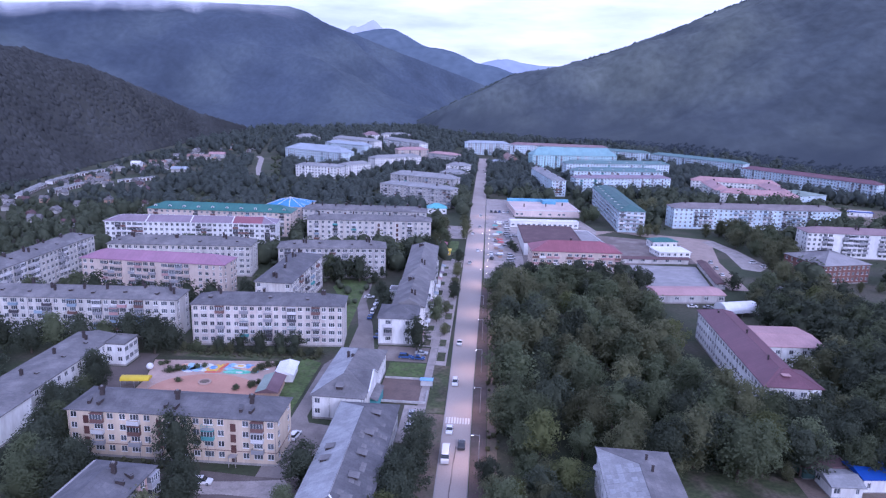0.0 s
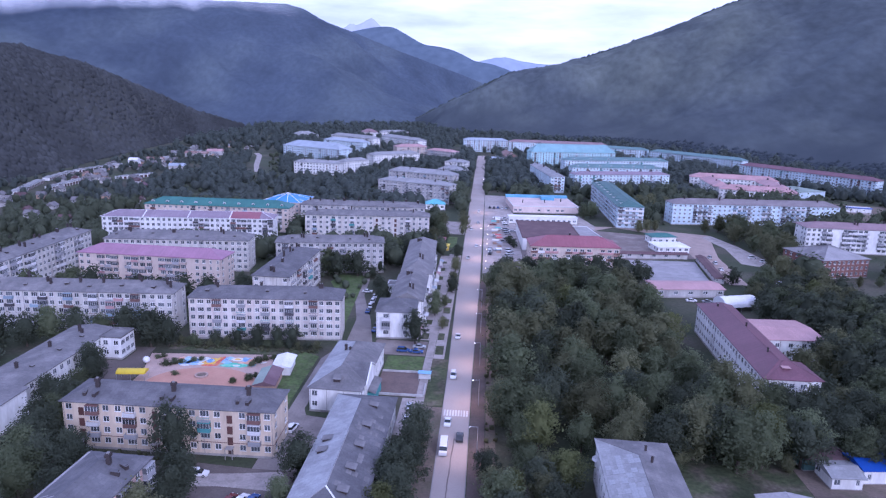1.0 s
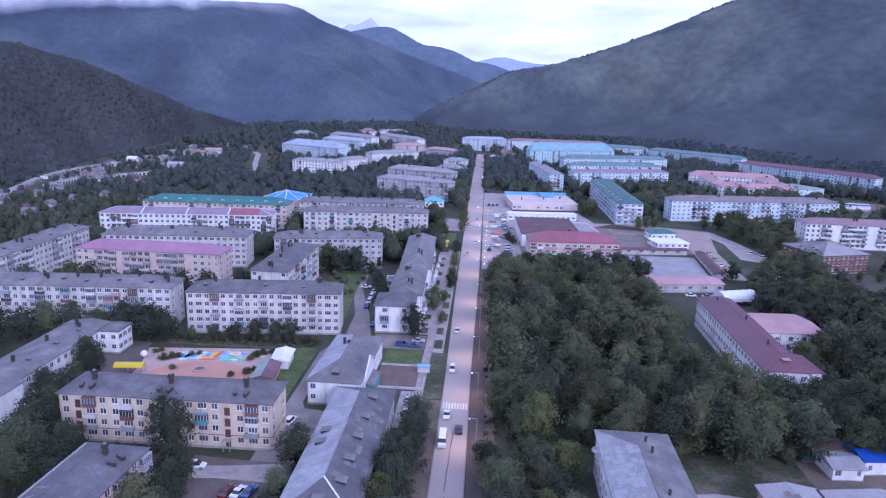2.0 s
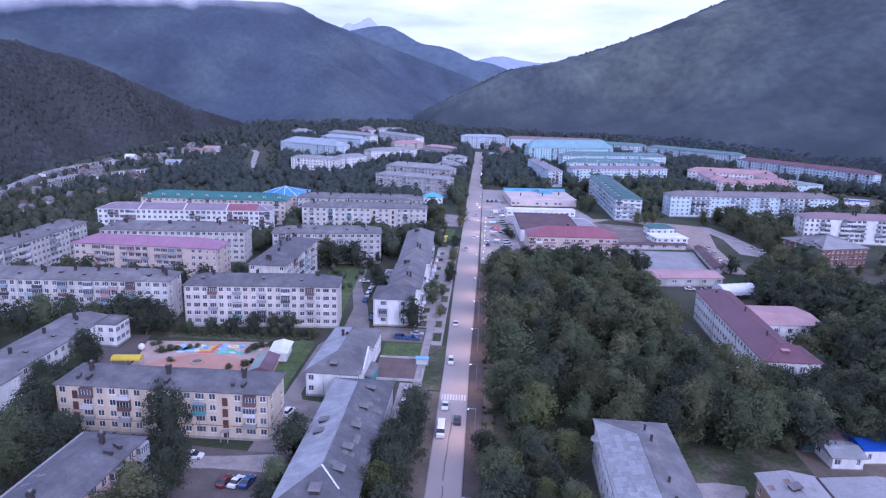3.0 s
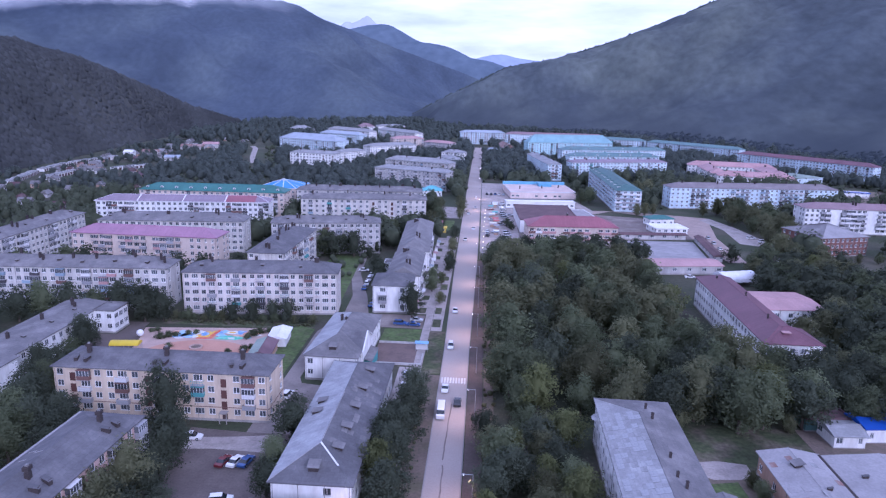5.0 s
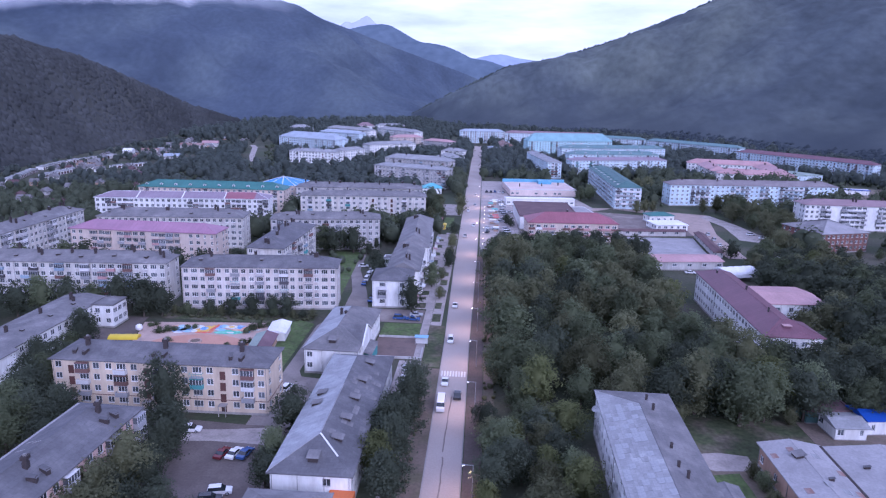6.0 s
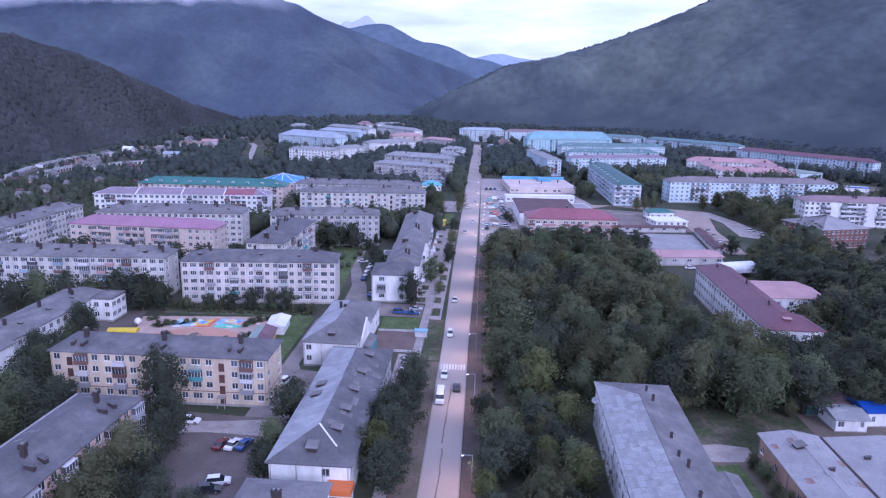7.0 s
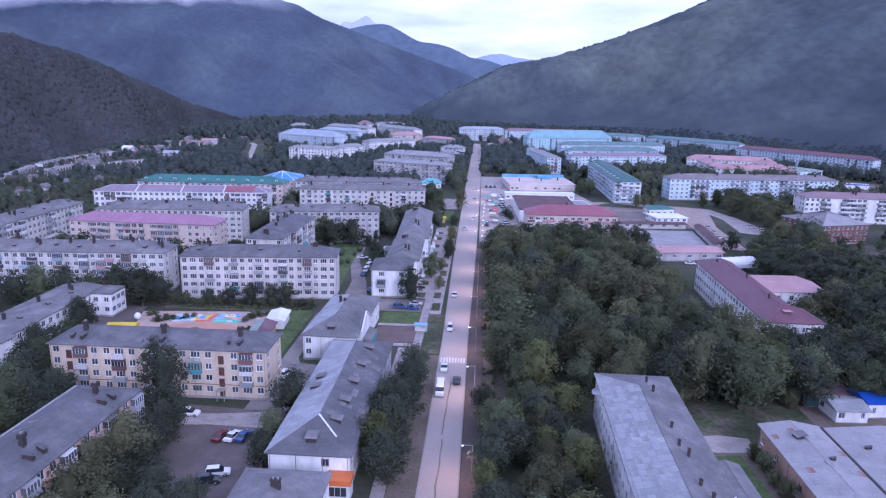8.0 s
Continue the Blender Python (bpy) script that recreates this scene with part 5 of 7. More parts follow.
def crown_mesh(seed, clumps, leaves, mat, tall=1.0):
    """A crown about 7 m wide: leaf sprays gathered at many bough ends, loose at the edge, over a dark uneven core."""
    r = np.random.default_rng(seed)
    c, way = crown_shape(r, clumps, tall)
    pick = r.integers(0, clumps, leaves)
    p = c[pick] + r.normal(size=(leaves, 3)) * (0.52, 0.52, 0.46)
    v = spray(r, p, way[pick], 0.235 * math.sqrt(1800 / leaves))
    f = [(4 * i, 4 * i + 1, 4 * i + 2, 4 * i + 3) for i in range(leaves)]
    verts = v.tolist()
    n = len(verts)
    a = np.arctan2(BALL_V[:, 1], BALL_V[:, 0])
    girth = 1.75 * (1 + 0.16 * np.sin(2 * a + seed) + 0.14 * np.sin(3 * a + 5 * BALL_V[:, 2])) * r.uniform(0.86, 1.06, len(BALL_V))
    verts += np.stack([BALL_V[:, 0] * girth, BALL_V[:, 1] * girth, 5.3 + BALL_V[:, 2] * 3.2 * tall], 1).tolist()
    f += [tuple(n + i for i in q) for q in BALL_F.tolist()]
    me = bpy.data.meshes.new("crown")
    me.from_pydata(verts, [], f)
    me.materials.append(mat)
    me.polygons.foreach_set("use_smooth", [True] * len(f))
    me.update()
    return me


def trunk_mesh(seed):
    r = random.Random(seed)
    b = Build(BARK)
    b.tube(0, 0, -0.2, 4.5, 0.28, 0.16, 7)
    for i in range(5):
        a = r.uniform(0, math.tau)
        b.tube(0, 0, 2.6 + 0.4 * i, 5.2 + 0.4 * i, 0.11, 0.04, 5, lean=(1.9 * math.cos(a), 1.9 * math.sin(a)))
    return b.mesh("trunk", True)


TREES = []
TREE_KINDS = 2 * ((62, 1800, LEAF, 1.0), (70, 1850, LEAF_B, 1.1), (54, 1750, LEAF, 0.95), (66, 1800, LEAF_B, 1.15), (60, 1800, LEAF_Y, 1.0), (66, 1800, LEAF_D, 1.08), (58, 1750, LEAF_D, 0.98))
for i, (lobes, leaves, mat, tall) in enumerate(TREE_KINDS):
    leaves = leaves * 4 // 5 if i < 7 else leaves * 8 // 5
    base_tree = thing("tree", "leafy dark green broadleaf tree" if mat is LEAF else "leafy broadleaf tree, almost black-green" if mat is LEAF_D else "leafy dull olive broadleaf tree" if mat is LEAF_B else "leafy tree turning yellow-green", "tree", pose(0, 0, -50), "trees of the town")
    part("trunk", trunk_mesh(i), base_tree)
    part("crown", crown_mesh(i + 11, lobes, leaves, mat, tall), base_tree)
    TREES.append(base_tree)
trng = random.Random(77)


def tree(x, y, height=10.0, kind=None, z=0.0, slim=1.0):
    k = trng.choice((0, 1, 2, 3, 0, 1, 5)) if kind is None else kind
    k += 7 if y < 206 and k < 7 else 0
    s = height / 10.0
    return copy_thing(TREES[k], pose(x, y, z, 0, 0, trng.uniform(0, 360)) @ Matrix.Diagonal((s * slim, s * slim, s, 1)))


GROVE = []


def grove_spot(x, y, height, kind=None, slim=1.2):
    """A tree that stands among many: it joins the one mass of the groves."""
    GROVE.append((x, y, height, trng.choice((0, 1, 2, 3, 5, 6)) if kind is None else kind, slim, trng.uniform(0, math.tau)))


def joined_grove(name, label):
    V, F, M, off = [], [], [], 0
    mats = [LEAF, LEAF_B, LEAF_Y, LEAF_D, BARK]
    src = {}
    for k, (lobes, leaves, mat, tall) in enumerate(TREE_KINDS[:7]):
        for me in (crown_mesh(k + 31, lobes, leaves * 5 // 9, mat, tall), trunk_mesh(k)):
            co = np.empty(len(me.vertices) * 3)
            me.vertices.foreach_get("co", co)
            src.setdefault(k, []).append((co.reshape(-1, 3), [tuple(p.vertices) for p in me.polygons], mats.index(me.materials[0])))
    for x, y, h, k, slim, a in GROVE:
        s = h / 10.0
        rot = np.array([[math.cos(a), math.sin(a), 0], [-math.sin(a), math.cos(a), 0], [0, 0, 1]]) * np.array((s * slim, s * slim, s))
        for co, faces, mi in src[k]:
            V.append(co @ rot + (x, y, 0))
            F += [tuple(i + off for i in f) for f in faces]
            M += [mi] * len(faces)
            off += len(co)
    me = bpy.data.meshes.new(name)
    me.from_pydata(np.concatenate(V).tolist(), [], F)
    for m in mats:
        me.materials.append(m)
    me.polygons.foreach_set("material_index", M)
    me.polygons.foreach_set("use_smooth", [True] * len(F))
    me.update()
    return solid(name, me, label, "trees", kind="stuff")


def grove(x0, y0, x1, y1, gap, low, high, skip=(), yellow=0.08, inside=None, wide=1.25, plant=None, kinds=(None,)):
    y = y0
    while y < y1:
        x = x0
        while x < x1:
            px, py = x + trng.uniform(-0.4, 0.4) * gap, y + trng.uniform(-0.4, 0.4) * gap
            ok = all(not (a <= px <= c and b <= py <= d) for a, b, c, d in skip) and (inside is None or inside(px, py))
            if ok:
                (plant or tree)(px, py, trng.uniform(low, high), 4 if trng.random() < yellow else trng.choice(kinds), slim=wide * trng.uniform(0.85, 1.15))
            x += gap
        y += gap


# What trees keep off: streets, squares and yards.
OPEN = [(-13, 15, 9.5, 480), (-6.3, 480, 6.3, 980), (9, 345, 30, 520), (-16, 390, -7, 440), (-26, 430, -7, 474), (-100, 190, -46, 236), (-44, 172, -32, 245), (-58, 120, -36, 171),
        (-25, 200, -8, 232), (-60, 155, -42, 171), (80, 335, 128, 400), (62, 372, 82, 470), (122, 335, 148, 455), (50, 120, 64, 180), (50, 160, 110, 180), (-45, 236, -32, 345),
        (75, 480, 98, 540), (8, 370, 28, 515), (100, 440, 150, 492), (184, 384, 285, 426), (166, 322, 285, 363), (272, 536, 345, 640), (255, 430, 300, 480), (-42, 474, -12, 514), (-26, 470, -7, 486), (6, 515, 26.5, 596), (150, 468, 215, 492)]


def clear(x, y, margin=2.5, front=0.0):
    if any(a <= x <= c and b <= y <= d for a, b, c, d in OPEN):
        return False
    for inv, length, depth in FOOTPRINTS:
        p = inv @ Vector((x, y, 0))
        if -margin < p.x < length + margin and -margin - front < p.y < depth + margin:
            return False
    return True


# the park beside the street
grove(13.8, 181, 82, 328, 8.8, 9.5, 16.0, skip=((66, 296, 85, 340),), inside=lambda x, y: x < (78 if y < 205 else 73.5) - max(0, (y - 270) * 0.12), yellow=0.05, wide=1.12)
grove(10.8, 92, 26.0, 177, 6.6, 7.0, 10.5, yellow=0.05, kinds=(5, 0, 5, 1, 3))
grove(54, 184, 150, 209, 8.6, 10.0, 13.5, yellow=0.0, kinds=(5, 6, 5, 6, 0))
grove(122, 212, 176, 306, 9.0, 10.0, 14.5, inside=clear, plant=grove_spot, kinds=(5, 6, 5, 0), yellow=0.0)
grove(162, 398, 198, 482, 10.0, 9.0, 13.5, inside=clear, yellow=0.1, plant=grove_spot, kinds=(1, 3, 1, 0))
grove(126, 306, 166, 352, 9.0, 8.0, 12.5, inside=clear, plant=grove_spot)
grove(104, 216, 124, 246, 10, 8.0, 11.0, inside=clear, yellow=0.0, plant=grove_spot)

# single trees by the houses, the street and the yards: place and height
for x, y, h in ((-96.5, 175, 11), (-94.5, 166, 11), (-92, 158, 12), (-88, 150, 12), (-80, 156, 11), (-84, 162, 10), (-98, 158, 8), (-79, 150, 10), (-97, 142, 9), (-86, 138, 10), (-108, 190, 9), (-104, 204, 10), (-109, 211, 9.5), (-104, 197, 8),
                (-55.5, 151.5, 11), (-33.6, 165, 10.5), (-34, 152, 8), (-33, 144, 8), (-54, 141, 8.5), (-48, 132.5, 8), (-54, 131, 9), (-45, 126, 8), (-56.5, 147, 8), (-40.5, 129, 7),
                (-10.2, 154, 11), (-9.6, 163, 11), (-9.2, 173, 10), (-8.8, 183, 10.5), (-9.5, 141, 10.5), (-12.8, 159, 10), (-12.4, 168, 9.5), (-12.2, 287, 8), (-12, 279, 6.5), (-33.4, 290, 9), (-33, 283, 7),
                (-6.9, 310, 7.5), (-7, 322, 6), (-7.2, 345, 7), (-7.5, 372, 7.5), (-6.4, 446, 9), (-7, 432, 6), (-17, 412, 9), (-19, 420, 9), (-22, 398, 10), (-8, 470, 8), (-9, 290, 5), (-8, 265, 4.5),
                (18.5, 345, 9), (26, 343, 10), (34, 346, 10), (42, 345, 9.5), (52, 350, 11), (60, 348, 11), (70, 345, 12), (78, 338, 12), (84, 345, 8), (14, 338, 9), (21, 410, 6), (23, 402, 5.5), (12, 332, 8),
                (-135.5, 232, 10), (-128, 234, 9), (-141, 228, 9), (-119, 234, 8), (-112, 236, 9.5), (-102, 233, 9), (-105, 238, 10), (-97, 235, 8.5), (-150, 226, 10), (-160, 222, 10), (-146, 215, 11), (-155, 208, 10),
                (-138, 206, 11), (-165, 210, 11), (-135, 190, 10), (-142, 180, 11), (-131, 172, 10), (-150, 195, 9), (-82, 237.5, 5.5), (-75, 238.5, 6.5), (-68.5, 239.5, 7), (-62, 240.5, 6.5), (-57, 241, 7.5), (-89, 236.5, 4.5),
                (-66, 330, 12.5), (-61, 326, 12.5), (-58, 335, 12), (-52, 329, 12.5), (-54, 338, 11.5), (-44.5, 327, 6), (-42.5, 337, 6), (-70, 322, 9), (-40, 370, 11), (-38, 377, 10.5), (-31.6, 391, 10), (-27, 395, 9.5), (-22.5, 441, 11), (-20.5, 448, 10), (-88, 280, 10), (-92, 290, 10), (-90, 300, 9), (-86, 310, 10), (-95, 268, 9), (-88, 266, 9),
                (-140, 276, 9), (-150, 280, 10), (-130, 278, 9), (-160, 283, 9), (-120, 275, 9), (-170, 270, 10), (-112, 280, 9), (-104, 284, 8), (-46, 352, 10), (-38, 358, 10), (-34, 372, 9), (-24, 388, 9), (-52, 360, 9),
                (124, 345, 9), (101, 292, 6), (96, 286, 6)):
    h *= 1.3 if -165 < x < -95 and 222 < y < 240 else 1.3 if x < -95 and 262 < y < 286 else 1.0
    (tree if y < 262 or -30 < x < 0 else grove_spot)(x, y, h, trng.choice((5, 6)) if y > 335 and x > 10 else trng.choice((5, 6, 5, 0)) if x < -30 else trng.choice((5, 0, 5, 6)) if x < -8 and y < 190 else None, slim=1.2)
for x, y, h in ((119.5, 246, 12), (116, 240, 11), (123, 249, 12.5), (74, 212, 11), (78, 222, 9), (88, 204, 11), (96, 204, 11), (104, 206, 10.5), (16, 333, 11), (27, 334, 11.5), (38, 335, 11), (49, 336, 12), (60, 336, 12)):
    tree(x, y, h, 5 if y > 330 else None, slim=1.15)
for x, y, h in ((158, 384, 9), (207, 360, 9), (214, 358, 12), (222, 364, 11), (186, 352, 5), (196, 353, 5.5), (151, 357, 12), (157, 366, 10), (61.5, 156, 3.6), (62.0, 152, 4.2), (61.8, 147, 3.4), (62.2, 143, 4.0), (61.6, 138, 3.2), (51.5, 176, 4), (53.5, 179, 5), (79, 180, 4.5), (70, 181.5, 5)):
    tree(x, y, h, slim=1.2)
for x, y, h in ((76, 503, 11), (82, 508, 12), (85, 517, 10), (150, 470, 9), (160, 474, 11), (163, 480, 9), (122, 530, 13), (130, 538, 13), (124, 548, 12), (134, 552, 13), (143, 545, 12), (118, 470, 7), (106, 462, 8), (112, 466, 8)):
    tree(x, y, h, 1 if x > 100 else 0, slim=1.1)
tree(-62.7, 166, 15.5, 5, slim=0.85)
tree(-16.4, 248, 12, 5, slim=0.95)
tree(-37.4, 303, 8, 5, slim=1.25)
tree(-56.2, 155.8, 11.5, 5, slim=0.8)
for x, y, h in ((-57.8, 140, 12.5), (-58, 131, 12), (-57.4, 123.5, 12), (-57, 116.5, 11), (-50, 122, 9), (-98, 184, 11), (-96.5, 170, 12), (-94, 162, 12), (-88, 157, 11)):
    tree(x, y, h, 1 if x > -60 else trng.choice((5, 6, 5)), slim=1.15)
for x, y, h in ((-12.4, 148, 11), (14, 160, 8.5), (20, 150, 8.5)):
    tree(x, y, h, 4)

def low_crown(r, n, leaf):
    """Light crown for the joined woods: leaf sprays at a few bough ends over an uneven core."""
    c, way = crown_shape(r, 14, 0.9, 2.5)
    pick = r.integers(0, 14, n)
    v = spray(r, c[pick] + r.normal(size=(n, 3)) * 0.7, way[pick], leaf)
    f = np.arange(4 * n).reshape(n, 4)
    a = np.arctan2(BALL_V[:, 1], BALL_V[:, 0])
    girth = 1.95 * (1 + 0.28 * np.sin(2 * a + r.uniform(0, 6)) + 0.16 * np.sin(3 * a + 5 * BALL_V[:, 2])) * r.uniform(0.72, 1.2, len(BALL_V))
    core = np.stack([BALL_V[:, 0] * girth, BALL_V[:, 1] * girth, 4.6 + BALL_V[:, 2] * 3.6], 1)
    return v, f, core, BALL_F


def bush(r, n, leaf):
    """A low shrub: one uneven lump with a few sprays."""
    d = r.normal(size=(n, 3))
    d /= np.linalg.norm(d, axis=1)[:, None]
    p = np.array((0, 0, 3.6)) + d * 3.3
    t = np.cross(d, r.normal(size=(n, 3)))
    t /= np.linalg.norm(t, axis=1)[:, None]
    s = np.cross(d, t)
    v = np.stack([p - t * leaf, p - s * leaf, p + t * leaf, p + s * leaf], 1).reshape(-1, 3)
    return v, np.arange(4 * n).reshape(n, 4), np.array((0, 0, 3.6)) + ICO_V * (2.9, 2.9, 3.6) * r.uniform(0.85, 1.1, (len(ICO_V), 1)), ICO_F


def woods(name, spots, mat, label, n, leaf, seed, form=low_crown):
    """Many trees too far off to tell apart, as one mass."""
    r = np.random.default_rng(seed)
    kinds = [form(r, n, leaf) for _ in range(6)]
    V, F, off = [], [], 0
    for x, y, z, h in spots:
        v, f, lump, lf = kinds[r.integers(0, 6)]
        a, s = r.uniform(0, math.tau), h / 9.0
        rot = np.array([[math.cos(a), -math.sin(a), 0], [math.sin(a), math.cos(a), 0], [0, 0, 1]]).T * s * np.array((1.5, 1.5, 1.12))
        pts = np.concatenate([v, lump]) @ rot + (x, y, z)
        V.append(pts)
        F += (f + off).tolist() + (lf + off + len(v)).tolist()
        off += len(pts)
    me = bpy.data.meshes.new(name)
    me.from_pydata(np.concatenate(V).tolist(), [], F)
    me.materials.append(mat)
    me.polygons.foreach_set("use_smooth", [True] * len(F))
    me.update()
    return solid(name, me, label, "trees", kind="stuff")


# LEAF_HAZE: leaves of the farthest woods with bluish haze put into the colour.
LEAF_HAZE = leaf_mat("hazed_valley_leaves", (0.116, 0.138, 0.124), 0.0, 0.10, 0.5)
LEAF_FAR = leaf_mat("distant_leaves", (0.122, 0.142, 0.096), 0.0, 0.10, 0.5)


def scatter(x0, y0, x1, y1, gap, low, high, thin, seed, inside=lambda x, y: True):
    r = random.Random(seed)
    out = []
    y = y0
    while y < y1:
        x = x0
        while x < x1:
            px, py = x + r.uniform(-0.45, 0.45) * gap, y + r.uniform(-0.45, 0.45) * gap
            clump = noise.noise((px / 42, py / 42, 5.5)) + 0.5 * noise.noise((px / 17, py / 17, 2.5))
            if r.random() < thin + 0.55 * clump and inside(px, py) and clear(px, py, 3.0, (7.0 if py < 480 else 11.0) if low > 5 and px > hill_foot_west(py) + 125 else 0.0):
                out.append((px, py, 0.0, r.uniform(low, high) * (1.0 + 0.25 * clump)))
            x += gap
        y += gap
    return out


def hill_foot_east(y):
    return float(np.interp(y, [200, 500, 780, 958, 1129, 1282, 1400, 1510], [590, 515, 455, 415, 313, 203, 52, -125]))


town = lambda x, y: hill_foot_west(y) - 10 < x < hill_foot_east(y) + 15
OPEN += [(134, 358, 188, 470)]
for i in range(15):
    grove_spot(-94 + 3.3 * i + trng.uniform(-0.8, 0.8), 236.6 + 0.36 * i * 0.33 + trng.uniform(-0.6, 0.6), trng.uniform(2.4, 3.6), slim=1.5)
joined_grove("town_trees", "dark green broadleaf trees between the houses and the school")
track = pose(-205, 660, 0, 0, 0, 108)
FOOTPRINTS.append((track.inverted(), 235, 17))
spots = scatter(-400, 255, -205, 480, 10, 7, 10, 0.8, 1, lambda x, y: town(x, y) and (x > -250 or y < 395 or int(x + y) % 6 < 5)) + scatter(-205, 345, -100, 480, 9, 7, 11, 0.75, 2) + scatter(-105, 345, -10, 480, 9, 7, 11, 0.75, 3)
OPEN += [(52, 590, 82, 630), (60, 500, 74, 600)]
spots += scatter(110, 355, 480, 620, 9.5, 8, 12, 0.68, 4, town) + scatter(6, 520, 110, 620, 9.5, 7, 11, 0.72, 5) + scatter(-30, 480, -6, 620, 8, 8, 12, 0.8, 14)
spots += scatter(-400, 130, -180, 255, 11, 7, 11, 0.6, 11, town) + scatter(176, 180, 520, 355, 11, 7, 11, 0.6, 12, town)
spots = [(x, y, z, h * (0.62 if x < hill_foot_west(y) + 105 and y > 395 else 1.0)) for x, y, z, h in spots]
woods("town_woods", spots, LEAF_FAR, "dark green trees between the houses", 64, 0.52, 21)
spots = scatter(-470, 480, -30, 900, 10.0, 7, 11, 0.85, 6, lambda x, y: town(x, y) and ((x > hill_foot_west(y) + 125 - 0.22 * (y - 470) and not (x < -285 and y > 760)) or int(x + y) % 6 < 5)) + scatter(6, 620, 480, 900, 10.0, 7, 11, 0.85, 7, town) + scatter(-30, 620, -6, 900, 9, 8, 12, 0.85, 15)
spots = [(x, y, z, h * (0.62 if x < hill_foot_west(y) + 105 and y > 395 else 1.0)) for x, y, z, h in spots]
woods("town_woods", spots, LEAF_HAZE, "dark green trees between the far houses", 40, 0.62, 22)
bushes = scatter(-300, 255, -10, 520, 6.5, 2.0, 4.0, 0.55, 41, town) + scatter(110, 355, 400, 520, 6.5, 2.0, 4.0, 0.5, 42, town) + scatter(-260, 520, 380, 900, 7.5, 2.5, 5.0, 0.7, 43, town)
woods("undergrowth", bushes, LEAF_FAR, "low dark bushes round the houses", 8, 0.5, 24, bush)
spots = scatter(-480, 900, 420, 1640, 16, 9, 13, 0.8, 8, lambda x, y: town(x, y) and (abs(x) > 9 or y > 990) and y < 1640)
wrng = random.Random(61)
weeds = [(wrng.uniform(-96, -48), wrng.uniform(234, 240), 0.0, wrng.uniform(0.3, 1.2)) for _ in range(160)] + [(wrng.uniform(-90, -60), wrng.uniform(166.3, 170.5), 0.0, wrng.uniform(0.4, 1.2)) for _ in range(70)]
weeds += [(wrng.uniform(8.2, 11.5), wrng.uniform(100, 330), 0.0, wrng.uniform(0.5, 1.8)) for _ in range(120)] + [(wrng.uniform(-9.2, -6.5), wrng.uniform(105, 200), 0.0, wrng.uniform(0.3, 1.0)) for _ in range(60)]
woods("weeds", weeds, LEAF_B, "rough weeds and low scrub on waste ground", 9, 0.9, 25, bush)
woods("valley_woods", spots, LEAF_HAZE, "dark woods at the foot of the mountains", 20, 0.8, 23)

# ---- yards, squares, playground ----
sheet("yard_court", [(-58, 118), (-36, 118), (-31.5, 138), (-31.5, 167), (-45, 167), (-58, 168)], 0.04, YARD_D, "dusty dark yard with worn asphalt behind the houses", "yard")
sheet("lane_houses", [(-31.4, 167.05), (-31.2, 192), (-39.6, 193.5), (-41, 197), (-41, 236), (-36, 238), (-30.8, 246), (-32, 252), (-35.5, 270), (-43.5, 300), (-47, 345), (-51, 345), (-47.5, 300), (-41, 270), (-40, 246), (-45, 232), (-45, 167.05)], 0.04, LANE,
      "pale worn concrete lane between the houses", "lane")
sheet("yard_kindergarten", [(-108, 192), (-96, 192), (-95.6, 214), (-99.8, 228.4), (-100.4, 233), (-112, 232.6), (-112, 231), (-105.2, 230.4), (-105.2, 221.4), (-111.8, 221.4), (-111.8, 205)], 0.035, YARD_D, "dark asphalt yard beside the kindergarten", "yard")
sheet("yard_front", rect(-92, 160.5, -58.1, 166), 0.04, YARD_D, "asphalt drive in front of the cream block", "yard")
sheet("lawn_court", [(-54, 190), (-46, 190), (-46, 233), (-52, 236), (-54, 232)], 0.06, GRASS_B, "strip of lawn beside the playground", "lawn")
sheet("lawn_belt", rect(-96, 232.5, -47, 240), 0.05, GRASS, "lawn in front of the white block", "lawn")
sheet("lawn_lane", [(-49, 256), (-43.5, 256), (-48, 330), (-60, 330), (-62, 318), (-50, 290)], 0.05, GRASS_B, "grass beside the lane", "lawn")
sheet("square_brown", rect(-24, 208, -9.6, 224.5), 0.10, REDSAND_D, "brown paved forecourt", "square")
sheet("lawn_front", rect(-24, 226, -12, 237), 0.07, GRASS_B, "small lawn beside the street", "lawn")
sheet("yard_street", rect(-30, 238, -12, 251), 0.05, YARD, "parking yard before the white street house", "yard")
sheet("yard_shops", rect(-15.5, 186, -9.5, 207), 0.06, PAVING, "paved shop forecourt", "square")
sheet("square_west", rect(-24, 432, -5.95, 472), 0.06, PAVING, "open paved square beside the street", "square")
sheet("lawn_square", rect(-15, 396, -9.5, 424), 0.09, GRASS_B, "bright lawn beside the street", "lawn")
sheet("square_east", rect(5.95, 345, 27, 515), 0.06, PAVING, "busy paved square with parked cars", "square")
sheet("side_street", [(78, 462), (92, 476), (126, 452), (122, 400), (123, 345), (132, 345), (136, 400), (150, 462), (112, 474), (96, 476.5), (80, 476)], 0.055, REDSAND, "dusty side street running round the market", "road")
sheet("square_north", rect(6.0, 515.1, 26, 596), 0.06, PAVING, "pale paved square beside the store", "square")
sheet("side_street", [(27.1, 452), (78, 462), (80, 476), (74, 512), (27.1, 502)], 0.05, PAVING, "paved yard behind the shops", "square")
sheet("yard_shops_east", [(27.1, 380), (76, 384), (126, 396), (124, 450), (78, 461.5), (27.1, 451.5)], 0.03, YARD, "worn asphalt yard round the shops", "yard")
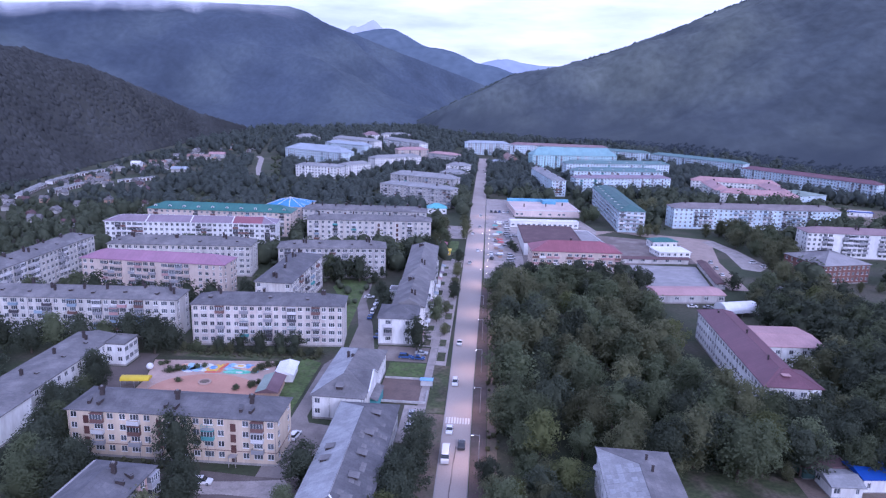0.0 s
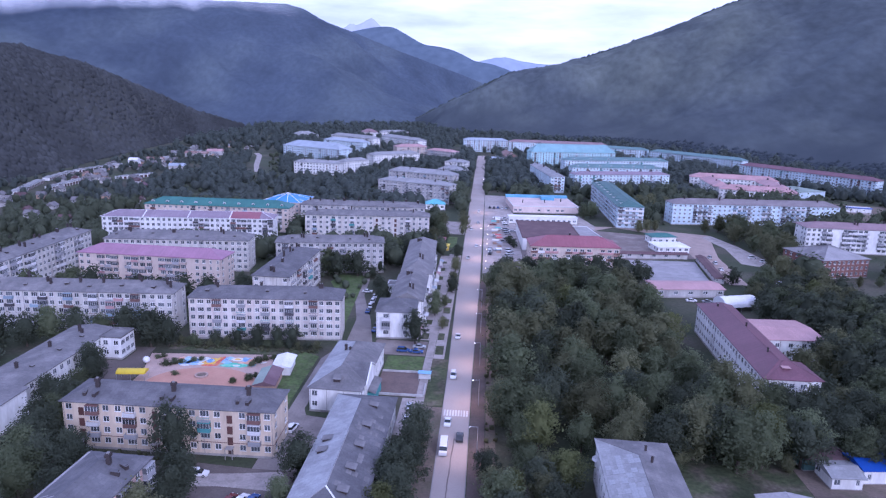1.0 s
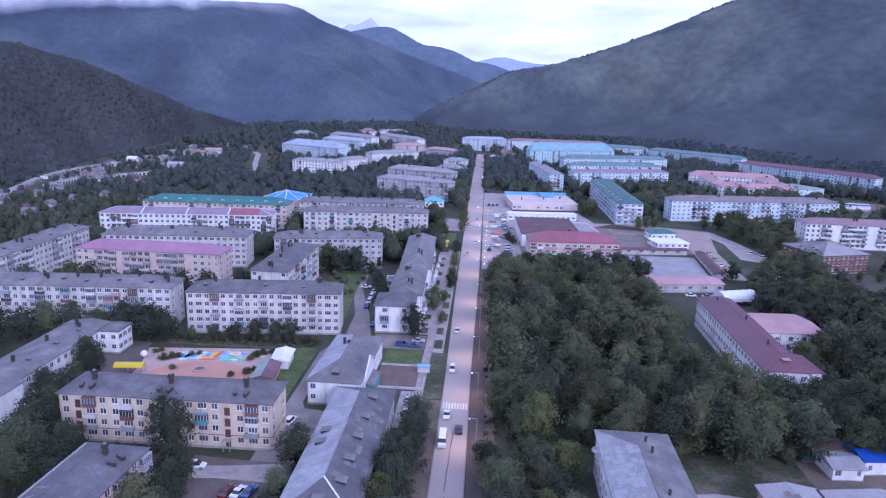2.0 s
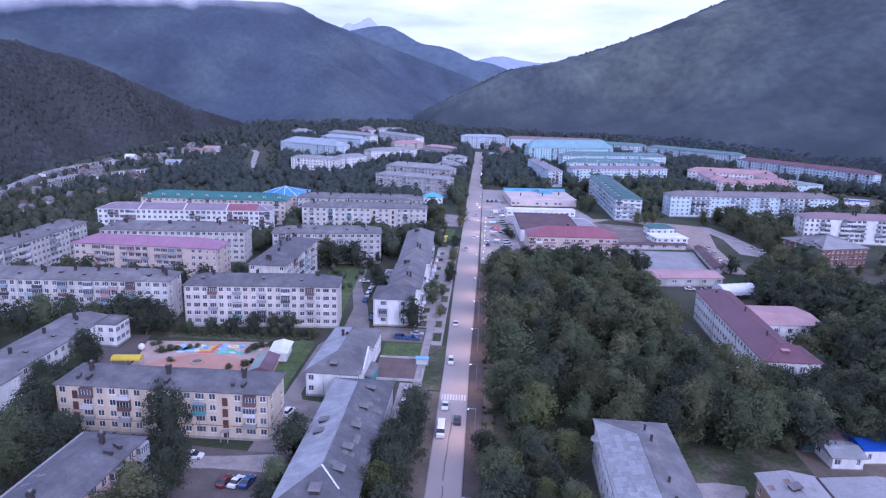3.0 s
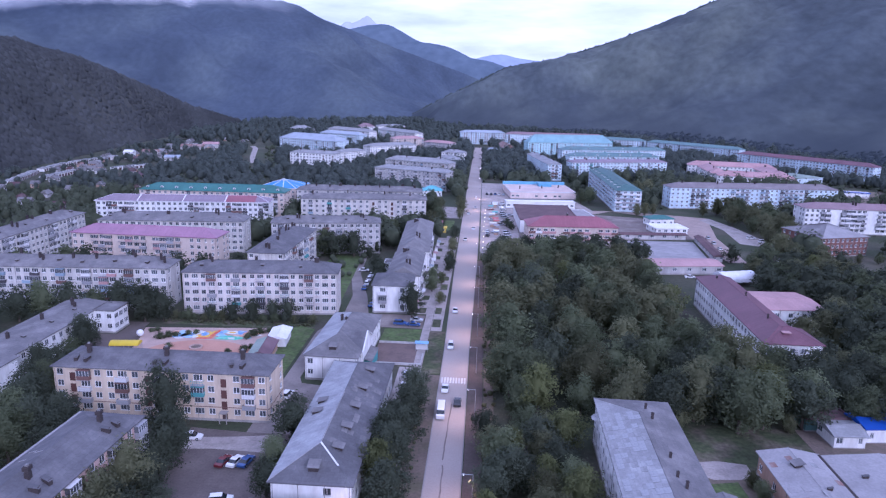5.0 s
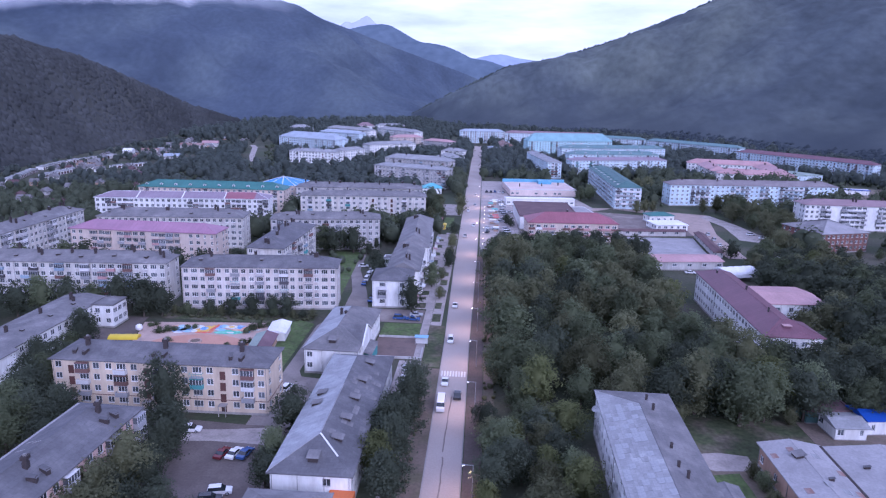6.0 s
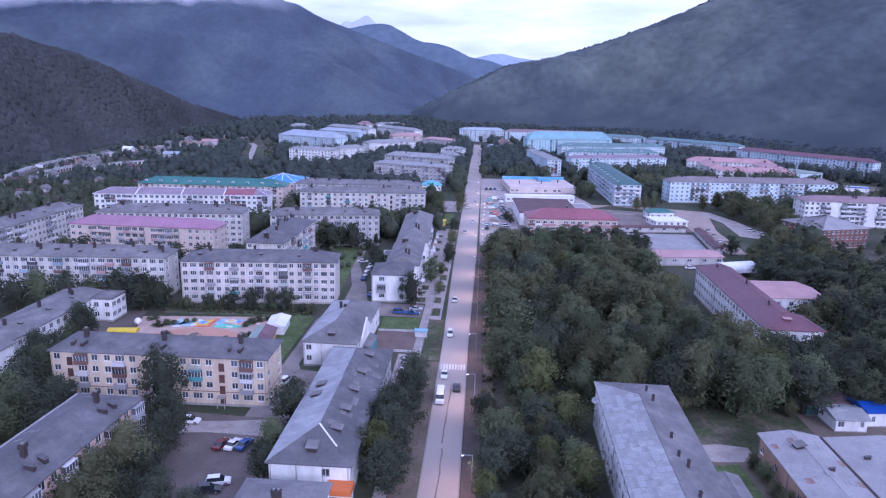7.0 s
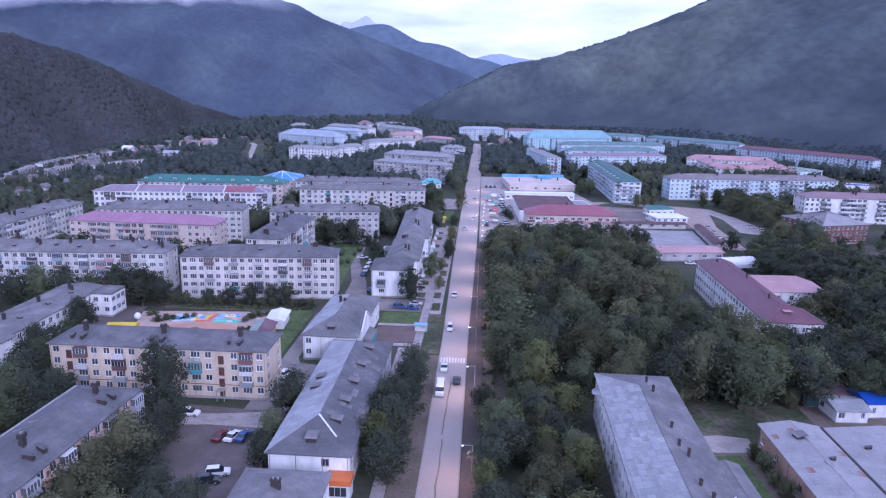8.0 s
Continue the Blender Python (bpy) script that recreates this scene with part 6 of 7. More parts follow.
sheet("market_yard", [(83, 337), (114, 338.5), (119.5, 388), (84, 386)], 0.07, R_FELT, "pale paved market yard", "yard")
sheet("track", [(-227, 690), (-222, 690), (-241, 745), (-273, 850), (-287, 880), (-293, 877), (-279, 848), (-247, 745)], 0.05, PAVING, "pale dirt track among the trees", "track")
sheet("yard_school", rect(50, 120, 63.5, 180), 0.04, DIRT, "bare dirt yard with patches of grass", "yard")
sheet("yard_sheds", rect(52, 162.5, 81, 181.5), 0.05, GRASS, "rough grass between the sheds", "lawn")
sheet("yard_sheds", rect(81.1, 162.5, 112, 181.5), 0.05, DIRT, "bare dirt between the sheds", "yard")
sheet("lawn_school", [(53.8, 156.6), (59.6, 157.8), (60.2, 144), (58.5, 122), (52, 122)], 0.06, GRASS_B, "grass beside the college", "lawn")
sheet("path_park", rect(8.05, 15, 10.5, 330), 0.06, DIRT, "trodden earth at the park's edge", "verge")
sheet("verge_street", rect(-9.2, 236.5, -5.6, 380), 0.05, PAVING, "pale trodden verge beside the street", "verge")
vrng = random.Random(12)
for i in range(10):
    y_ = 240 + 14 * i + vrng.uniform(-1, 1)
    sheet("verge_lawn", rect(-9.0, y_, -6.4 + vrng.uniform(-0.4, 0.4), y_ + vrng.uniform(5, 9)), 0.09, GRASS, "small bed of grass beside the street", "lawn")
sheet("forecourt_street", rect(-16.2, 252.5, -11.85, 376), 0.05, PAVING, "pale paving before the street houses", "pavement")
for i in range(8):
    y_ = 255 + 15 * i + vrng.uniform(-2, 2)
    sheet("verge_lawn", rect(-14.8, y_, -12.3, y_ + vrng.uniform(4, 8)), 0.09, GRASS, "small bed of grass before the street houses", "lawn")
for i in range(9):
    y_ = 256 + 12.4 * i + vrng.uniform(-2, 2)
    pw_ = thing("shop_porch", "small white shop porch with a tinted awning", "porch", pose(-15.35 if y_ > 302 else -15.85 if y_ > 266 else -16.95, y_, 0), "shop porches")
    b = Build(W_CLEAN, GLASS)
    b.box(0, 0, 0, 1.3, 3.2, 2.7), b.box(1.3, 0.4, 0.5, 1.34, 2.8, 2.2, k=1)
    part("wall", b, pw_)
    b = Build(vrng.choice((R_PALEBLUE, R_SALMON, R_WHITE, R_LILAC)))
    b.quad((-0.1, -0.3, 3.2), (1.9, -0.3, 2.7), (1.9, 3.5, 2.7), (-0.1, 3.5, 3.2))
    b.quad((1.9, -0.3, 2.35), (1.9, 3.5, 2.35), (1.9, 3.5, 2.7), (1.9, -0.3, 2.7))
    b.quad((-0.1, 3.5, 2.62), (1.9, 3.5, 2.62), (1.9, -0.3, 2.62), (-0.1, -0.3, 2.62))
    part("awning", b, pw_)
sheet("verge_street", rect(-9.2, 100, -3.82, 202.5), 0.05, DIRT, "trodden verge beside the street", "verge")

PX = [(-93.5, 188), (-55, 190), (-56, 212), (-60.5, 232.2), (-99.4, 228.2), (-95.2, 214)]
sheet("playground", PX, 0.06, PEACH, "peach-coloured paved kindergarten playground", "playground")


def oval(cx, cy, rx, ry, z, mat, name, label, cat, n=40):
    b = Build(mat)
    pts = [(cx + rx * math.cos(i * math.tau / n), cy + ry * math.sin(i * math.tau / n)) for i in range(n)]
    b.quad(*[(x, y, z) for x, y in pts])
    for i in range(n):
        (x0, y0), (x1, y1) = pts[i], pts[(i + 1) % n]
        b.quad((x0, y0, z - 0.1), (x1, y1, z - 0.1), (x1, y1, z), (x0, y0, z))
    return solid(name, b, label, cat, kind="structure")


oval(-74.8, 207.5, 16.2, 12.4, 0.10, TERRA, "play_surface", "terracotta oval play surface", "playground")
ring = Build(PEACH, DIRT)
for i in range(24):
    a0, a1 = i * math.tau / 24, (i + 1) * math.tau / 24
    for ra, rb_, za, zb in ((2.6, 2.6, 0, 0.5), (2.6, 2.0, 0.5, 0.5), (2.0, 2.0, 0.5, 0.2)):
        ring.quad((ra * math.cos(a0), ra * math.sin(a0), za), (ra * math.cos(a1), ra * math.sin(a1), za), (rb_ * math.cos(a1), rb_ * math.sin(a1), zb), (rb_ * math.cos(a0), rb_ * math.sin(a0), zb))
    ring.quad((0, 0, 0.35), (2.0 * math.cos(a0), 2.0 * math.sin(a0), 0.2), (2.0 * math.cos(a1), 2.0 * math.sin(a1), 0.2), k=1)
solid("flower_bed", ring, "round tan-rimmed flower bed on the play surface", "flower bed", pose(-76.7, 213.5, 0.1) @ Matrix.Diagonal((0.75, 0.75, 1, 1)))

# painted ground of the playground: rounded shapes of many colours
PANEL = [material("panel_" + n, c, 0.6, fine=0.1, stain=d, stain_amount=0.9, stain_scale=0.7) for n, c, d in (
    ("blue", (0.14, 0.30, 0.56), (0.45, 0.55, 0.62)), ("sky", (0.26, 0.48, 0.66), (0.52, 0.60, 0.55)), ("red", (0.55, 0.11, 0.09), (0.55, 0.30, 0.12)),
    ("yellow", (0.70, 0.48, 0.08), (0.55, 0.25, 0.08)), ("green", (0.10, 0.45, 0.30), (0.30, 0.60, 0.50)), ("white", (0.7, 0.68, 0.64), (0.5, 0.58, 0.66)), ("orange", (0.62, 0.33, 0.20), (0.62, 0.45, 0.38)))]
mural = thing("play_mural", "brightly painted play ground with blue, red, green and yellow shapes", "painted ground", pose(0.4, -1.2, 0), kind="structure")


def patch(cx, cy, rx, ry, c, level, turn=0, ripple=0.0, n=22):
    """A rounded painted shape, a thin coat on the paving."""
    b = Build(PANEL[c])
    z = 0.066 + 0.005 * level
    rim = []
    for i in range(n):
        a = math.tau * i / n
        q = 1 + ripple * math.sin(3 * a + cx)
        x, y = rx * q * math.cos(a), ry * q * math.sin(a)
        t = math.radians(turn)
        rim.append((cx + x * math.cos(t) - y * math.sin(t), cy + x * math.sin(t) + y * math.cos(t)))
    b.quad(*[(x, y, z) for x, y in rim])
    for (x0, y0), (x1, y1) in zip(rim, rim[1:] + rim[:1]):
        b.quad((x0, y0, 0.04), (x1, y1, 0.04), (x1, y1, z), (x0, y0, z))
    part("painted_shape", b, mural)


for cx, cy, rx, ry, c, level, turn, ripple in (
        (-86.3, 225.2, 2.2, 3.0, 1, 1, 0, 0.18), (-86.9, 223.4, 1.2, 1.1, 0, 2, 0, 0), (-83.6, 224.6, 2.2, 2.6, 0, 1, 20, 0.15), (-84.4, 227.4, 1.2, 0.9, 5, 3, 0, 0.1), (-83.2, 223.0, 1.3, 0.9, 1, 4, 0, 0),
        (-80.9, 226.0, 1.6, 2.8, 5, 2, 0, 0.12), (-78.9, 225.0, 2.0, 3.0, 3, 3, -15, 0.15), (-79.0, 225.9, 1.25, 1.5, 0, 5, 0, 0), (-78.2, 222.5, 2.2, 0.8, 2, 6, 8, 0), (-76.2, 224.6, 0.7, 2.4, 2, 7, 8, 0),
        (-76.0, 227.8, 0.75, 2.2, 2, 8, -6, 0), (-77.0, 227.4, 0.5, 1.9, 3, 9, -8, 0), (-74.8, 227.2, 0.8, 2.2, 0, 5, 0, 0.1), (-73.4, 228.4, 1.6, 1.4, 1, 4, 0, 0.2), (-71.6, 223.6, 3.0, 1.7, 4, 1, 6, 0.12),
        (-68.0, 223.8, 1.9, 1.5, 4, 2, 0, 0.2), (-71.1, 228.1, 1.9, 1.4, 5, 6, 0, 0.08), (-71.1, 228.2, 1.1, 0.7, 3, 7, 0, 0), (-68.4, 228.4, 1.4, 1.8, 0, 3, 0, 0.2), (-66.4, 226.8, 1.5, 2.0, 6, 4, 10, 0.15),
        (-65.2, 224.6, 1.3, 1.2, 1, 5, 0, 0.1), (-73.4, 225.4, 1.3, 1.0, 1, 6, 0, 0.1), (-68.9, 225.8, 1.2, 0.8, 6, 7, 0, 0), (-88.6, 226.6, 0.9, 1.6, 6, 2, 0, 0.1), (-63.6, 228.6, 2.0, 0.8, 6, 2, 12, 0.1), (-63.0, 226.6, 1.7, 0.7, 5, 3, 12, 0.1), (-81.2, 223.4, 1.0, 0.8, 5, 5, 0, 0.1), (-85.6, 221.9, 1.4, 0.7, 5, 5, 0, 0.1), (-69.8, 223.4, 1.1, 0.6, 5, 4, 0, 0.1)):
    patch(cx, cy, rx, ry, c, level, turn, ripple)


can = thing("canopy", "bright yellow barrel-roofed playground shelter", "shelter", pose(-99.4, 208.4, 0.06, 0, 0, 7))
YEL = material("yellow_plastic_roof", (0.62, 0.47, 0.03), 0.4, fine=0.08, stain=(0.5, 0.36, 0.03))
b = Build(YEL)
for i in range(8):
    a0, a1 = math.pi * i / 8, math.pi * (i + 1) / 8
    b.quad((0, -1.7 * math.cos(a0), 2.2 + 1.0 * math.sin(a0)), (8.2, -1.7 * math.cos(a0), 2.2 + 1.0 * math.sin(a0)), (8.2, -1.7 * math.cos(a1), 2.2 + 1.0 * math.sin(a1)), (0, -1.7 * math.cos(a1), 2.2 + 1.0 * math.sin(a1)))
    for x in (0, 8.2):
        b.quad((x, 0, 2.2), (x, -1.7 * math.cos(a0), 2.2 + 1.0 * math.sin(a0)), (x, -1.7 * math.cos(a1), 2.2 + 1.0 * math.sin(a1)))
part("roof", b, can)
for x in (0.2, 4.1, 8.0):
    for y in (-1.6, 1.6):
        b = Build(METAL)
        b.tube(x, y, 0, 2.25, 0.06, 0.06, 6)
        part("post", b, can)
tank = Build(R_WHITE, METAL)
for j in range(6):
    for i in range(14):
        p = []
        for jj, ii in ((j, i), (j, i + 1), (j + 1, i + 1), (j + 1, i)):
            e, a = -math.pi / 2 + math.pi * jj / 6, math.tau * ii / 14
            p.append((1.5 * math.cos(e) * math.cos(a), 1.5 * math.cos(e) * math.sin(a), 1.5 + 1.5 * math.sin(e)))
        tank.quad(*p)
solid("climbing_dome", tank, "round white play dome beside the kindergarten", "play dome", pose(-97.2, 220.6, 0.06) @ Matrix.Scale(0.72, 4))
block("pavilion", "low pavilion with a grey-green and brown roof at the playground's edge", (-57.5, 204.5), (-52, 205), 11, 1, W_TAN, R_MAROON, rise=1.1, gable=True, second=R_GREYGREEN, chimneys=0, seed=90, bays="..", ends="....", storey=2.2, base=0.2, category="pavilion")
block("pavilion", "low pavilion with a clean white roof", (-56, 216.8), (-51, 217.3), 9, 1, W_CLEAN, R_WHITE, rise=0.8, gable=True, chimneys=0, seed=91, bays="..", ends="....", storey=2.4, base=0.2, category="pavilion")

# planting round the play surface
for x, y, r_ in ((-90.6, 219.8, 1.7), (-88.6, 221.4, 1.6), (-86.8, 222.2, 1.2), (-84.8, 213.4, 1.2), (-63.6, 225.4, 1.8), (-62.0, 228.0, 1.7), (-64.6, 222.8, 1.3), (-83.6, 224.2, 1.1), (-81.6, 225.0, 1.1), (-62.2, 213, 1.6), (-60.8, 215.2, 1.2), (-66, 210.5, 1.3), (-59.8, 229.6, 1.3), (-95.6, 224.6, 1.1), (-94.4, 225.8, 1.1)):
    ob = copy_thing(TREES[trng.choice((0, 2))], pose(x, y, -0.45 * r_ * 1.0, 0, 0, trng.uniform(0, 360)) @ Matrix.Diagonal((r_ / 3.4, r_ / 3.4, r_ / 6.0, 1)))
    tagged(ob, "low dark shrub in a playground bed", "shrub", "playground shrubs")
    ob.name = "shrub"


# ---- vehicles ----
TYRE = material("black_tyre", (0.02, 0.02, 0.022), 0.9)
CARGLASS = material("car_glass", (0.02, 0.025, 0.03), 0.05, spec=0.8)
LIGHTS = material("headlamp_glass", (0.75, 0.75, 0.72), 0.2)
PAINTS = {n: material(n + "_car_paint", c, 0.25, spec=0.6, fine=0.05) for n, c in (("white", (0.72, 0.72, 0.73)), ("silver", (0.42, 0.43, 0.45)), ("red", (0.13, 0.022, 0.028)), ("blue", (0.05, 0.10, 0.26)), ("dark", (0.03, 0.032, 0.036)), ("pale", (0.50, 0.56, 0.62)))}


def prism(b, profile, half, taper, k=0):
    """A side profile (x, z) drawn out across the car, its upper part drawn in."""
    rim = lambda s: [(x, s * (half - taper * max(0, z - 0.9)), z) for x, z in profile]
    l, r = rim(-1), rim(1)
    n = len(profile)
    b.quad(*reversed(r), k=k), b.quad(*l, k=k)
    for i in range(n):
        j = (i + 1) % n
        b.quad(l[j], l[i], r[i], r[j], k=k)


def car_kind(style, paint):
    L = {"sedan": 4.4, "suv": 4.5, "van": 6.0}[style]
    ob = thing(style if style != "van" else "minibus", "", "", pose(0, 0, -60))
    h = L / 2
    b = Build(PAINTS[paint])
    if style == "van":
        prism(b, [(-h, 0.35), (h, 0.35), (h, 1.15), (h - 0.25, 1.35), (h - 0.95, 2.35), (h - 1.3, 2.5), (-h + 0.15, 2.5), (-h, 2.3)], 0.98, 0.07)
    else:
        t = 0.98 if style == "suv" else 0.86
        prism(b, [(-h, 0.3), (h, 0.3), (h, 0.62), (h - 0.15, 0.78), (h - 1.2, t), (-h + (0.1 if style == "suv" else 0.7), t + 0.02), (-h, 0.8)], 0.88, 0.05)
    part("body", b, ob)
    if style == "van":
        g_ = Build(CARGLASS)
        prism(g_, [(h - 0.98, 1.5), (h - 0.33, 1.5), (h - 0.88, 2.28), (h - 1.1, 2.28)], 1.0, 0.06)
        part("windscreen", g_, ob)
        g_ = Build(CARGLASS)
        g_.box(-h + 0.4, -0.975, 1.5, h - 1.5, 0.975, 2.15)
        part("side_glass", g_, ob)
    else:
        t, top = (0.98, 1.72) if style == "suv" else (0.86, 1.42)
        back = -h + (0.15 if style == "suv" else 0.75)
        g_ = Build(CARGLASS)
        prism(g_, [(back, t), (h - 1.15, t), (h - 1.95, top - 0.06), (back + (0.25 if style == "suv" else 0.65), top - 0.06)], 0.83, 0.25)
        part("glasshouse", g_, ob)
        r_ = Build(PAINTS[paint])
        prism(r_, [(back + (0.2 if style == "suv" else 0.6), top - 0.07), (h - 1.9, top - 0.07), (h - 2.05, top), (back + (0.35 if style == "suv" else 0.75), top)], 0.80, 0.2)
        part("roof", r_, ob)
    for x in (-h + 0.85, h - 0.85):
        for y in (-0.86, 0.86):
            w_ = Build(TYRE, METAL)
            n = 14
            for i in range(n):
                a0, a1 = i * math.tau / n, (i + 1) * math.tau / n
                p0, p1 = (0.33 * math.cos(a0), 0.33 * math.sin(a0)), (0.33 * math.cos(a1), 0.33 * math.sin(a1))
                w_.quad((p0[0], -0.1, p0[1]), (p1[0], -0.1, p1[1]), (p1[0], 0.1, p1[1]), (p0[0], 0.1, p0[1]))
                for s in (-0.1, 0.1):
                    w_.quad((0, s * 1.05, 0), (p0[0] * 0.6, s * 1.05, p0[1] * 0.6), (p1[0] * 0.6, s * 1.05, p1[1] * 0.6), k=1)
                    w_.quad((p0[0] * 0.6, s * 1.05, p0[1] * 0.6), (p1[0] * 0.6, s * 1.05, p1[1] * 0.6), (p1[0], s, p1[1]), (p0[0], s, p0[1]))
            part("wheel", w_, ob, m=pose(x, y, 0.33))
    for y in (-0.62, 0.62):
        l_ = Build(LIGHTS)
        l_.box(h - 0.06, y - 0.17, 0.6, h + 0.015, y + 0.17, 0.75)
        part("headlight", l_, ob)
    return ob


CARS = {}


def car(style, paint, x, y, rz, label):
    if (style, paint) not in CARS:
        CARS[style, paint] = car_kind(style, paint)
    ob = copy_thing(CARS[style, paint], pose(x, y, 0.06, 0, 0, rz))
    return tagged(ob, label, "minibus" if style == "van" else "car", "cars of the town")


DOWN, UP = -90, 90
for style, paint, x, y, rz, label in (
        ("sedan", "white", -2.0, 256.5, DOWN, "white saloon car driving on the main street"), ("suv", "white", -1.9, 223, DOWN, "white estate car driving on the main street"),
        ("sedan", "white", -1.9, 193.5, DOWN, "white saloon car at the crossing"), ("van", "white", -2.1, 180, DOWN, "white minibus driving on the main street"),
        ("sedan", "dark", 1.6, 186, UP, "dark saloon car driving on the main street"), ("sedan", "silver", -1.8, 372, DOWN, "silver car on the main street"), ("sedan", "white", 2.0, 401, UP, "white car on the main street"),
        ("suv", "white", 2.0, 512, UP, "white car far along the street"), ("sedan", "white", -2.0, 447, DOWN, "white car far along the street"), ("sedan", "silver", 2.0, 470, UP, "silver car far along the street"),
        ("suv", "white", -55.7, 163, 4, "white estate car parked before the cream block"), ("sedan", "red", -45.2, 154.2, 78, "dark red car parked in the yard"), ("sedan", "white", -42.8, 154.4, 78, "white car parked in the yard"),
        ("sedan", "blue", -40.6, 154.6, 78, "blue car parked in the yard"), ("suv", "white", -40.7, 141.3, 15, "white off-road car parked in the yard"), ("suv", "dark", -41.5, 138.6, 15, "dark off-road car parked in the yard"),
        ("suv", "white", -41.0, 185.5, 80, "white car parked beside the shop house"), ("sedan", "blue", -31.9, 259, 80, "blue car parked in the lane"), ("sedan", "dark", -32, 266, 80, "dark car parked in the lane"),
        ("sedan", "white", -43, 304.6, 5, "white car parked on the lane"), ("sedan", "blue", -15, 240.5, 0, "blue car parked before the white house"), ("suv", "blue", -19.5, 241, 0, "blue truck-like car parked before the house"),
        ("sedan", "silver", -14.5, 245, 0, "silver car parked before the white house"), ("sedan", "white", -12.6, 194, 88, "white car parked before the long house"), ("sedan", "silver", -12.8, 201, 92, "silver car parked before the shops"), ("sedan", "white", 96.3, 314.5, 0, "white car parked at the market"), ("sedan", "silver", 103, 314, 0, "silver car parked at the market"),
        ("suv", "white", 155, 402, 10, "white car parked by the side street"), ("suv", "white", 158, 393.2, 10, "white car parked by the side street"), ("sedan", "white", 148.5, 350, 40, "white car by the trees"),
        ("sedan", "white", 12.8, 430, 15, "white car parked on the square"), ("sedan", "silver", 17.6, 415.5, 15, "silver car parked on the square"), ("sedan", "white", 24, 446.5, 15, "white car parked on the square"),
        ("sedan", "pale", 14, 394, 15, "pale car parked on the square"), ("sedan", "dark", 20, 424, 15, "dark car parked on the square"), ("sedan", "white", 16, 452, 15, "white car parked on the square"), ("sedan", "red", 12, 465, 15, "red car parked on the square"),
        ("sedan", "white", 20, 472, 15, "white car parked on the square"), ("sedan", "white", 14, 490, 15, "white car parked on the square")):
    car(style, paint, x, y, rz, label)
parked = random.Random(23)
for x, y, rz, where in ([(9.5 + parked.uniform(-0.4, 0.4), 384 + 5.8 * i, 80, "on the busy square") for i in range(3)] + [(20.5 + parked.uniform(-1, 1), 380 + 6.5 * i, 20, "on the busy square") for i in (0, 1, 2, 9, 10, 11, 13, 15, 17)]
                        + [(10 + 3.1 * i, 532 + parked.uniform(-1, 1), 85, "beside the store") for i in range(5)] + [(-38.2 - 0.12 * i, 279 + 6.5 * i, 92, "on the lane") for i in range(4)] + [(128 + 1.2 * i, 372 + 13 * i, 84, "on the side street") for i in range(3)]):
    style, paint = parked.choice(("sedan", "sedan", "suv")), parked.choice(("white", "white", "silver", "dark", "pale", "blue"))
    car(style, paint, x, y, rz, "%s car parked %s" % (paint, where))

# ---- street lamps ----
lamp = thing("street_lamp", "tall grey street lamp with a lit head", "street lamp", pose(0, 0, -70), "street lamps")
b = Build(METAL)
b.tube(0, 0, 0, 7.6, 0.10, 0.07, 8)
part("pole", b, lamp)
b = Build(METAL)
b.box(-1.5, -0.04, 7.55, 0.04, 0.04, 7.65)
part("arm", b, lamp)
b = Build(METAL)
b.box(-2.1, -0.16, 7.55, -1.5, 0.16, 7.7)
head = part("head", b, lamp)
b = Build(LAMP_GLOW)
b.box(-2.0, -0.11, 7.47, -1.65, 0.11, 7.54)
part("lens", b, head)
for y in (143, 178.5, 205, 233, 262, 291.5, 333, 372, 415, 460, 510, 570, 640, 720):
    copy_thing(lamp, pose(6.0, y, 0.06))
for y in (143, 178.5, 205, 233, 262, 291.5, 333, 372, 415, 460, 510):
    l_ = new("street_lamp_light", bpy.data.lights.new("street_lamp_light", "SPOT"))
    l_.data.energy, l_.data.color, l_.data.spot_size, l_.data.spot_blend, l_.data.shadow_soft_size = 1300, (1.0, 0.60, 0.36), radians(140), 0.6, 0.2
    l_.matrix_world = pose(4.2, y, 7.35)
YGLOW = bpy.data.materials.new("yellow_globe")
YGLOW.use_nodes = True
YGLOW.node_tree.nodes["Principled BSDF"].inputs["Emission Color"].default_value = (1.0, 0.80, 0.30, 1)
YGLOW.node_tree.nodes["Principled BSDF"].inputs["Emission Strength"].default_value = 2.0
post = thing("lamp_post", "short lamp post with a lit yellow globe", "lamp post", pose(0, 0, -70), "globe lamps")
b = Build(METAL)
b.tube(0, 0, 0, 3.4, 0.07, 0.05, 7)
part("pole", b, post)
me = bpy.data.meshes.new("globe")
me.from_pydata((ICO_V * 0.22 + (0, 0, 3.6)).tolist(), [], ICO_F.tolist())
me.materials.append(YGLOW)
me.update()
part("globe", me, post)
for i in range(9):
    copy_thing(post, pose(7.2 + 0.16 * i, 341 + 13 * i, 0.06))
for x, y in ((21.3, 322), (52, 324)):
    copy_thing(post, pose(x, y, 0))

tent = thing("market_tent", "white market tent with a curved barrel roof", "tent", pose(104.5, 305, 0, 0, 0, 18))
b = Build(R_WHITE)
ARC = [(-4.2 * math.cos(math.pi * k / 10), 2.0 + 3.6 * math.sin(math.pi * k / 10) ** 0.8) for k in range(11)]
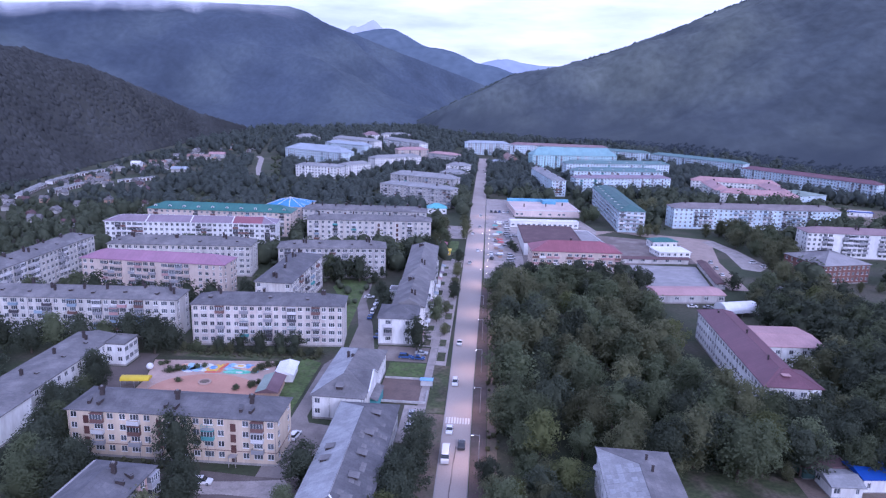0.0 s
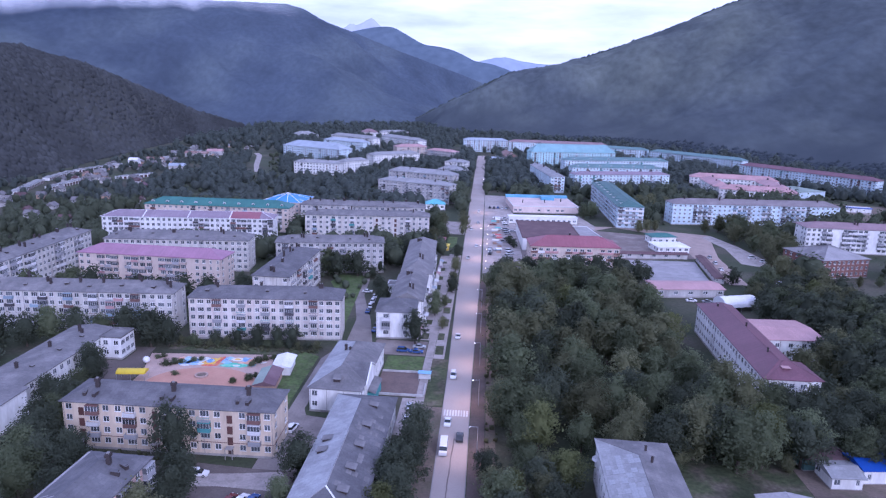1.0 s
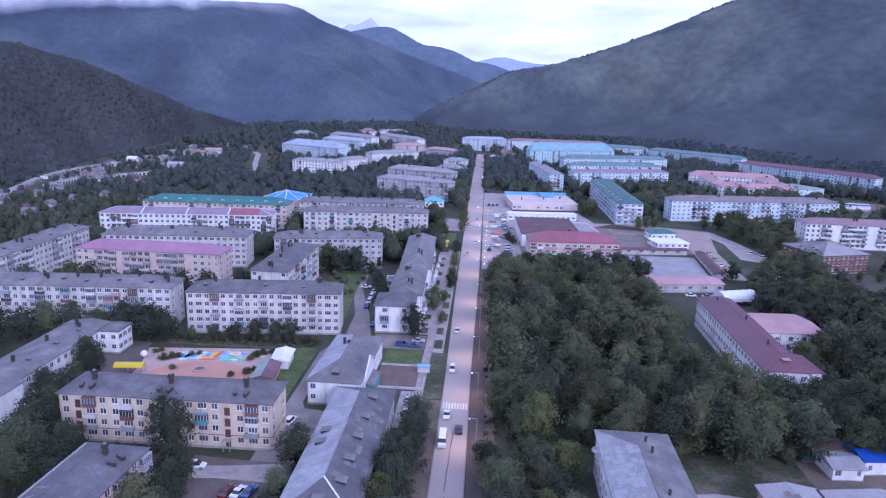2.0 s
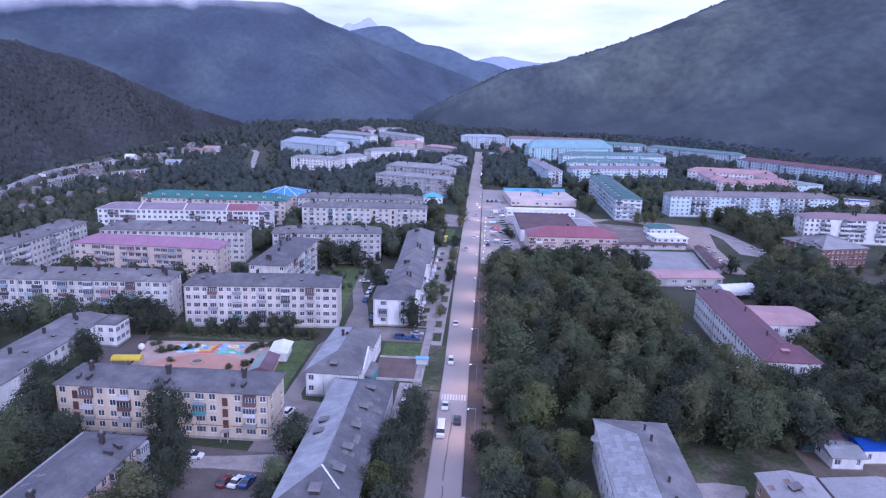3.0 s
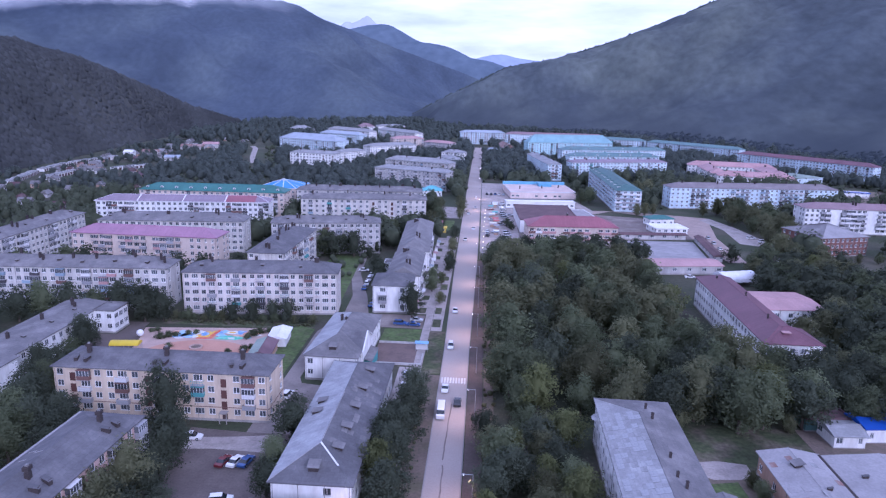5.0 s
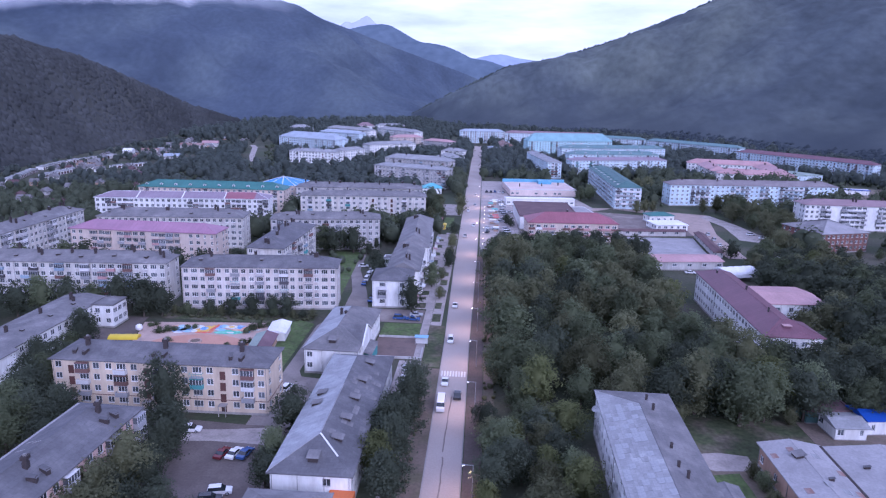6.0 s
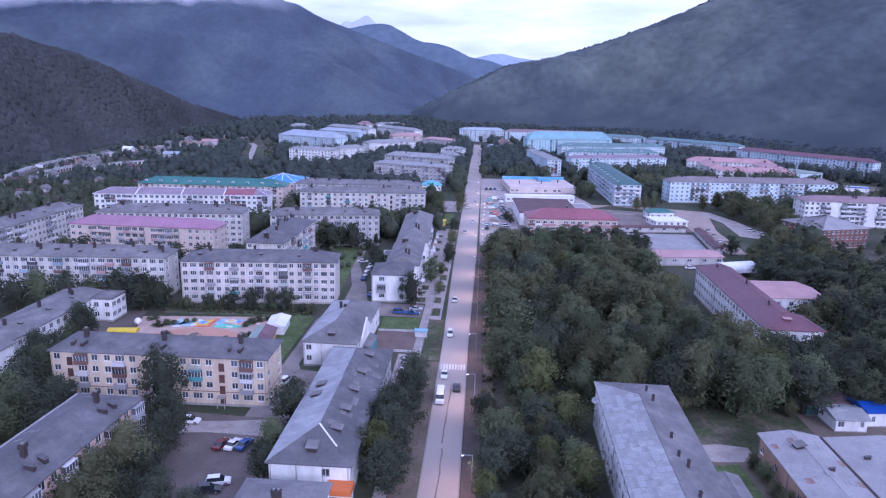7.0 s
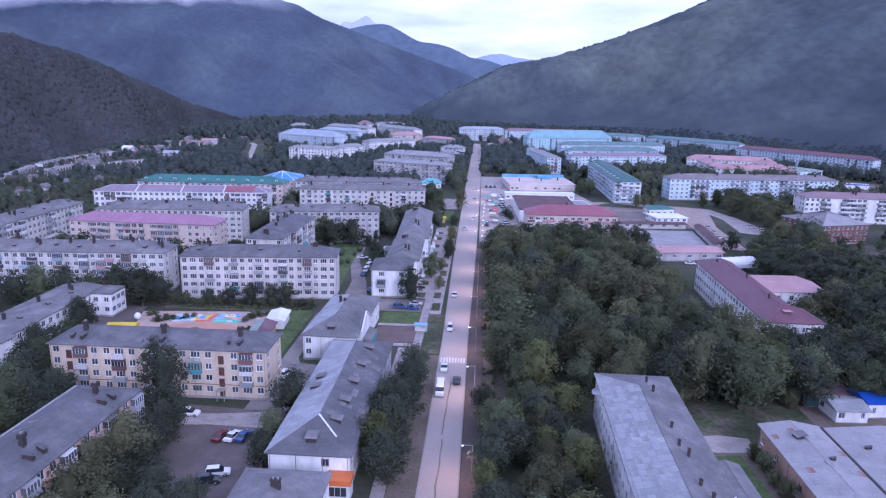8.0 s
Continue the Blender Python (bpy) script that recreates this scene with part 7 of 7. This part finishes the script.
for i in range(5):
    sag = lambda x: -0.18 * math.sin(math.pi * x / 3.2) ** 2
    for q in range(4):
        x0, x1 = i * 3.2 + q * 0.8, i * 3.2 + (q + 1) * 0.8
        for (ya, za), (yb, zb) in zip(ARC, ARC[1:]):
            b.quad((x0, ya, za + sag(x0)), (x1, ya, za + sag(x1)), (x1, yb, zb + sag(x1)), (x0, yb, zb + sag(x0)))
for x in (0.02, 15.98):
    b.quad(*[(x, y, z) for y, z in ARC])
part("cover", b, tent)
for x in (0.2, 8, 15.8):
    for y in (-4.15, 4.15):
        b = Build(METAL)
        b.tube(x, y, 0, 2.6, 0.05, 0.05, 6)
        part("pole", b, tent)

# ---- bus shelter and low walls of the forecourt ----
sh = thing("bus_shelter", "small shelter with a pale blue roof beside the pavement", "shelter", pose(-10.4, 219.4, 0.1))
b = Build(material("pale_blue_sheet", (0.22, 0.42, 0.66), 0.5, fine=0.1))
b.box(-2.0, -1.1, 2.5, 2.0, 1.1, 2.64)
part("roof", b, sh)
b = Build(TRIM)
b.box(-1.8, 0.8, 0, 1.8, 0.9, 2.5)
part("back_wall", b, sh)
for x in (-1.8, 1.7):
    b = Build(METAL)
    b.box(x, -0.9, 0, x + 0.1, -0.8, 2.5)
    part("post", b, sh)
lw = Build(W_GREY)
lw.box(-23.9, 208.0, 0.1, -9.6, 208.35, 0.75), lw.box(-9.9, 208.35, 0.1, -9.6, 216, 0.75), lw.box(-23.9, 224.2, 0.1, -9.6, 224.5, 0.7)
solid("forecourt_wall", lw, "low grey-white wall round the brown forecourt", "wall")
lw = Build(W_BRICK)
lw.box(-24.9, 200, 0.1, -24.3, 214, 2.2)
solid("brick_wall", lw, "low red brick wall beside the shop house", "wall")


# the patterns that the copies were made from
for ob in (*TREES, *CARS.values(), lamp, post):
    for o in (*ob.children_recursive, ob):
        bpy.data.objects.remove(o)

# a bare lot behind the school, and the small market by the square
sheet("lot_school", [(270, 548), (292, 540), (345, 560), (348, 618), (300, 634), (276, 610)], 0.05, DIRT, "bare dirt lot beside the gymnasium", "lot")
sheet("path_lot", [(262, 622), (268, 624), (300, 590), (345, 566), (345, 560), (298, 584)], 0.09, PAVING, "pale footpath across the lot", "path")
kiosk_l = thing("kiosk", "small kiosk with a dark blue roof on the lot", "kiosk", pose(300, 588, 0, 0, 0, -12))
b = Build(W_CLEAN)
b.box(0, 0, 0, 18, 7, 3.2)
part("wall", b, kiosk_l)
b = Build(R_DEEPBLUE, R_WHITE)
b.box(-0.6, -0.6, 3.2, 18.6, 4, 3.5)
b.box(-0.6, 4, 3.2, 18.6, 7.6, 3.6, k=1)
part("roof", b, kiosk_l)
CANOPY = [material(n_, c_, 0.7, fine=0.1, rand=0.1) for n_, c_ in (("teal_canopy", (0.16, 0.42, 0.40)), ("white_canopy", (0.62, 0.62, 0.62)), ("grey_canopy", (0.26, 0.27, 0.29)), ("red_canopy", (0.42, 0.12, 0.12)))]
srng = random.Random(4)
for i in range(14):
    if min(abs(388 + 7.2 * i + 1.5 - y_) for y_ in (394, 430, 452, 465, 490)) < 3.6:
        continue
    c_ = srng.choice((0, 1, 1, 2, 0, 3))
    st = thing("market_stall", "small market stall with a %s canopy" % ("teal", "white", "grey", "red")[c_], "market stall", pose(srng.choice((11, 13.5)) + srng.uniform(-0.5, 0.5), 388 + 7.2 * i, 0, 0, 0, srng.uniform(-6, 6)), "market stalls by the square")
    w_, d_ = srng.uniform(2.4, 3.4), srng.uniform(2.2, 4.0)
    b = Build(METAL)
    for x_ in (0, w_ - 0.08):
        for y_ in (0, d_ - 0.08):
            b.box(x_, y_, 0, x_ + 0.08, y_ + 0.08, 2.2)
    part("frame", b, st)
    b = Build(CANOPY[c_])
    b.quad((-0.3, -0.3, 2.2), (w_ + 0.3, -0.3, 2.2), (w_ + 0.3, d_ / 2, 2.8), (-0.3, d_ / 2, 2.8))
    b.quad((-0.3, d_ / 2, 2.8), (w_ + 0.3, d_ / 2, 2.8), (w_ + 0.3, d_ + 0.3, 2.2), (-0.3, d_ + 0.3, 2.2))
    for e_ in (-0.3, w_ + 0.3):
        b.quad((e_, -0.3, 2.2), (e_, d_ + 0.3, 2.2), (e_, d_ / 2, 2.8))
    part("canopy", b, st)
    b = Build(W_TAN)
    b.box(0.1, 0.2, 0, w_ - 0.1, 0.9, 0.9)
    part("counter", b, st)

# ---- patches, hatches and clutter on the nearest roofs ----
def by_label(text):
    return next(o for o in scene.objects if text in str(o.get("label", "")))


def roof_of(ob):
    return next(c for c in ob.children if c.name.split(".")[0] == "roof")


def sheet_mesh(mat):
    b = Build(mat)
    b.box(-0.85, -0.6, 0, 0.85, 0.6, 0.025)
    return b.mesh("roof_sheet")


SHEETS = [sheet_mesh(m) for m in (R_SLATE_P, R_SLATE_L, R_SLATE_P)]
prng = random.Random(9)


def patched(label, length, depth, top, rise, count, over=0.55, gable=False, zone=(0.08, 0.92), sides=(0, 1)):
    """Replaced slates lying on the two long slopes of a roof."""
    rf = roof_of(by_label(label))
    along = length >= depth
    span, run = (length, depth) if along else (depth, length)
    half = run / 2 + over
    pitch = math.degrees(math.atan2(rise, half))
    laid = set()
    for _ in range(count):
        u = prng.uniform(*zone) * span
        t = prng.uniform(0.08, 0.9) * half
        side = prng.choice(sides)
        u, t = round(u / 1.72) * 1.72, round(t / 1.22) * 1.22
        if (u, t, side) in laid:
            continue
        laid.add((u, t, side))
        v = -over + t if side == 0 else run + over - t
        z = top + rise * t / half + prng.uniform(0.012, 0.03)
        tilt = pitch if side == 0 else -pitch
        m = pose(u, v, z, tilt, 0, 0) if along else pose(v, u, z, 0, -tilt, 0) @ pose(0, 0, 0, 0, 0, 90)
        part("roof_sheet", prng.choice(SHEETS), rf, m=m)


college_len = math.hypot(2.0, 73.3)
patched("pale three-storey building", college_len, 15, 0.75 + 3 * 3.1 + 0.25, 1.7, 150, zone=(0.12, 0.9), sides=(0,))
rf = roof_of(by_label("pale three-storey building"))
for k, (u, v, turn) in enumerate(((5.5, 9.4, 0), (10.1, 9.8, 90), (24.9, 9.9, 0), (31.3, 9.6, 90), (34.4, 10.4, 0), (43.1, 9.9, 90), (46.3, 10.9, 0), (58.0, 9.8, 0), (66.0, 10.2, 90))):
    part("chimney", CHIM[(0, 2, 0)[k % 3]], rf, m=pose(u, v, roof_height(college_len, 15, 10.3, 1.7, u, v), 0, 0, turn) @ Matrix.Scale(0.62, 4))
b = Build(TRIM)
b.box(44.5, 14.6, 10.35, 54.0, 14.9, 10.75)
part("parapet", b, rf, "low white parapet over the wing")
SHEETS = [sheet_mesh(m) for m in (R_SLATE, R_SLATE_M)]
patched("long white two-storey house", 14.6, 54, 0.75 + 6.0 + 0.25, 3.4, 22, zone=(0.2, 0.8), sides=(1,))


def beam(b, p, q, w, h, k=0):
    """A bar from p to q, w wide and h thick."""
    p, q = Vector(p), Vector(q)
    d = (q - p).normalized()
    s = d.cross(Vector((0, 0, 1))).normalized() * w / 2
    u = s.cross(d).normalized() * h
    n = len(b.v)
    b.v += [tuple(e + o) for e in (p, q) for o in (-s, s, s + u, -s + u)]
    b.f += [tuple(n + i for i in f) for f in ((0, 1, 2, 3), (7, 6, 5, 4), (0, 4, 5, 1), (1, 5, 6, 2), (2, 6, 7, 3), (3, 7, 4, 0))]
    b.k += [k] * 6


def stack_mesh():
    """A sooty brick stack, wider at its head."""
    b = Build(BRICKWORK, METAL_D)
    b.box(-0.5, -0.4, -1.0, 0.5, 0.4, 1.1)
    b.box(-0.42, -0.34, 1.1, 0.42, 0.34, 1.5)
    b.box(-0.68, -0.52, 1.5, 0.68, 0.52, 2.2)
    b.box(-0.25, -0.25, 2.2, 0.25, 0.25, 2.5, k=1)
    return b.mesh("chimney")


def vent_mesh():
    """A leaning roof vent: dark cheeks under a tilted slate lid."""
    b = Build(BRICKWORK, R_SLATE_D)
    b.box(-0.38, -0.75, -0.6, 0.38, 0.75, 0.75)
    b.quad((-0.5, -0.95, 0.68), (0.5, -0.95, 0.68), (0.5, 0.95, 1.05), (-0.5, 0.95, 1.05), k=1)
    b.quad((-0.5, 0.95, 0.97), (0.5, 0.95, 0.97), (0.5, -0.95, 0.6), (-0.5, -0.95, 0.6), k=1)
    b.quad((-0.5, -0.95, 0.6), (0.5, -0.95, 0.6), (0.5, -0.95, 0.68), (-0.5, -0.95, 0.68), k=1)
    return b.mesh("roof_vent")


STACK, VENT = stack_mesh(), vent_mesh()


def stacks(label, length, depth, top, rise, along):
    rf_ = roof_of(by_label(label))
    for u in along:
        x = u * length
        part("chimney", STACK, rf_, m=pose(x, depth * 0.36, roof_height(length, depth, top, rise, x, depth * 0.36), 0, 0, 8) @ Matrix.Scale(0.95, 4))
        for dx, dy, rz in ((-1.9, 0.17, 12), (0.7, 0.15, -14)):
            part("roof_vent", VENT, rf_, m=pose(x + dx, depth * dy, roof_height(length, depth, top, rise, x + dx, depth * dy), 0, 0, rz))


stacks("cream four-storey block", 50.1, 11.6, 12.0, 2.6, (0.13, 0.5, 0.86))
stacks("rose four-storey block", 52.5, 12.2, 12.0, 2.8, (0.2, 0.52, 0.88))
rf = roof_of(by_label("rose four-storey block"))
b = Build(R_FELT)
for u, v in ((0.62, 0.72), (0.68, 0.76), (0.66, 0.60)):
    beam(b, (u * 52.5, v * 12.2, roof_height(52.5, 12.2, 12.0, 2.8, u * 52.5, v * 12.2) + 0.05), (u * 52.5 + 0.3, v * 12.2 + 1.8, roof_height(52.5, 12.2, 12.0, 2.8, u * 52.5, v * 12.2 + 1.8) + 0.05), 0.35, 0.06)
beam(b, (0, 12.6, 12.12), (52.5, 12.6, 12.12), 0.5, 0.06)
part("flashing", b, rf, "pale metal flashing strips")

# white flashing on the hips of the long house
rf = roof_of(by_label("long white two-storey house"))
b = Build(R_WHITE, R_FELT)
beam(b, (7.3, 8.08, 10.47), (11.6, 3.35, 8.62), 0.34, 0.06)
beam(b, (7.3, 8.08, 10.47), (-0.5, -0.5, 7.1), 0.16, 0.05, k=1)
beam(b, (7.3, 8.08, 10.47), (7.3, 30, 10.47), 0.16, 0.05, k=1)
part("flashing", b, rf, "white metal flashing on the hips")

# a cross gable and a lean-to on the street side of the shop house
house = by_label("arched porch")
b = Build(W_CLEAN, R_SLATE_D, TRIM)
L_, T_ = 13.9, 7.0
b.quad((L_ + 0.6, 5, 0.2), (L_ + 0.6, 17, 0.2), (L_ + 0.6, 17, T_), (L_ + 0.6, 11, T_ + 3.3), (L_ + 0.6, 5, T_))
b.quad((L_, 5, 0.2), (L_ + 0.6, 5, 0.2), (L_ + 0.6, 5, T_), (L_, 5, T_))
b.quad((L_ + 0.6, 17, 0.2), (L_, 17, 0.2), (L_, 17, T_), (L_ + 0.6, 17, T_))
b.quad((7, 11, T_ + 3.35), (L_ + 0.9, 11, T_ + 3.4), (L_ + 0.9, 4.4, T_ - 0.3), (L_ - 0.6, 4.4, T_ - 0.2), k=1)
b.quad((L_ + 0.9, 11, T_ + 3.4), (7, 11, T_ + 3.35), (L_ - 0.6, 17.6, T_ - 0.2), (L_ + 0.9, 17.6, T_ - 0.3), k=1)
beam(b, (L_ + 0.75, 11, T_ + 3.4), (L_ + 0.75, 4.3, T_ - 0.33), 0.4, 0.2, k=2)
beam(b, (L_ + 0.75, 11, T_ + 3.4), (L_ + 0.75, 17.7, T_ - 0.33), 0.4, 0.2, k=2)
part("cross_gable", b, house, "white gable with raking white trim")
b = Build(BALC[2], W_BRICK, R_SLATE)
b.box(L_ + 0.65, 6, 0.1, L_ + 2.6, 16, 3.4)
b.quad((L_ + 0.62, 5.8, 4.2), (L_ + 2.9, 5.8, 3.45), (L_ + 2.9, 16.2, 3.45), (L_ + 0.62, 16.2, 4.2), k=2)
b.box(L_ + 0.65, 1.0, 0.1, L_ + 2.2, 4.3, 3.0, k=1)
part("lean_to", b, house, "teal lean-to beside a small brick porch")


def hatch_mesh():
    """A low roof dormer: cheeks, louvred front and a flat tilted lid."""
    b = Build(R_SLATE_M, BRICKWORK)
    b.box(-0.9, -0.7, -0.5, 0.9, 0.7, 0.55, k=1)
    b.quad((-1.15, -1.0, 0.5), (1.15, -1.0, 0.5), (1.15, 1.3, 0.95), (-1.15, 1.3, 0.95))
    b.quad((-1.15, 1.3, 0.87), (1.15, 1.3, 0.87), (1.15, -1.0, 0.42), (-1.15, -1.0, 0.42))
    b.quad((-1.15, -1.0, 0.42), (1.15, -1.0, 0.42), (1.15, -1.0, 0.5), (-1.15, -1.0, 0.5))
    return b.mesh("hatch")


HATCH = hatch_mesh()
rf = roof_of(by_label("long white two-storey house"))
for y in (9, 17, 26, 35, 45):
    part("hatch", HATCH, rf, m=pose(10.6, y, 0.75 + 6.25 + 1.9, 0, 0, 90))
for y in (24, 29):
    part("hatch", HATCH, rf, m=pose(2.4, y, 0.75 + 6.25 + 1.15, 0, 0, -90))
part("hatch", HATCH, rf, m=pose(7.3, 2.6, 0.75 + 6.25 + 1.5))
rf = roof_of(by_label("arched porch"))
part("hatch", HATCH, rf, m=pose(7.0, 2.6, 0.75 + 6.25 + 1.5))
rf = roof_of(by_label("long wine-red metal roof"))
b = Build(R_SALMON, R_WINE)
b.box(-0.9, -0.7, -0.6, 0.9, 0.7, 0.6, k=1)
b.box(-1.15, -1.0, 0.6, 1.15, 1.1, 0.72)
part("hatch", b, rf, "pink roof hatch", m=pose(63.0, 6.6, 0.75 + 9.9 + 0.25 + 1.5, 0, 0, 90))
dish = thing("satellite_dish", "round white dish on the corner of the college", "satellite dish", pose(31.6, 166, 8.6))
b = Build(R_WHITE)
for i in range(14):
    a0, a1 = i * math.tau / 14, (i + 1) * math.tau / 14
    b.quad((0, 0.25, 0), (0.8 * math.cos(a0), 0, 0.8 * math.sin(a0)), (0.8 * math.cos(a1), 0, 0.8 * math.sin(a1)))
part("bowl", b, dish)
b = Build(METAL)
b.box(0, 0.2, -0.05, 1.0, 0.3, 0.05)
part("arm", b, dish)

# a thin cornice over the ground floor of the cream block
b = Build(BALC[3])
b.box(-0.08, -0.08, 3.42, 50.18, 11.68, 3.56)
part("string_course", b, by_label("cream four-storey block"), "thin brown cornice")

# white ribs over the folded blue roof
hall = roof_of(by_label("bright blue folded"))
for p, q in (((12.5, 13.4, 17.05), (-0.5, -0.5, 13.05)), ((12.5, 13.4, 17.05), (25.5, -0.5, 13.05)), ((12.5, 13.4, 17.05), (8, -0.55, 13.05)), ((12.5, 13.4, 17.05), (17, -0.55, 13.05)), ((-0.4, 6.5, 13.1), (12.5, 11.5, 16.5)), ((25.4, 6.5, 13.1), (12.5, 11.5, 16.5)), ((25.4, 18, 13.1), (12.5, 13.4, 17.05))):
    b = Build(R_WHITE)
    beam(b, p, q, 0.45, 0.12)
    part("rib", b, hall)

# small hatches and vents along the roofs of the other blocks
hrng = random.Random(18)
for text, length, depth, top, rise, count in (("long stained white five", 76.5, 11.8, 14.75, 2.8, 7), ("whitewashed five-storey", 51.3, 11.8, 14.75, 2.8, 3), ("balcony rows beside the hill", 85.5, 13, 14.75, 2.6, 6),
                                              ("grey five-storey block with a plain", 49.8, 12, 14.75, 2.4, 4), ("grey hipped slate roof", 65.2, 14, 14.75, 3, 4)):
    rf = roof_of(by_label(text))
    for i in range(count):
        x, y = length * (i + 0.5 + hrng.uniform(-0.3, 0.3)) / count, depth * hrng.uniform(0.16, 0.3)
        part("hatch", HATCH, rf, m=pose(x, y, roof_height(length, depth, top, rise, x, y) + 0.1, 0, 0, hrng.uniform(-20, 20)) @ Matrix.Scale(hrng.uniform(0.5, 0.75), 4))
rf = roof_of(by_label("two-storey kindergarten with a grey"))
for y in (8, 21, 33, 44):
    part("hatch", HATCH, rf, m=pose(8.6, y, 7.2 + 0.75, 0, 0, 90) @ Matrix.Scale(0.6, 4))

# white seams and a red length on the lilac roof
rf = roof_of(by_label("lilac and red"))
slope_c = math.degrees(math.atan2(2.6, 7.05))
run_c = math.hypot(2.6, 7.05)
for u in (0.24, 0.5, 0.745):
    b = Build(R_WHITE)
    b.box(-0.25, 0, 0, 0.25, run_c, 0.12)
    part("seam", b, rf, m=pose(u * 90.2, -0.55, 14.75, slope_c, 0, 0))
b = Build(R_RED)
b.box(0, 0, 0, 15.5, run_c - 0.2, 0.06)
part("red_sheeting", b, rf, "red metal sheeting", m=pose(0.75 * 90.2, -0.55, 14.76, slope_c, 0, 0))

# an orange shop front at the corner of the long house
porch = thing("shop_porch", "low shop porch with a bright orange fascia", "shop", pose(-19.2, 135.2, 0))
b = Build(W_CLEAN)
b.box(0, 0.3, 0, 4.2, 3.3, 3.0)
part("wall", b, porch)
b = Build(TERRA_O)
b.box(-0.15, 0, 3.0, 4.4, 3.35, 4.0)
part("fascia", b, porch, "bright orange painted fascia")
b = Build(FRAME, GLASS)
b.box(0.5, 0.22, 0.8, 3.7, 0.32, 2.7)
for i in range(3):
    b.box(0.6 + 1.03 * i, 0.19, 0.9, 1.53 + 1.03 * i, 0.24, 2.6, k=1)
part("shop_window", b, porch)
sheet("lane_court", [(-58, 158.5), (-50, 159.5), (-38, 159), (-35.5, 163), (-38, 166.5), (-47, 164.8), (-58, 163.5)], 0.055, PAVING, "worn pale concrete lane across the yard", "lane")
sheet("rubble_strip", [(52.5, 164.5), (58, 165.5), (63.8, 164.6), (63.6, 159), (55, 158.2), (52, 160)], 0.075, PAVING, "pale rubble strip between the college and the workshop", "yard")
sheet("lot_side", [(151, 461), (157.5, 432), (161, 396), (152, 383.5), (144, 388), (148, 425), (143, 455)], 0.06, PAVING, "pale gravel lot beside the side street", "lot")

# the workshop's roof: patched sheets, a dark valley gutter and vents
SHEETS = [sheet_mesh(m) for m in (R_SLATE_L, R_FELT, R_RUST)]
patched("low tan brick workshop", 39.5, 11.5, 5.0, 1.1, 34, zone=(0.05, 0.95))
rf = roof_of(by_label("low tan brick workshop"))
b = Build(BRICKWORK)
beam(b, (0, 11.75, 5.06), (39.5, 11.75, 5.06), 0.55, 0.12)
part("gutter", b, rf, "dark valley gutter")
part("hatch", HATCH, rf, m=pose(6, 4.6, 5.9, 0, 0, 8))
for x_ in (14, 27):
    part("roof_vent", VENT, rf, m=pose(x_, 7.2, 5.9) @ Matrix.Scale(0.6, 4))
rf = roof_of(by_label("low flat workshop"))
for x_, y_ in ((8, 5), (17, 8), (29, 5), (34, 14)):
    part("roof_vent", VENT, rf, m=pose(x_, y_, 4.6 + 1.3 * y_ / 12.5) @ Matrix.Scale(0.7, 4))
